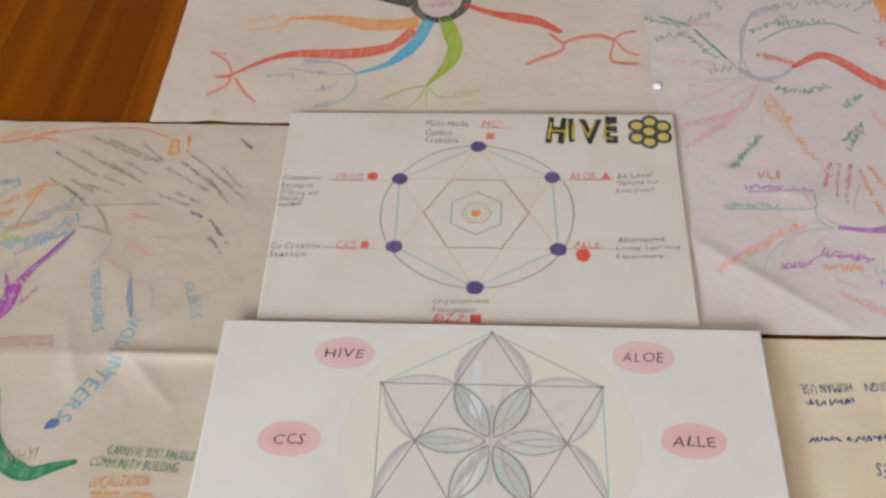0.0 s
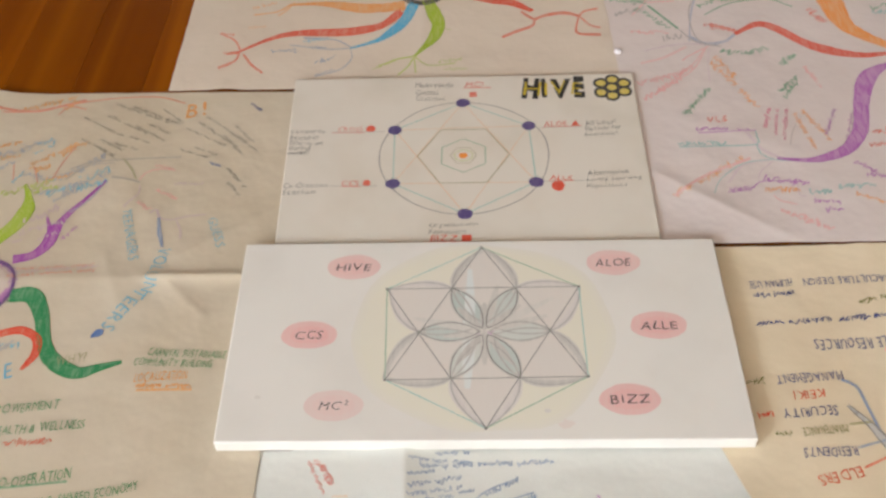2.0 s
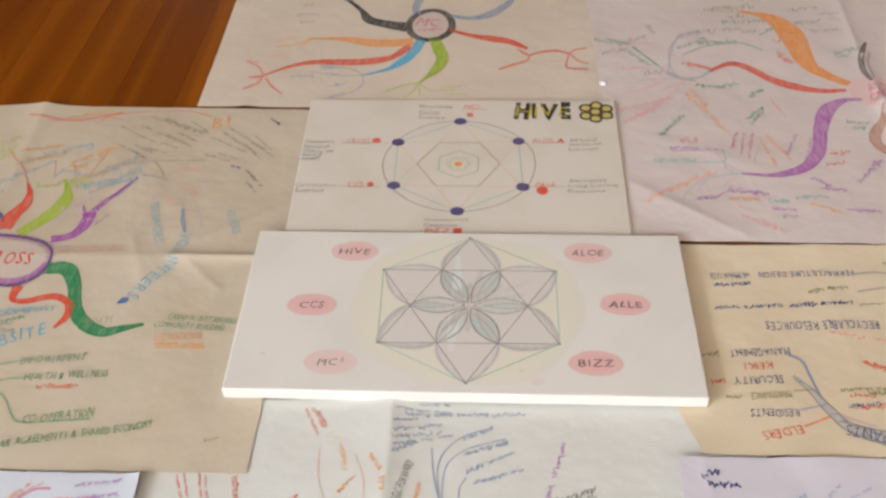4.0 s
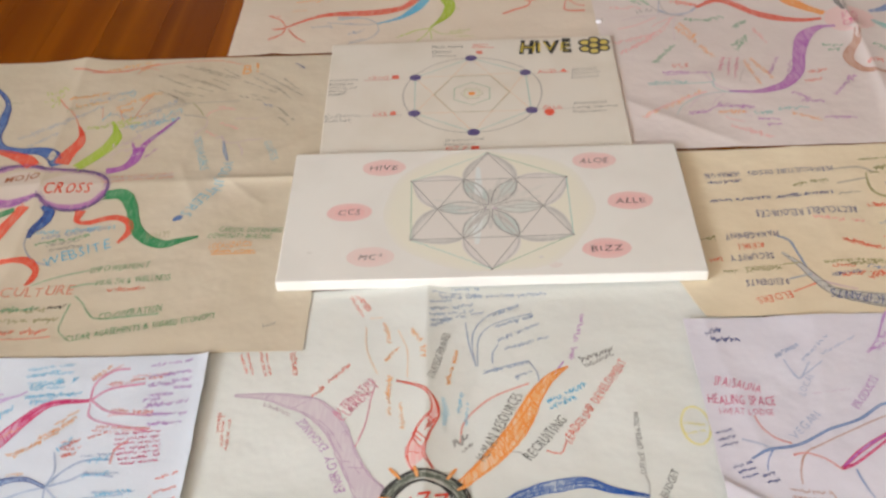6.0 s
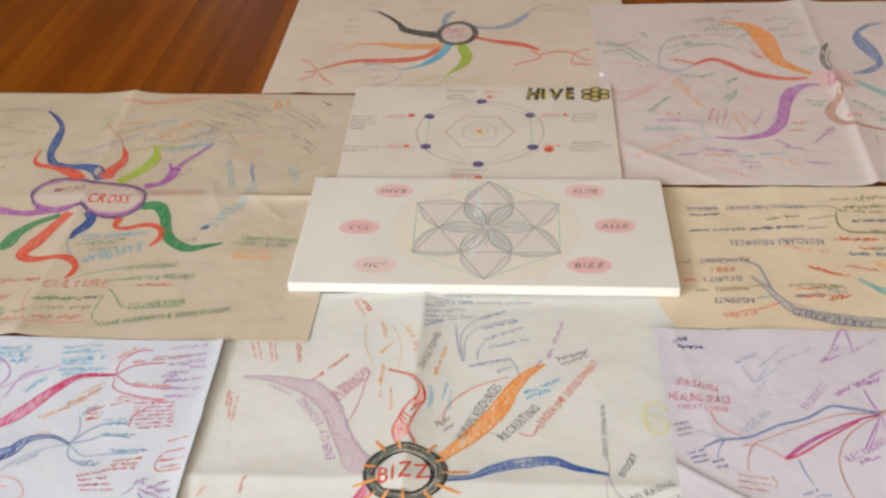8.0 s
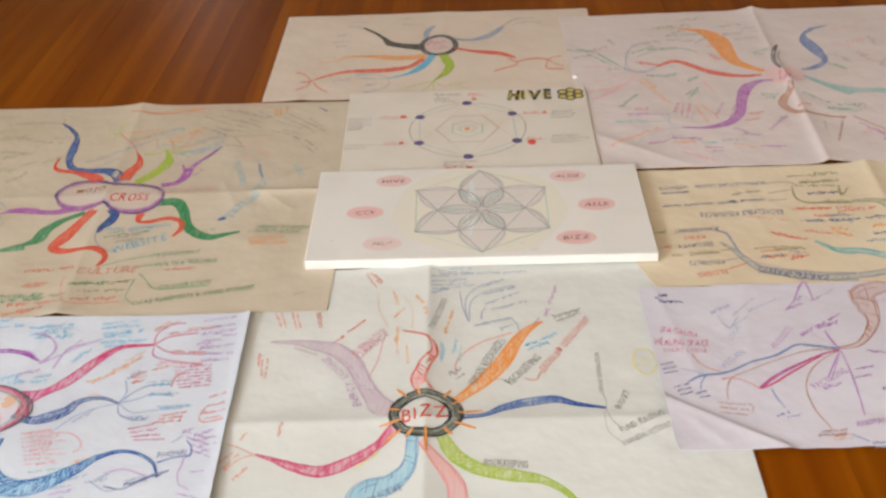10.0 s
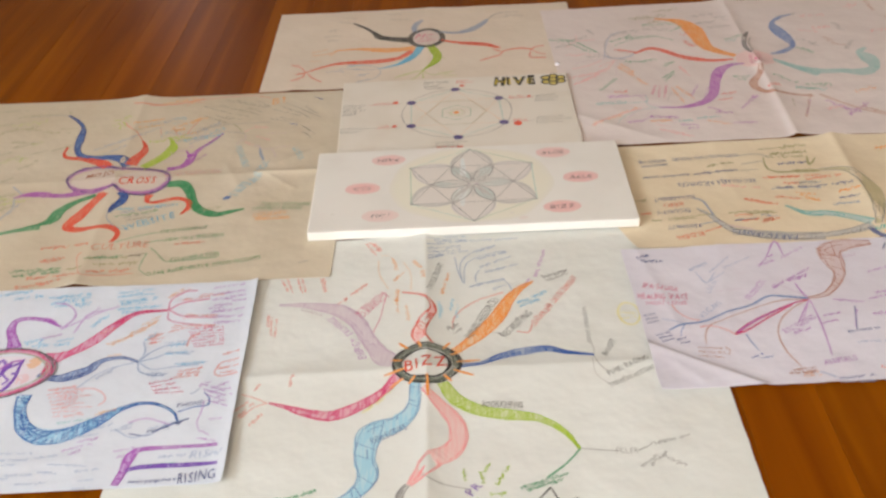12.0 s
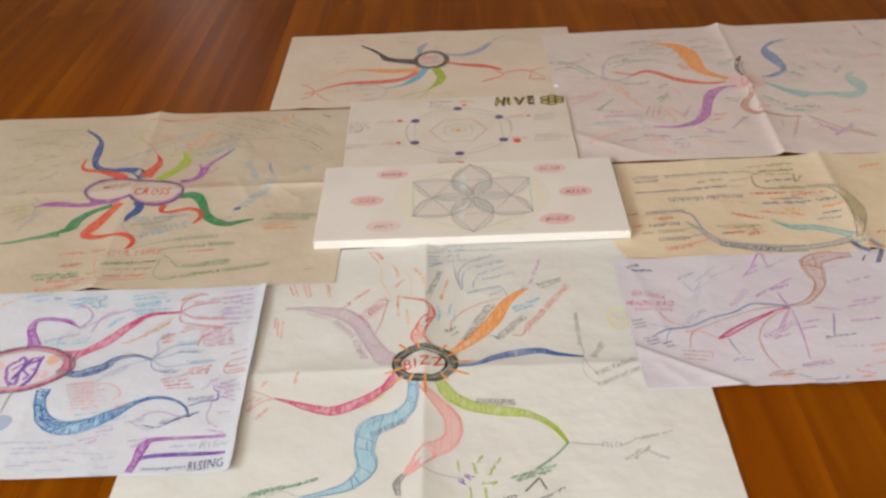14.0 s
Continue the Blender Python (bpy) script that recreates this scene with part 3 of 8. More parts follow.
writing(bizz, (0.072, -0.515), (0.122, -0.485), 0.0107, "sky", 0.6)
writing(bizz, (0.076, -0.524), (0.109, -0.507), 0.0107, "sky", 0.6)
writing(bizz, (-0.225, -0.499), (-0.181, -0.446), 0.0100, "red", 0.6)
branch(bizz, "line", [(-0.163, -0.583, 0.0015), (-0.153, -0.547, 0.0015), (-0.149, -0.51, 0.0015), (-0.145, -0.485, 0.0015)], "crimson", 0.55)
hatched_band(bizz, "blue_hatching", [(-0.058, -0.508, 0.006), (-0.054, -0.53, 0.012), (-0.056, -0.552, 0.006)], "sky", 0.6, 0.002)
branch(bizz, "line", [(0.18, -0.658, 0.0015), (0.182, -0.64, 0.0016), (0.179, -0.627, 0.0017)], "grey", 0.6)
branch(bizz, "line", [(0.18, -0.661, 0.0016), (0.185, -0.682, 0.0018), (0.198, -0.701, 0.0018)], "grey", 0.6)
branch(bizz, "line", [(0.177, -0.666, 0.0015), (0.178, -0.702, 0.0016), (0.196, -0.727, 0.0018)], "grey", 0.4)
branch(bizz, "line", [(-0.036, -0.58, 0.0017), (-0.03, -0.544, 0.0021), (0.002, -0.507, 0.0025), (0.051, -0.483, 0.0025)], "red", 0.5)
branch(bizz, "line", [(0.067, -0.589, 0.0022), (0.084, -0.594, 0.0023), (0.092, -0.576, 0.0018)], "red", 0.6)
branch(bizz, "line", [(0.025, -0.59, 0.0022), (0.037, -0.592, 0.0022), (0.043, -0.6, 0.0019)], "grey", 0.5)
branch(bizz, "line", [(0.085, -0.467, 0.0022), (0.097, -0.447, 0.0022)], "purple", 0.6)
writing(bizz, (-0.111, -0.516), (-0.105, -0.558), 0.0073, "orange", 0.46)
writing(bizz, (-0.127, -0.497), (-0.124, -0.534), 0.0068, "orange", 0.46)
writing(bizz, (-0.329, -0.422), (-0.315, -0.456), 0.0052, "red", 0.45)
writing(bizz, (-0.321, -0.419), (-0.307, -0.459), 0.0052, "red", 0.45)
writing(bizz, (-0.303, -0.418), (-0.290, -0.462), 0.0052, "red", 0.45)
writing(bizz, (-0.295, -0.421), (-0.284, -0.459), 0.0052, "red", 0.45)
writing(bizz, (-0.262, -0.423), (-0.252, -0.461), 0.0052, "red", 0.45)
writing(bizz, (-0.258, -0.420), (-0.249, -0.461), 0.0052, "red", 0.45)
writing(bizz, (-0.191, -0.318), (-0.169, -0.359), 0.0063, "red", 0.45)
writing(bizz, (-0.182, -0.317), (-0.161, -0.354), 0.0066, "red", 0.45)
writing(bizz, (-0.174, -0.323), (-0.160, -0.347), 0.0067, "red", 0.45)
writing(bizz, (-0.328, -0.575), (-0.333, -0.527), 0.0063, "red", 0.4)
writing(bizz, (-0.321, -0.581), (-0.324, -0.533), 0.0063, "red", 0.4)
writing(bizz, (-0.336, -0.552), (-0.339, -0.521), 0.0062, "red", 0.4)
branch(bizz, "line", [(-0.030, -0.374, 0.0016), (-0.025, -0.415, 0.0016), (-0.016, -0.453, 0.0016)], "slate", 0.62)
branch(bizz, "line", [(-0.016, -0.453, 0.0016), (-0.021, -0.415, 0.0016), (-0.017, -0.385, 0.0016), (0.004, -0.358, 0.0016), (0.041, -0.340, 0.0016)], "slate", 0.62)
branch(bizz, "line", [(-0.014, -0.453, 0.0016), (-0.014, -0.415, 0.0016), (-0.007, -0.392, 0.0016), (0.015, -0.373, 0.0016), (0.059, -0.357, 0.0016)], "slate", 0.62)
branch(bizz, "line", [(0.005, -0.448, 0.0016), (0.006, -0.429, 0.0016), (0.013, -0.415, 0.0016)], "slate", 0.62)
branch(bizz, "line", [(-0.007, -0.466, 0.0016), (0.020, -0.454, 0.0016), (0.052, -0.444, 0.0016)], "slate", 0.62)
branch(bizz, "line", [(0.052, -0.444, 0.0016), (0.062, -0.464, 0.0016), (0.064, -0.479, 0.0016)], "slate", 0.62)
writing(bizz, (0.007, -0.36), (0.042, -0.341), 0.0095, "slate", 0.5)
writing(bizz, (0.009, -0.382), (0.062, -0.362), 0.0095, "slate", 0.5)
writing(bizz, (0.013, -0.407), (0.069, -0.376), 0.0088, "slate", 0.5)
writing(bizz, (0.022, -0.422), (0.08, -0.402), 0.0088, "slate", 0.5)
writing(bizz, (-0.005, -0.463), (0.051, -0.446), 0.0095, "slate", 0.5)
writing(bizz, (0.034, -0.473), (0.055, -0.462), 0.009, "slate", 0.5)
writing(bizz, (-0.078, -0.317), (-0.007, -0.32), 0.0075, "slate", 0.5)
writing(bizz, (-0.066, -0.326), (0.083, -0.318), 0.009, "slate", 0.5)
writing(bizz, (-0.05, -0.31), (-0.011, -0.307), 0.008, "slate", 0.5)
writing(bizz, (-0.08, -0.339), (-0.049, -0.332), 0.0082, "slate", 0.5)
writing(bizz, (-0.078, -0.352), (-0.021, -0.339), 0.0082, "slate", 0.5)
writing(bizz, (-0.078, -0.363), (-0.019, -0.35), 0.0082, "slate", 0.5)
writing(bizz, (-0.076, -0.374), (-0.006, -0.354), 0.0082, "slate", 0.5)
writing(bizz, (-0.077, -0.385), (-0.049, -0.367), 0.0082, "slate", 0.5)
branch(bizz, "line", [(-0.164, -0.379, 0.0014), (-0.160, -0.422, 0.0014), (-0.143, -0.466, 0.0014)], "orange", 0.3)
branch(bizz, "line", [(-0.120, -0.389, 0.0014), (-0.106, -0.428, 0.0014), (-0.104, -0.475, 0.0014)], "orange", 0.3)
branch(bizz, "line", [(-0.160, -0.363, 0.0014), (-0.143, -0.363, 0.0014)], "orange", 0.3)
writing(bizz, (-0.139, -0.374), (-0.13, -0.412), 0.011, "orange", 0.5)
writing(bizz, (-0.135, -0.443), (-0.116, -0.421), 0.011, "orange", 0.5)
writing(bizz, (-0.103, -0.388), (-0.088, -0.413), 0.011, "orange", 0.5)
writing(bizz, (-0.127, -0.47), (-0.127, -0.506), 0.011, "orange", 0.5)
writing(bizz, (-0.086, -0.422), (-0.084, -0.441), 0.01, "orange", 0.5)
writing(bizz, (-0.053, -0.485), (-0.04, -0.425), 0.01, "orange", 0.5)
writing(bizz, (-0.038, -0.532), (-0.034, -0.498), 0.0071, "sky", 0.5)
writing(bizz, (-0.029, -0.550), (-0.027, -0.514), 0.0068, "sky", 0.5)
writing(bizz, (-0.044, -0.580), (-0.028, -0.566), 0.0153, "grey", 0.6)
writing(bizz, (-0.033, -0.591), (-0.021, -0.579), 0.0086, "grey", 0.6)
ring(bizz, "note_loop", 0.249, -0.555, 0.017, 0.029, 0.003, "yellow", 0.5)
writing(bizz, (0.236, -0.550), (0.260, -0.555), 0.0058, "yellow", 0.4)
writing(bizz, (0.236, -0.567), (0.259, -0.563), 0.0058, "yellow", 0.4)
writing(bizz, (-0.334, -0.712), (-0.326, -0.697), 0.0080, "red", 0.4)
writing(bizz, (-0.281, -0.706), (-0.279, -0.680), 0.0070, "red", 0.4)
writing(bizz, (-0.350, -0.767), (-0.331, -0.737), 0.0079, "red", 0.4)
writing(bizz, (-0.331, -0.783), (-0.314, -0.761), 0.0077, "red", 0.4)
writing(bizz, (-0.357, -0.753), (-0.340, -0.733), 0.0081, "red", 0.4)
writing(bizz, (-0.168, -0.770), (-0.123, -0.721), 0.0065, "yellow", 0.45)
writing(bizz, (-0.162, -0.765), (-0.136, -0.741), 0.0065, "yellow", 0.45)
branch(bizz, "line", [(-0.31, -0.739, 0.0017), (-0.33, -0.727, 0.0018), (-0.351, -0.718, 0.0019)], "red", 0.4)
branch(bizz, "line", [(-0.31, -0.739, 0.0021), (-0.329, -0.747, 0.002), (-0.345, -0.767, 0.002)], "red", 0.4)
lettering(bizz, "COLLECTIVE", (-0.152, -0.828), (-0.103, -0.803), 0.0136, "navy", 0.6)
lettering(bizz, "BOOKKEEPING", (0.006, -0.758), (0.065, -0.764), 0.0131, "black", 0.65)
writing(bizz, (-0.060, -0.866), (-0.040, -0.831), 0.0092, "pink", 0.7)
branch(bizz, "line", [(0.138, -0.853, 0.003), (0.118, -0.878, 0.003), (0.088, -0.905, 0.004)], "green", 0.7)
branch(bizz, "line", [(0.138, -0.853, 0.0024), (0.165, -0.857, 0.0023), (0.189, -0.86, 0.0023)], "grey", 0.5)
lettering(bizz, "FILLER", (0.186, -0.859), (0.215, -0.861), 0.0118, "grey", 0.6)
writing(bizz, (0.052, -0.921), (0.117, -0.898), 0.0086, "green", 0.6)
writing(bizz, (0.060, -0.926), (0.108, -0.908), 0.0086, "green", 0.6)
lettering(bizz, "PARENTING", (0.076, -0.916), (0.096, -0.912), 0.0088, "green", 0.6)
branch(bizz, "line", [(0.091, -0.922, 0.0028), (0.07, -0.948, 0.0027)], "black", 0.7)
branch(bizz, "line", [(0.091, -0.922, 0.0026), (0.1, -0.945, 0.0026)], "black", 0.7)
writing(bizz, (0.091, -0.962), (0.125, -0.942), 0.0080, "black", 0.6)
writing(bizz, (0.039, -0.960), (0.058, -0.956), 0.0083, "black", 0.6)
branch(bizz, "line", [(0.215, -0.861, 0.0022), (0.23, -0.854, 0.0022)], "grey", 0.6)
writing(bizz, (0.231, -0.851), (0.290, -0.835), 0.0105, "grey", 0.5)
writing(bizz, (0.240, -0.868), (0.229, -0.891), 0.0075, "grey", 0.5)
writing(bizz, (0.248, -0.872), (0.276, -0.892), 0.0103, "grey", 0.5)
branch(bizz, "line", [(-0.079, -0.899, 0.0021), (-0.055, -0.913, 0.0022), (-0.019, -0.921, 0.0022)], "grey", 0.5)
lettering(bizz, "PR", (-0.017, -0.931), (-0.005, -0.913), 0.0132, "violet", 0.7)
writing(bizz, (-0.023, -0.884), (-0.021, -0.907), 0.0072, "lime", 0.7)
writing(bizz, (-0.000, -0.891), (0.003, -0.911), 0.0074, "lime", 0.7)
writing(bizz, (0.009, -0.882), (0.014, -0.874), 0.0088, "lime", 0.7)
writing(bizz, (0.021, -0.916), (0.038, -0.879), 0.0080, "lime", 0.7)
writing(bizz, (0.012, -0.930), (0.032, -0.931), 0.0097, "lime", 0.7)
writing(bizz, (0.015, -0.938), (0.017, -0.959), 0.0071, "lime", 0.7)
writing(bizz, (-0.006, -0.937), (-0.004, -0.958), 0.0070, "lime", 0.7)
writing(bizz, (0.005, -0.891), (0.011, -0.875), 0.0081, "lime", 0.7)
writing(bizz, (-0.321, -0.947), (-0.222, -0.916), 0.0101, "green", 0.55)
writing(bizz, (-0.314, -0.939), (-0.269, -0.925), 0.0078, "green", 0.5)
branch(bizz, "line", [(-0.242, -0.95, 0.0019), (-0.267, -0.936, 0.0022), (-0.289, -0.946, 0.0022)], "grey", 0.4)
writing(bizz, (-0.313, -0.941), (-0.220, -0.914), 0.0096, "green", 0.5)
writing(bizz, (0.240, -0.879), (0.254, -0.863), 0.0081, "grey", 0.5)
writing(bizz, (0.215, -0.890), (0.237, -0.874), 0.0087, "grey", 0.45)

# Mind map with the double oval, beside the boards
painted_branch(cross, "blue_branch", [(-0.711, 0.01, 0.0193), (-0.728, 0.04, 0.0257), (-0.756, 0.057, 0.0206), (-0.792, 0.061, 0.0158), (-0.827, 0.074, 0.0146), (-0.846, 0.106, 0.0134), (-0.853, 0.152, 0.0188), (-0.861, 0.205, 0.01), (-0.885, 0.244, 0.0078), (-0.916, 0.275, 0.0048)], "blue", 0.8, "navy", 3)
painted_branch(cross, "red_branch", [(-0.753, 0.014, 0.0227), (-0.774, 0.035, 0.0242), (-0.816, 0.057, 0.0152), (-0.852, 0.066, 0.0116), (-0.868, 0.083, 0.0056), (-0.87, 0.117, 0.0044)], "red", 0.85, "red", 3)
painted_branch(cross, "red_branch", [(-0.706, 0.015, 0.0265), (-0.702, 0.046, 0.0233), (-0.693, 0.075, 0.0196), (-0.695, 0.101, 0.0096), (-0.708, 0.129, 0.0027)], "red", 0.8, "red", 3)
painted_branch(cross, "lime_branch", [(-0.676, 0.006, 0.02), (-0.659, 0.032, 0.0218), (-0.641, 0.061, 0.0232), (-0.634, 0.09, 0.0228), (-0.638, 0.113, 0.0105), (-0.651, 0.142, 0.0036)], "lime", 0.8, "lime", 3)
painted_branch(cross, "purple_branch", [(-0.624, -0.006, 0.0169), (-0.599, 0.002, 0.0151), (-0.585, 0.023, 0.0186), (-0.583, 0.046, 0.018), (-0.574, 0.075, 0.0099), (-0.554, 0.11, 0.0051), (-0.534, 0.147, 0.0035)], "purple", 0.75, "purple", 3)
branch(cross, "purple_barb", [(-0.587, 0.044, 0.0088), (-0.6, 0.075, 0.0033)], "purple", 0.75)
painted_branch(cross, "green_branch", [(-0.607, -0.07, 0.0221), (-0.578, -0.07, 0.0247), (-0.556, -0.104, 0.0194), (-0.539, -0.15, 0.018), (-0.516, -0.18, 0.0211), (-0.487, -0.194, 0.0179), (-0.463, -0.187, 0.0128), (-0.435, -0.178, 0.0043)], "green", 0.85, "green", 6)
painted_branch(cross, "red_branch", [(-0.636, -0.108, 0.0171), (-0.636, -0.133, 0.008), (-0.616, -0.138, 0.0105), (-0.578, -0.127, 0.0119), (-0.552, -0.141, 0.0108), (-0.547, -0.166, 0.0105), (-0.557, -0.189, 0.004)], "red", 0.8, "red", 3)
painted_branch(cross, "blue_branch", [(-0.698, -0.096, 0.0143), (-0.685, -0.114, 0.0179), (-0.689, -0.139, 0.0197), (-0.698, -0.157, 0.0135), (-0.698, -0.175, 0.0048)], "blue", 0.85, "navy", 3)
painted_branch(cross, "red_branch", [(-0.731, -0.096, 0.0207), (-0.746, -0.143, 0.0201), (-0.76, -0.188, 0.0279), (-0.769, -0.218, 0.0191), (-0.744, -0.231, 0.0165), (-0.709, -0.227, 0.01), (-0.684, -0.227, 0.0153), (-0.664, -0.247, 0.0087), (-0.664, -0.269, 0.0097), (-0.67, -0.28, 0.0039)], "red", 0.8, "red", 3)
painted_branch(cross, "purple_branch", [(-0.772, -0.086, 0.0228), (-0.811, -0.096, 0.0162), (-0.857, -0.091, 0.0144), (-0.902, -0.087, 0.013)], "purple", 0.7, "purple", 3)
painted_branch(cross, "green_branch", [(-0.745, -0.102, 0.0128), (-0.779, -0.124, 0.0158), (-0.803, -0.158, 0.0237), (-0.807, -0.189, 0.0264), (-0.826, -0.204, 0.0106), (-0.849, -0.212, 0.0076)], "green", 0.75, "green", 3)
branch(cross, "purple_branch", [(-0.845, -0.091, 0.0231), (-0.884, -0.083, 0.0133), (-0.915, -0.098, 0.0079)], "purple", 0.6)
branch(cross, "green_branch", [(-0.823, -0.212, 0.0217), (-0.871, -0.224, 0.012), (-0.911, -0.238, 0.0096), (-0.933, -0.241, 0.0071)], "green", 0.6)

# The double oval
branch(cross, "oval_shading", [(-0.809, -0.063, 0.0066), (-0.787, -0.081, 0.0169), (-0.761, -0.086, 0.0205), (-0.737, -0.078, 0.0168), (-0.722, -0.069, 0.0084)], "purple", 0.6)
branch(cross, "oval_shading", [(-0.709, -0.082, 0.0071), (-0.682, -0.097, 0.0134), (-0.649, -0.099, 0.0141), (-0.624, -0.085, 0.012), (-0.613, -0.058, 0.0077)], "purple", 0.5)
branch(cross, "oval_shading", [(-0.823, -0.027, 0.0084), (-0.812, -0.003, 0.0112), (-0.785, 0.01, 0.0091)], "purple", 0.45)
OVALS = [(-0.726, -0, 0.0072), (-0.75, 0.012, 0.0089), (-0.776, 0.016, 0.0081), (-0.8, 0.012, 0.0096), (-0.819, -0.005, 0.0079), (-0.825, -0.029, 0.0073), (-0.817, -0.053, 0.0037), (-0.797, -0.077, 0.0062), (-0.766, -0.088, 0.0074), (-0.733, -0.08, 0.0076), (-0.719, -0.069, 0.0082), (-0.697, -0.092, 0.006), (-0.672, -0.105, 0.0069), (-0.641, -0.105, 0.0073), (-0.617, -0.085, 0.0083), (-0.609, -0.056, 0.0067), (-0.615, -0.03, 0.005), (-0.635, -0.012, 0.0082), (-0.669, -0.002, 0.0076), (-0.701, -0, 0.0078), (-0.726, -0, 0.0066)]
branch(cross, "oval_outline", [(x, y, w * 0.7) for x, y, w in OVALS], "indigo", 0.92)
branch(cross, "oval_outline", [(x * 1.004 + 0.003, y * 1.03 + 0.001, 0.0016) for x, y, w in OVALS], "black", 0.8)
hatched_band(cross, "oval_hatching", [(x, y, w * 1.5 + 0.003) for x, y, w in OVALS], "indigo", 0.92)
hatched_band(cross, "oval_hatching", [(x * 0.985 - 0.0107, y * 0.94 - 0.002, w * 1.6 + 0.006) for x, y, w in OVALS], "purple", 0.62, 0.0024)
patch(cross, "oval_fill", oval(-0.766, -0.050, 0.0465, 0.0496, 28, 0.08), "lilac", 0.12)
patch(cross, "oval_fill", oval(-0.671, -0.057, 0.0521, 0.0463, 28, 0.08), "lilac", 0.12)
lettering(cross, "CROSS", (-0.712, -0.051), (-0.636, -0.048), 0.0271, "red", 0.85, 0.004)
lettering(cross, "MOJO", (-0.787, -0.023), (-0.731, -0.017), 0.0240, "brown", 0.92, 0.006)

# Words on that map
writing(cross, (-0.617, -0.030), (-0.505, -0.020), 0.0126, "lilac", 0.4)
writing(cross, (-0.613, -0.024), (-0.511, -0.018), 0.0084, "red", 0.3)
lettering(cross, "WEBSITE", (-0.658, -0.230), (-0.567, -0.188), 0.0239, "sky", 0.65)
writing(cross, (-0.701, -0.164), (-0.571, -0.150), 0.0153, "sky", 0.5)
writing(cross, (-0.682, -0.189), (-0.606, -0.169), 0.0170, "green", 0.5)
writing(cross, (-0.677, -0.175), (-0.581, -0.150), 0.0133, "slate", 0.5)
writing(cross, (-0.666, -0.192), (-0.618, -0.181), 0.0113, "grey", 0.6)
writing(cross, (-0.657, -0.203), (-0.610, -0.192), 0.0112, "grey", 0.6)
branch(cross, "line", [(-0.702, -0.17, 0.0026), (-0.698, -0.196, 0.0018), (-0.674, -0.227, 0.0029), (-0.645, -0.237, 0.0034)], "slate", 0.5)
lettering(cross, "CARNIVAL SUSTAINABLE", (-0.405, -0.163), (-0.308, -0.168), 0.0125, "green", 0.7)
lettering(cross, "COMMUNITY BUILDING", (-0.420, -0.177), (-0.323, -0.182), 0.0124, "green", 0.7)
lettering(cross, "WHY?", (-0.517, -0.175), (-0.481, -0.169), 0.0147, "olive", 0.5)
lettering(cross, "LOCALIZATION", (-0.414, -0.202), (-0.350, -0.199), 0.0140, "orange", 0.7)
writing(cross, (-0.410, -0.214), (-0.344, -0.215), 0.0103, "orange", 0.65)
branch(cross, "line", [(-0.408, -0.22, 0.0034), (-0.341, -0.22, 0.0034)], "orange", 0.5)
lettering(cross, "EMPOWERMENT", (-0.581, -0.249), (-0.495, -0.238), 0.0139, "green", 0.6)
lettering(cross, "HEALTH & WELLNESS", (-0.565, -0.277), (-0.458, -0.266), 0.0135, "green", 0.65)
writing(cross, (-0.546, -0.293), (-0.491, -0.290), 0.0116, "red", 0.5)
lettering(cross, "CULTURE", (-0.699, -0.296), (-0.594, -0.289), 0.0221, "red", 0.45)
lettering(cross, "CO-OPERATION", (-0.542, -0.345), (-0.456, -0.332), 0.0158, "green", 0.65)
lettering(cross, "CLEAR AGREEMENTS & SHARED ECONOMY", (-0.576, -0.388), (-0.377, -0.349), 0.0139, "green", 0.75)
branch(cross, "line", [(-0.589, -0.303, 0.0023), (-0.574, -0.318, 0.0021), (-0.558, -0.341, 0.0025), (-0.538, -0.351, 0.003), (-0.458, -0.343, 0.0031)], "green", 0.45)
branch(cross, "line", [(-0.591, -0.319, 0.0027), (-0.593, -0.349, 0.0026), (-0.592, -0.372, 0.0018), (-0.577, -0.389, 0.002)], "green", 0.45)
branch(cross, "line", [(-0.66, -0.28, 0.0035), (-0.627, -0.263, 0.0035), (-0.583, -0.249, 0.0035)], "green", 0.35)
branch(cross, "line", [(-0.604, -0.287, 0.0034), (-0.582, -0.279, 0.0035), (-0.565, -0.279, 0.0033)], "green", 0.35)
writing(cross, (-0.622, -0.327), (-0.597, -0.323), 0.0131, "black", 0.7)
writing(cross, (-0.698, -0.337), (-0.623, -0.332), 0.0148, "olive", 0.5)
writing(cross, (-0.680, -0.355), (-0.602, -0.351), 0.0144, "olive", 0.5)
writing(cross, (-0.725, -0.367), (-0.698, -0.363), 0.0145, "olive", 0.5)
writing(cross, (-0.684, -0.379), (-0.609, -0.373), 0.0142, "red", 0.5)
writing(cross, (-0.795, -0.291), (-0.709, -0.284), 0.0156, "red", 0.5)
writing(cross, (-0.782, -0.333), (-0.741, -0.326), 0.0153, "red", 0.5)
branch(cross, "line", [(-0.712, -0.313, 0.0031), (-0.716, -0.328, 0.0023), (-0.697, -0.381, 0.0017), (-0.678, -0.391, 0.0031), (-0.6, -0.384, 0.0031)], "red", 0.35)
writing(cross, (-0.307, -0.373), (-0.290, -0.367), 0.0090, "grey", 0.6)
writing(cross, (-0.766, -0.404), (-0.726, -0.399), 0.0142, "red", 0.45)
writing(cross, (-0.782, -0.368), (-0.741, -0.362), 0.0148, "green", 0.5)
writing(cross, (-0.769, -0.375), (-0.733, -0.371), 0.0145, "green", 0.5)
writing(cross, (-0.792, -0.387), (-0.697, -0.383), 0.0143, "red", 0.45)
writing(cross, (-0.776, -0.337), (-0.745, -0.331), 0.0150, "red", 0.45)
writing(cross, (-0.803, -0.414), (-0.742, -0.408), 0.0142, "red", 0.45)
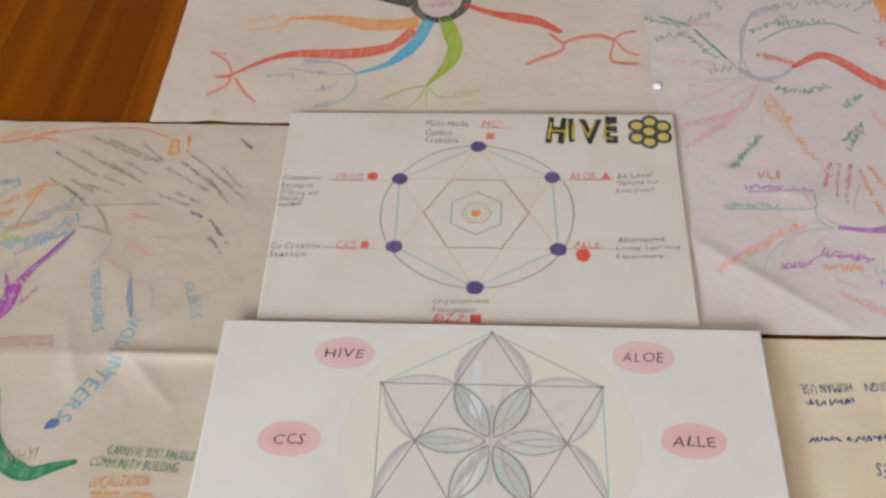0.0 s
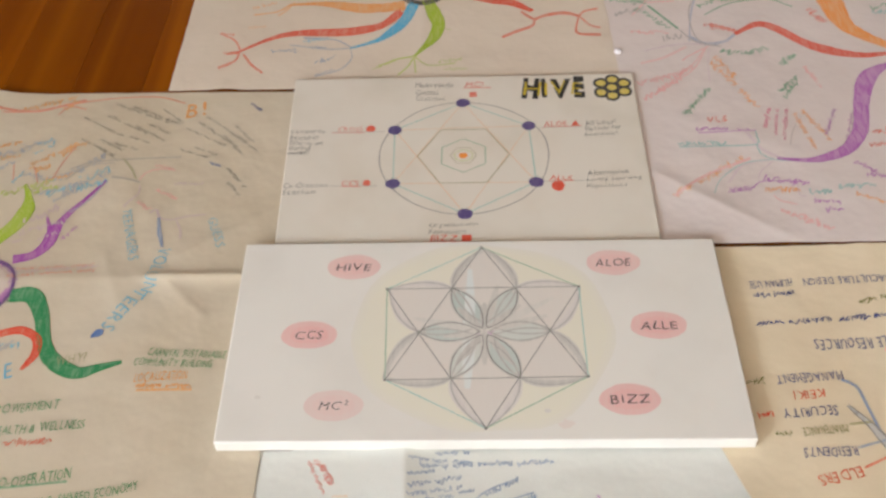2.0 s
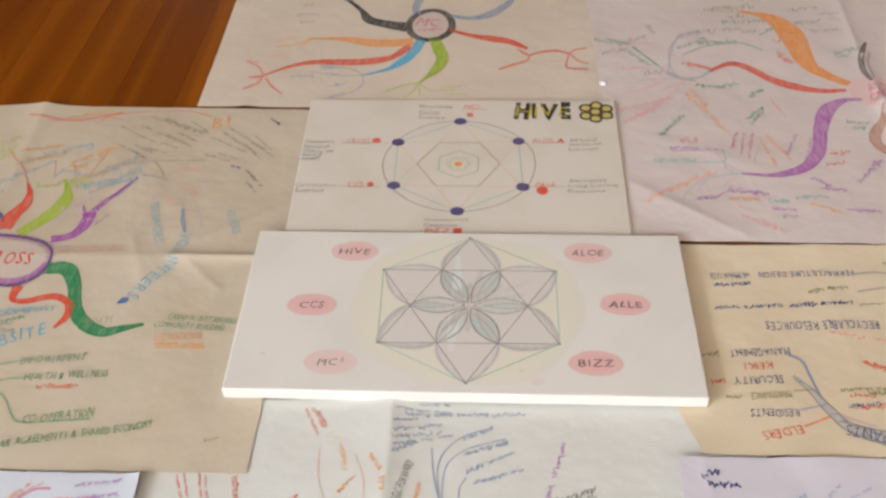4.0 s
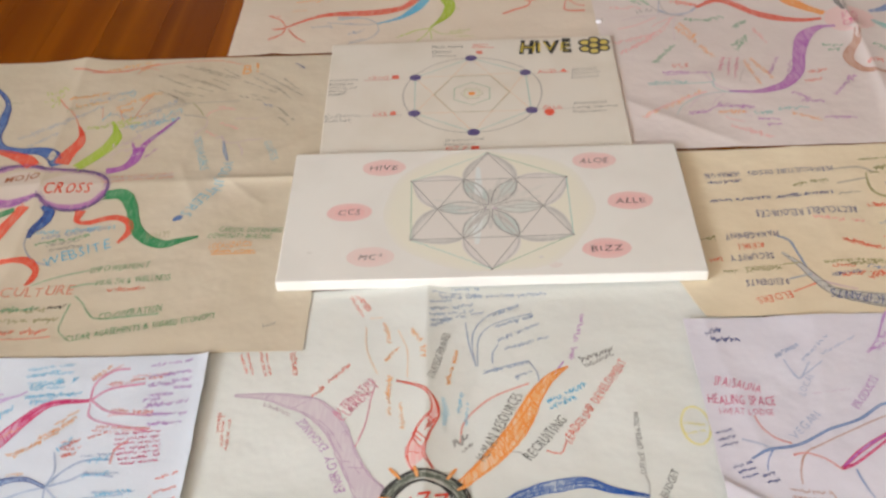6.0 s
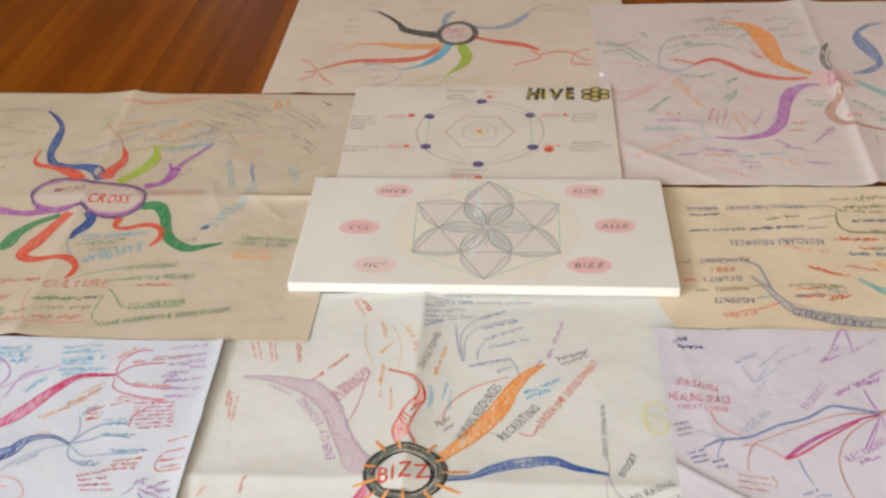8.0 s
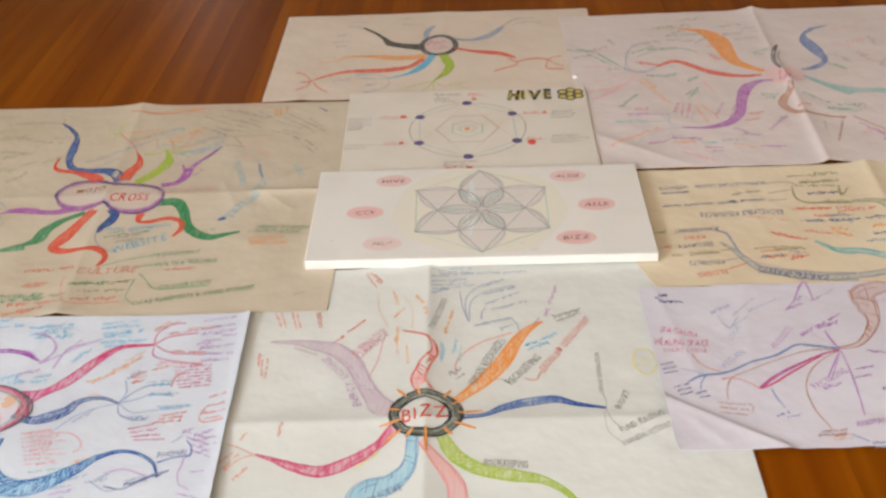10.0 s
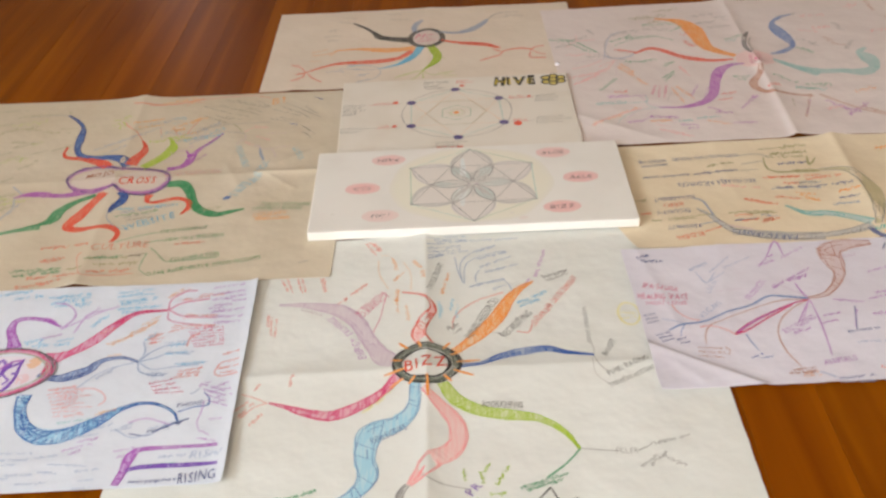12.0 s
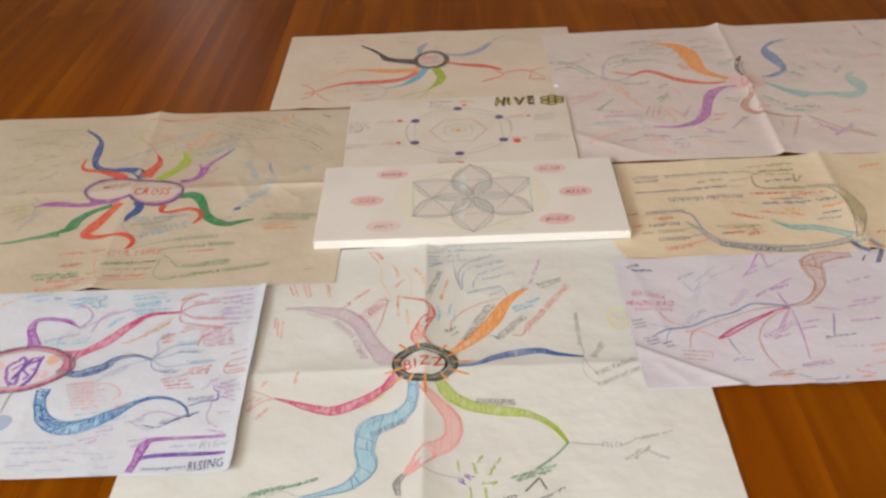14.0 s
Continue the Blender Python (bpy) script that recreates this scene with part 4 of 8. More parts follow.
writing(cross, (-0.831, -0.365), (-0.737, -0.357), 0.0168, "green", 0.5)
writing(cross, (-0.817, -0.376), (-0.754, -0.372), 0.0167, "green", 0.5)
writing(cross, (-0.701, -0.334), (-0.636, -0.330), 0.0169, "green", 0.5)
writing(cross, (-0.979, -0.122), (-0.926, -0.102), 0.0159, "olive", 0.4)
writing(cross, (-0.976, -0.098), (-0.920, -0.083), 0.0161, "olive", 0.4)
writing(cross, (-0.941, -0.159), (-0.905, -0.127), 0.0154, "olive", 0.4)
writing(cross, (-0.974, -0.037), (-0.945, -0.014), 0.0169, "olive", 0.4)
writing(cross, (-0.942, -0.124), (-0.887, -0.110), 0.0210, "lime", 0.4)
writing(cross, (-0.968, -0.087), (-0.912, -0.108), 0.0200, "lime", 0.4)
branch(cross, "line", [(-0.913, -0.098, 0.0031), (-0.903, -0.139, 0.0042), (-0.912, -0.172, 0.0046), (-0.916, -0.195, 0.0044)], "slate", 0.4)
branch(cross, "line", [(-0.902, -0.084, 0.0038), (-0.931, -0.053, 0.0039)], "slate", 0.4)
writing(cross, (-0.904, -0.162), (-0.894, -0.123), 0.0117, "slate", 0.4)
writing(cross, (-1.088, 0.235), (-1.036, 0.243), 0.0205, "olive", 0.35)
writing(cross, (-0.998, 0.212), (-0.975, 0.225), 0.0201, "olive", 0.35)
writing(cross, (-1.060, 0.196), (-1.012, 0.213), 0.0201, "olive", 0.35)
writing(cross, (-0.994, 0.124), (-0.936, 0.148), 0.0189, "olive", 0.35)
writing(cross, (-1.032, 0.085), (-0.987, 0.104), 0.0186, "olive", 0.35)
writing(cross, (-1.024, 0.031), (-0.993, 0.050), 0.0178, "olive", 0.35)
writing(cross, (-1.031, 0.230), (-0.957, 0.254), 0.0272, "lime", 0.3)
writing(cross, (-1.016, 0.044), (-0.965, 0.080), 0.0240, "lime", 0.3)
writing(cross, (-0.958, 0.135), (-0.936, 0.148), 0.0253, "lime", 0.3)
writing(cross, (-1.033, 0.276), (-0.986, 0.286), 0.0171, "olive", 0.4)
writing(cross, (-1.022, 0.220), (-0.960, 0.205), 0.0156, "olive", 0.4)
writing(cross, (-0.950, 0.195), (-0.885, 0.185), 0.0154, "olive", 0.4)
writing(cross, (-1.005, 0.152), (-0.953, 0.143), 0.0150, "olive", 0.4)
writing(cross, (-0.900, 0.101), (-0.862, 0.124), 0.0149, "olive", 0.4)
writing(cross, (-0.943, 0.090), (-0.914, 0.106), 0.0148, "olive", 0.4)
writing(cross, (-0.798, 0.232), (-0.763, 0.249), 0.0241, "lime", 0.5)
writing(cross, (-0.796, 0.209), (-0.764, 0.229), 0.0237, "lime", 0.5)
writing(cross, (-0.779, 0.195), (-0.764, 0.204), 0.0234, "lime", 0.5)
writing(cross, (-0.964, 0.057), (-0.948, 0.074), 0.0218, "lime", 0.5)
writing(cross, (-0.950, 0.024), (-0.918, 0.057), 0.0166, "olive", 0.35)
branch(cross, "line", [(-0.919, 0.275, 0.0055), (-0.959, 0.281, 0.0056), (-1.007, 0.276, 0.0057)], "grey", 0.4)
branch(cross, "line", [(-0.708, 0.129, 0.0023), (-0.728, 0.166, 0.003), (-0.753, 0.195, 0.0034), (-0.769, 0.219, 0.003)], "red", 0.4)
writing(cross, (-0.749, 0.211), (-0.683, 0.236), 0.0157, "orange", 0.5)
writing(cross, (-0.730, 0.190), (-0.691, 0.202), 0.0154, "orange", 0.5)
writing(cross, (-0.710, 0.308), (-0.626, 0.341), 0.0167, "orange", 0.5)
branch(cross, "line", [(-0.774, 0.321, 0.0055), (-0.692, 0.307, 0.0054), (-0.645, 0.32, 0.0056), (-0.611, 0.333, 0.0083)], "red", 0.45)
writing(cross, (-0.805, 0.097), (-0.751, 0.129), 0.0171, "slate", 0.35)
writing(cross, (-0.780, 0.074), (-0.738, 0.106), 0.0167, "slate", 0.35)
writing(cross, (-0.787, 0.113), (-0.728, 0.147), 0.0172, "slate", 0.35)
writing(cross, (-0.738, 0.142), (-0.710, 0.166), 0.0173, "slate", 0.35)
writing(cross, (-0.720, 0.159), (-0.682, 0.190), 0.0174, "slate", 0.35)
writing(cross, (-0.680, 0.224), (-0.635, 0.238), 0.0182, "slate", 0.35)
writing(cross, (-0.711, 0.206), (-0.666, 0.218), 0.0181, "slate", 0.35)
writing(cross, (-0.663, 0.166), (-0.612, 0.151), 0.0166, "slate", 0.35)
writing(cross, (-0.616, 0.147), (-0.550, 0.189), 0.0171, "slate", 0.35)
writing(cross, (-0.594, 0.128), (-0.533, 0.165), 0.0168, "slate", 0.35)
writing(cross, (-0.627, 0.124), (-0.589, 0.133), 0.0168, "slate", 0.35)
writing(cross, (-0.600, 0.110), (-0.570, 0.128), 0.0165, "slate", 0.35)
writing(cross, (-0.580, 0.165), (-0.549, 0.206), 0.0167, "slate", 0.35)
writing(cross, (-0.656, 0.182), (-0.626, 0.206), 0.0150, "orange", 0.4)
writing(cross, (-0.645, 0.166), (-0.626, 0.182), 0.0147, "orange", 0.4)
writing(cross, (-0.621, 0.206), (-0.597, 0.231), 0.0151, "orange", 0.4)
writing(cross, (-0.612, 0.218), (-0.582, 0.230), 0.0154, "orange", 0.4)
writing(cross, (-0.623, 0.151), (-0.590, 0.158), 0.0146, "orange", 0.4)
writing(cross, (-0.691, 0.124), (-0.627, 0.124), 0.0167, "lime", 0.5)
writing(cross, (-0.642, 0.135), (-0.601, 0.135), 0.0143, "lime", 0.5)
writing(cross, (-0.632, 0.062), (-0.589, 0.090), 0.0183, "lilac", 0.5)
writing(cross, (-0.579, 0.075), (-0.558, 0.101), 0.0179, "lilac", 0.5)
writing(cross, (-0.599, 0.032), (-0.572, 0.047), 0.0134, "lilac", 0.4)

# The cluster of fine writing
lettering(cross, "VOLUN", (-0.421, 0.011), (-0.430, -0.068), 0.0187, "sky", 0.6)
lettering(cross, "TEERS", (-0.436, -0.063), (-0.467, -0.127), 0.0199, "sky", 0.6)
lettering(cross, "GUESS", (-0.367, 0.068), (-0.344, 0.013), 0.0131, "sky", 0.5)
lettering(cross, "TEENAGERS", (-0.489, 0.087), (-0.459, -0.009), 0.0148, "sky", 0.55)
branch(cross, "star_mark", [(-0.483, -0.14, 0.0028), (-0.476, -0.133, 0.0131), (-0.469, -0.132, 0.0073)], "blue", 0.7)
branch(cross, "line", [(-0.537, 0.138, 0.0023), (-0.545, 0.115, 0.0023), (-0.556, 0.098, 0.0023), (-0.572, 0.083, 0.0023)], "slate", 0.5)
writing(cross, (-0.575, 0.149), (-0.536, 0.172), 0.0297, "sky", 0.45)
writing(cross, (-0.570, 0.132), (-0.534, 0.147), 0.0170, "sky", 0.45)
writing(cross, (-0.617, 0.122), (-0.559, 0.138), 0.0193, "sky", 0.45)
writing(cross, (-0.561, 0.323), (-0.469, 0.276), 0.0080, "black", 0.36)
writing(cross, (-0.567, 0.294), (-0.497, 0.251), 0.0076, "black", 0.36)
writing(cross, (-0.533, 0.316), (-0.451, 0.272), 0.0079, "black", 0.36)
writing(cross, (-0.484, 0.308), (-0.447, 0.275), 0.0070, "black", 0.36)
writing(cross, (-0.603, 0.291), (-0.533, 0.245), 0.0073, "black", 0.36)
writing(cross, (-0.522, 0.245), (-0.490, 0.229), 0.0077, "black", 0.36)
writing(cross, (-0.503, 0.276), (-0.463, 0.250), 0.0075, "black", 0.36)
writing(cross, (-0.440, 0.262), (-0.374, 0.220), 0.0074, "black", 0.36)
writing(cross, (-0.422, 0.275), (-0.357, 0.218), 0.0070, "black", 0.36)
writing(cross, (-0.413, 0.288), (-0.342, 0.227), 0.0070, "black", 0.36)
writing(cross, (-0.378, 0.243), (-0.344, 0.199), 0.0061, "black", 0.36)
writing(cross, (-0.365, 0.265), (-0.332, 0.227), 0.0065, "black", 0.36)
writing(cross, (-0.371, 0.249), (-0.323, 0.207), 0.0069, "black", 0.36)
writing(cross, (-0.595, 0.240), (-0.535, 0.202), 0.0071, "black", 0.36)
writing(cross, (-0.566, 0.223), (-0.528, 0.190), 0.0064, "black", 0.36)
writing(cross, (-0.566, 0.239), (-0.526, 0.214), 0.0072, "black", 0.36)
writing(cross, (-0.518, 0.268), (-0.468, 0.234), 0.0073, "black", 0.36)
writing(cross, (-0.439, 0.213), (-0.394, 0.194), 0.0075, "black", 0.36)
writing(cross, (-0.419, 0.218), (-0.383, 0.200), 0.0073, "black", 0.36)
writing(cross, (-0.542, 0.230), (-0.505, 0.214), 0.0076, "black", 0.36)
writing(cross, (-0.361, 0.170), (-0.331, 0.130), 0.0088, "black", 0.5)
writing(cross, (-0.356, 0.141), (-0.336, 0.113), 0.0077, "black", 0.45)
writing(cross, (-0.390, 0.182), (-0.373, 0.175), 0.0090, "blue", 0.7)
writing(cross, (-0.348, 0.319), (-0.330, 0.299), 0.0098, "navy", 0.7)
lettering(cross, "B!", (-0.448, 0.301), (-0.417, 0.307), 0.0327, "orange", 0.6)
writing(cross, (-0.643, 0.311), (-0.620, 0.331), 0.0171, "orange", 0.5)
branch(cross, "line", [(-0.735, 0.305, 0.0028), (-0.684, 0.308, 0.0043), (-0.64, 0.322, 0.0028), (-0.569, 0.337, 0.0028), (-0.499, 0.338, 0.0027), (-0.452, 0.321, 0.0026)], "red", 0.45)
branch(cross, "line", [(-0.646, 0.298, 0.0026), (-0.634, 0.318, 0.0028), (-0.606, 0.311, 0.0026)], "red", 0.4)
branch(cross, "line", [(-0.594, 0.173, 0.0025), (-0.564, 0.187, 0.0026), (-0.517, 0.193, 0.0025), (-0.435, 0.197, 0.0025)], "grey", 0.5)
branch(cross, "line", [(-0.595, 0.15, 0.0025), (-0.57, 0.179, 0.0025), (-0.531, 0.186, 0.0026)], "grey", 0.4)
branch(cross, "line", [(-0.521, 0.196, 0.0034), (-0.503, 0.172, 0.0033), (-0.491, 0.149, 0.0023)], "olive", 0.4)
branch(cross, "line", [(-0.528, 0.155, 0.0035), (-0.506, 0.151, 0.0034), (-0.484, 0.143, 0.0033)], "grey", 0.5)
branch(cross, "line", [(-0.483, 0.137, 0.0018), (-0.481, 0.12, 0.002), (-0.491, 0.104, 0.0022), (-0.496, 0.093, 0.0033)], "lilac", 0.5)
branch(cross, "line", [(-0.486, 0.148, 0.0021), (-0.481, 0.162, 0.0025), (-0.463, 0.171, 0.0024), (-0.438, 0.169, 0.0024)], "pink", 0.5)
writing(cross, (-0.469, 0.180), (-0.438, 0.169), 0.0091, "pink", 0.5)
writing(cross, (-0.457, 0.128), (-0.424, 0.108), 0.0081, "pink", 0.5)
writing(cross, (-0.479, 0.104), (-0.460, 0.087), 0.0091, "pink", 0.5)
writing(cross, (-0.435, 0.139), (-0.392, 0.138), 0.0069, "lilac", 0.5)
branch(cross, "line", [(-0.456, 0.08, 0.0022), (-0.448, 0.087, 0.003), (-0.441, 0.071, 0.0027), (-0.424, 0.066, 0.0022), (-0.402, 0.073, 0.0022), (-0.376, 0.076, 0.0022)], "lilac", 0.55)
painted_branch(cross, "slate_branch", [(-0.442, 0.071, 0.0024), (-0.434, 0.04, 0.0058), (-0.425, 0.014, 0.0023)], "slate", 0.6, "slate", 3)
branch(cross, "line", [(-0.416, 0.065, 0.0022), (-0.406, 0.044, 0.003), (-0.404, 0.029, 0.0024)], "lilac", 0.4)
writing(cross, (-0.659, 0.228), (-0.641, 0.237), 0.0187, "sky", 0.45)
writing(cross, (-0.641, 0.222), (-0.631, 0.232), 0.0131, "sky", 0.5)
writing(cross, (-0.660, 0.204), (-0.647, 0.216), 0.0157, "sky", 0.4)
writing(cross, (-0.614, 0.203), (-0.599, 0.221), 0.0154, "orange", 0.45)
writing(cross, (-0.700, 0.198), (-0.677, 0.204), 0.0104, "orange", 0.4)
writing(cross, (-0.656, 0.176), (-0.632, 0.178), 0.0101, "orange", 0.4)
branch(cross, "line", [(-0.681, 0.186, 0.0017), (-0.672, 0.151, 0.0017)], "red", 0.4)
branch(cross, "line", [(-0.649, 0.18, 0.0016), (-0.634, 0.144, 0.0016)], "red", 0.4)
branch(cross, "line", [(-0.599, 0.221, 0.0023), (-0.609, 0.185, 0.0022), (-0.615, 0.15, 0.0022)], "red", 0.4)
writing(cross, (-0.671, 0.145), (-0.662, 0.168), 0.0118, "sky", 0.5)
writing(cross, (-0.659, 0.133), (-0.611, 0.150), 0.0174, "lime", 0.45)
writing(cross, (-0.623, -0.037), (-0.507, -0.028), 0.0102, "red", 0.35)
writing(cross, (-0.633, 0.041), (-0.597, 0.059), 0.0205, "lilac", 0.4)
writing(cross, (-0.606, 0.051), (-0.569, 0.072), 0.0161, "lilac", 0.4)
writing(cross, (-0.644, 0.026), (-0.622, 0.031), 0.0111, "lilac", 0.35)
writing(cross, (-0.569, 0.030), (-0.553, 0.056), 0.0086, "purple", 0.4)

# Left end of that map, seen late
writing(cross, (-0.994, 0.282), (-0.913, 0.288), 0.0173, "olive", 0.3)
writing(cross, (-1.089, 0.313), (-1.020, 0.317), 0.0178, "olive", 0.3)
writing(cross, (-0.914, 0.205), (-0.836, 0.213), 0.0163, "olive", 0.3)
writing(cross, (-0.745, 0.176), (-0.698, 0.201), 0.0158, "olive", 0.3)

# White mind map with the blue and crimson branches
painted_branch(rising, "crimson_branch", [(-0.673, -0.623, 0.039), (-0.647, -0.609, 0.0157), (-0.617, -0.581, 0.0209), (-0.586, -0.534, 0.0161), (-0.558, -0.507, 0.0099), (-0.509, -0.503, 0.0042)], "crimson", 0.85, "crimson", 3)
painted_branch(rising, "violet_branch", [(-0.74, -0.589, 0.0258), (-0.75, -0.566, 0.0157), (-0.762, -0.54, 0.015), (-0.761, -0.516, 0.0115), (-0.74, -0.511, 0.0085), (-0.71, -0.519, 0.0077), (-0.681, -0.537, 0.0035)], "purple", 0.8, "purple", 3)
painted_branch(rising, "slate_branch", [(-0.676, -0.657, 0.0133), (-0.651, -0.668, 0.0142), (-0.625, -0.664, 0.0223), (-0.601, -0.65, 0.0197), (-0.588, -0.63, 0.0114), (-0.557, -0.623, 0.0062), (-0.527, -0.635, 0.0034)], "blue", 0.6, "navy", 5)
painted_branch(rising, "blue_branch", [(-0.682, -0.707, 0.023), (-0.677, -0.741, 0.0171), (-0.656, -0.781, 0.0248), (-0.623, -0.798, 0.0311), (-0.586, -0.791, 0.0284), (-0.553, -0.769, 0.022), (-0.528, -0.746, 0.0112), (-0.5, -0.734, 0.0067), (-0.472, -0.738, 0.0051), (-0.446, -0.755, 0.0034), (-0.435, -0.775, 0.002)], "sky", 0.62, "blue", 8)
painted_branch(rising, "crimson_bar", [(-0.672, -0.612, 0.0071), (-0.668, -0.638, 0.0117), (-0.669, -0.662, 0.0085)], "crimson", 0.85, "crimson", 3)
ring(rising, "hub_outline", -0.743, -0.651, 0.081, 0.054, 0.009, "crimson", 0.4)
scribbled_ring(rising, "hub_outline", -0.743, -0.651, 0.083, 0.056, 0.010, 4, 0.0017, "crimson", 0.75)
scribbled_ring(rising, "hub_outline", -0.743, -0.652, 0.087, 0.060, 0.009, 3, 0.0017, "black", 0.75)
scribbled_ring(rising, "hub_outline", -0.743, -0.651, 0.076, 0.048, 0.007, 2, 0.0016, "olive", 0.6)
patch(rising, "hub_fill", oval(-0.744, -0.651, 0.0695, 0.0427, 28, 0.08), "pink", 0.12)

# The interlaced letters in the hub
branch(rising, "letter_stroke", [(-0.754, -0.631, 0.0067), (-0.765, -0.645, 0.0054), (-0.751, -0.682, 0.0043), (-0.736, -0.69, 0.0078), (-0.739, -0.661, 0.0052), (-0.738, -0.632, 0.0059), (-0.747, -0.619, 0.0066), (-0.752, -0.631, 0.0065)], "violet", 0.8)
branch(rising, "letter_stroke", [(-0.732, -0.632, 0.008), (-0.738, -0.647, 0.0048), (-0.728, -0.662, 0.0038), (-0.721, -0.669, 0.0049), (-0.727, -0.679, 0.0062)], "violet", 0.8)
branch(rising, "letter_stroke", [(-0.734, -0.64, 0.0066), (-0.715, -0.627, 0.0067)], "violet", 0.8)
branch(rising, "letter_stroke", [(-0.721, -0.655, 0.0066), (-0.712, -0.651, 0.0066)], "violet", 0.75)
branch(rising, "letter_stroke", [(-0.755, -0.653, 0.0049), (-0.728, -0.623, 0.0051), (-0.713, -0.624, 0.005)], "purple", 0.7)
branch(rising, "letter_stroke", [(-0.746, -0.678, 0.006), (-0.737, -0.65, 0.0076), (-0.73, -0.623, 0.0062)], "violet", 0.85)
branch(rising, "letter_stroke", [(-0.724, -0.697, 0.0062), (-0.717, -0.685, 0.0075), (-0.712, -0.663, 0.0055), (-0.714, -0.64, 0.0053), (-0.713, -0.618, 0.0043)], "violet", 0.85)
branch(rising, "letter_stroke", [(-0.758, -0.66, 0.0057), (-0.759, -0.672, 0.0036), (-0.743, -0.696, 0.0033)], "purple", 0.8)
patch(rising, "rose_patch", oval(-0.700, -0.668, 0.0118, 0.0125, 28, 0.08), "pink", 0.35)
patch(rising, "rose_patch", oval(-0.779, -0.641, 0.0087, 0.0114, 28, 0.08), "pink", 0.35)
patch(rising, "rose_patch", oval(-0.694, -0.629, 0.0111, 0.0137, 28, 0.08), "orange", 0.4)
painted_branch(rising, "purple_frame", [(-0.495, -0.897, 0.0101), (-0.49, -0.87, 0.0118), (-0.487, -0.844, 0.0164), (-0.477, -0.83, 0.0092), (-0.434, -0.828, 0.006), (-0.367, -0.826, 0.0049)], "purple", 0.75, "purple", 3)
painted_branch(rising, "violet_bar", [(-0.486, -0.87, 0.0059), (-0.467, -0.864, 0.0077), (-0.418, -0.863, 0.0076), (-0.361, -0.862, 0.0057)], "violet", 0.9, "violet", 3)
lettering(rising, "RISING", (-0.410, -0.889), (-0.360, -0.881), 0.0192, "navy", 0.8)
lettering(rising, "RIS", (-0.403, -0.845), (-0.376, -0.842), 0.0151, "slate", 0.45)
writing(rising, (-0.447, -0.846), (-0.410, -0.843), 0.0088, "slate", 0.4)
writing(rising, (-0.456, -0.861), (-0.419, -0.857), 0.0074, "teal", 0.4)
writing(rising, (-0.477, -0.891), (-0.412, -0.889), 0.0084, "navy", 0.5)
writing(rising, (-0.376, -0.844), (-0.360, -0.841), 0.0125, "slate", 0.3)
branch(rising, "line", [(-0.732, -0.761, 0.0037), (-0.733, -0.725, 0.0041), (-0.728, -0.705, 0.0042)], "grey", 0.6)
patch(rising, "grey_blot", oval(-0.726, -0.785, 0.0201, 0.0196, 28, 0.08), "slate", 0.45)

# Words on that map
lettering(rising, "PHONE", (-0.442, -0.742), (-0.405, -0.737), 0.0099, "navy", 0.7)
branch(rising, "line", [(-0.439, -0.756, 0.0028), (-0.417, -0.746, 0.0028), (-0.397, -0.743, 0.0041), (-0.398, -0.727, 0.0017), (-0.408, -0.714, 0.002)], "blue", 0.6)
branch(rising, "line", [(-0.501, -0.797, 0.0026), (-0.474, -0.802, 0.0027), (-0.452, -0.786, 0.0041), (-0.419, -0.77, 0.0028)], "navy", 0.6)
writing(rising, (-0.474, -0.795), (-0.428, -0.778), 0.0095, "navy", 0.65)
branch(rising, "line", [(-0.523, -0.787, 0.0023), (-0.495, -0.805, 0.0025), (-0.467, -0.798, 0.0027)], "slate", 0.4)
writing(rising, (-0.529, -0.791), (-0.500, -0.784), 0.0083, "slate", 0.4)
branch(rising, "line", [(-0.527, -0.635, 0.0028), (-0.522, -0.612, 0.0023), (-0.531, -0.584, 0.0019)], "slate", 0.5)
branch(rising, "line", [(-0.527, -0.635, 0.0031), (-0.512, -0.613, 0.0031), (-0.491, -0.598, 0.0033), (-0.458, -0.597, 0.0032)], "slate", 0.6)
branch(rising, "line", [(-0.527, -0.635, 0.0032), (-0.499, -0.626, 0.0031), (-0.482, -0.617, 0.0032), (-0.448, -0.622, 0.0032)], "slate", 0.5)
branch(rising, "line", [(-0.527, -0.635, 0.0026), (-0.502, -0.655, 0.0029), (-0.474, -0.652, 0.003), (-0.429, -0.647, 0.0031)], "slate", 0.4)
branch(rising, "line", [(-0.527, -0.635, 0.0019), (-0.521, -0.657, 0.0022), (-0.498, -0.67, 0.0029), (-0.479, -0.671, 0.003)], "slate", 0.6)
writing(rising, (-0.529, -0.581), (-0.514, -0.566), 0.0133, "sky", 0.5)
writing(rising, (-0.487, -0.599), (-0.459, -0.592), 0.0115, "sky", 0.5)
writing(rising, (-0.486, -0.620), (-0.454, -0.616), 0.0096, "sky", 0.5)
writing(rising, (-0.466, -0.647), (-0.421, -0.641), 0.0109, "sky", 0.55)
writing(rising, (-0.503, -0.668), (-0.476, -0.667), 0.0107, "slate", 0.6)
writing(rising, (-0.525, -0.578), (-0.504, -0.566), 0.0085, "red", 0.55)
writing(rising, (-0.522, -0.591), (-0.504, -0.585), 0.0083, "red", 0.55)
writing(rising, (-0.495, -0.563), (-0.472, -0.555), 0.0068, "red", 0.6)
writing(rising, (-0.445, -0.604), (-0.399, -0.598), 0.0059, "crimson", 0.55)
writing(rising, (-0.449, -0.597), (-0.400, -0.591), 0.0059, "crimson", 0.55)
writing(rising, (-0.453, -0.589), (-0.402, -0.584), 0.0059, "crimson", 0.55)
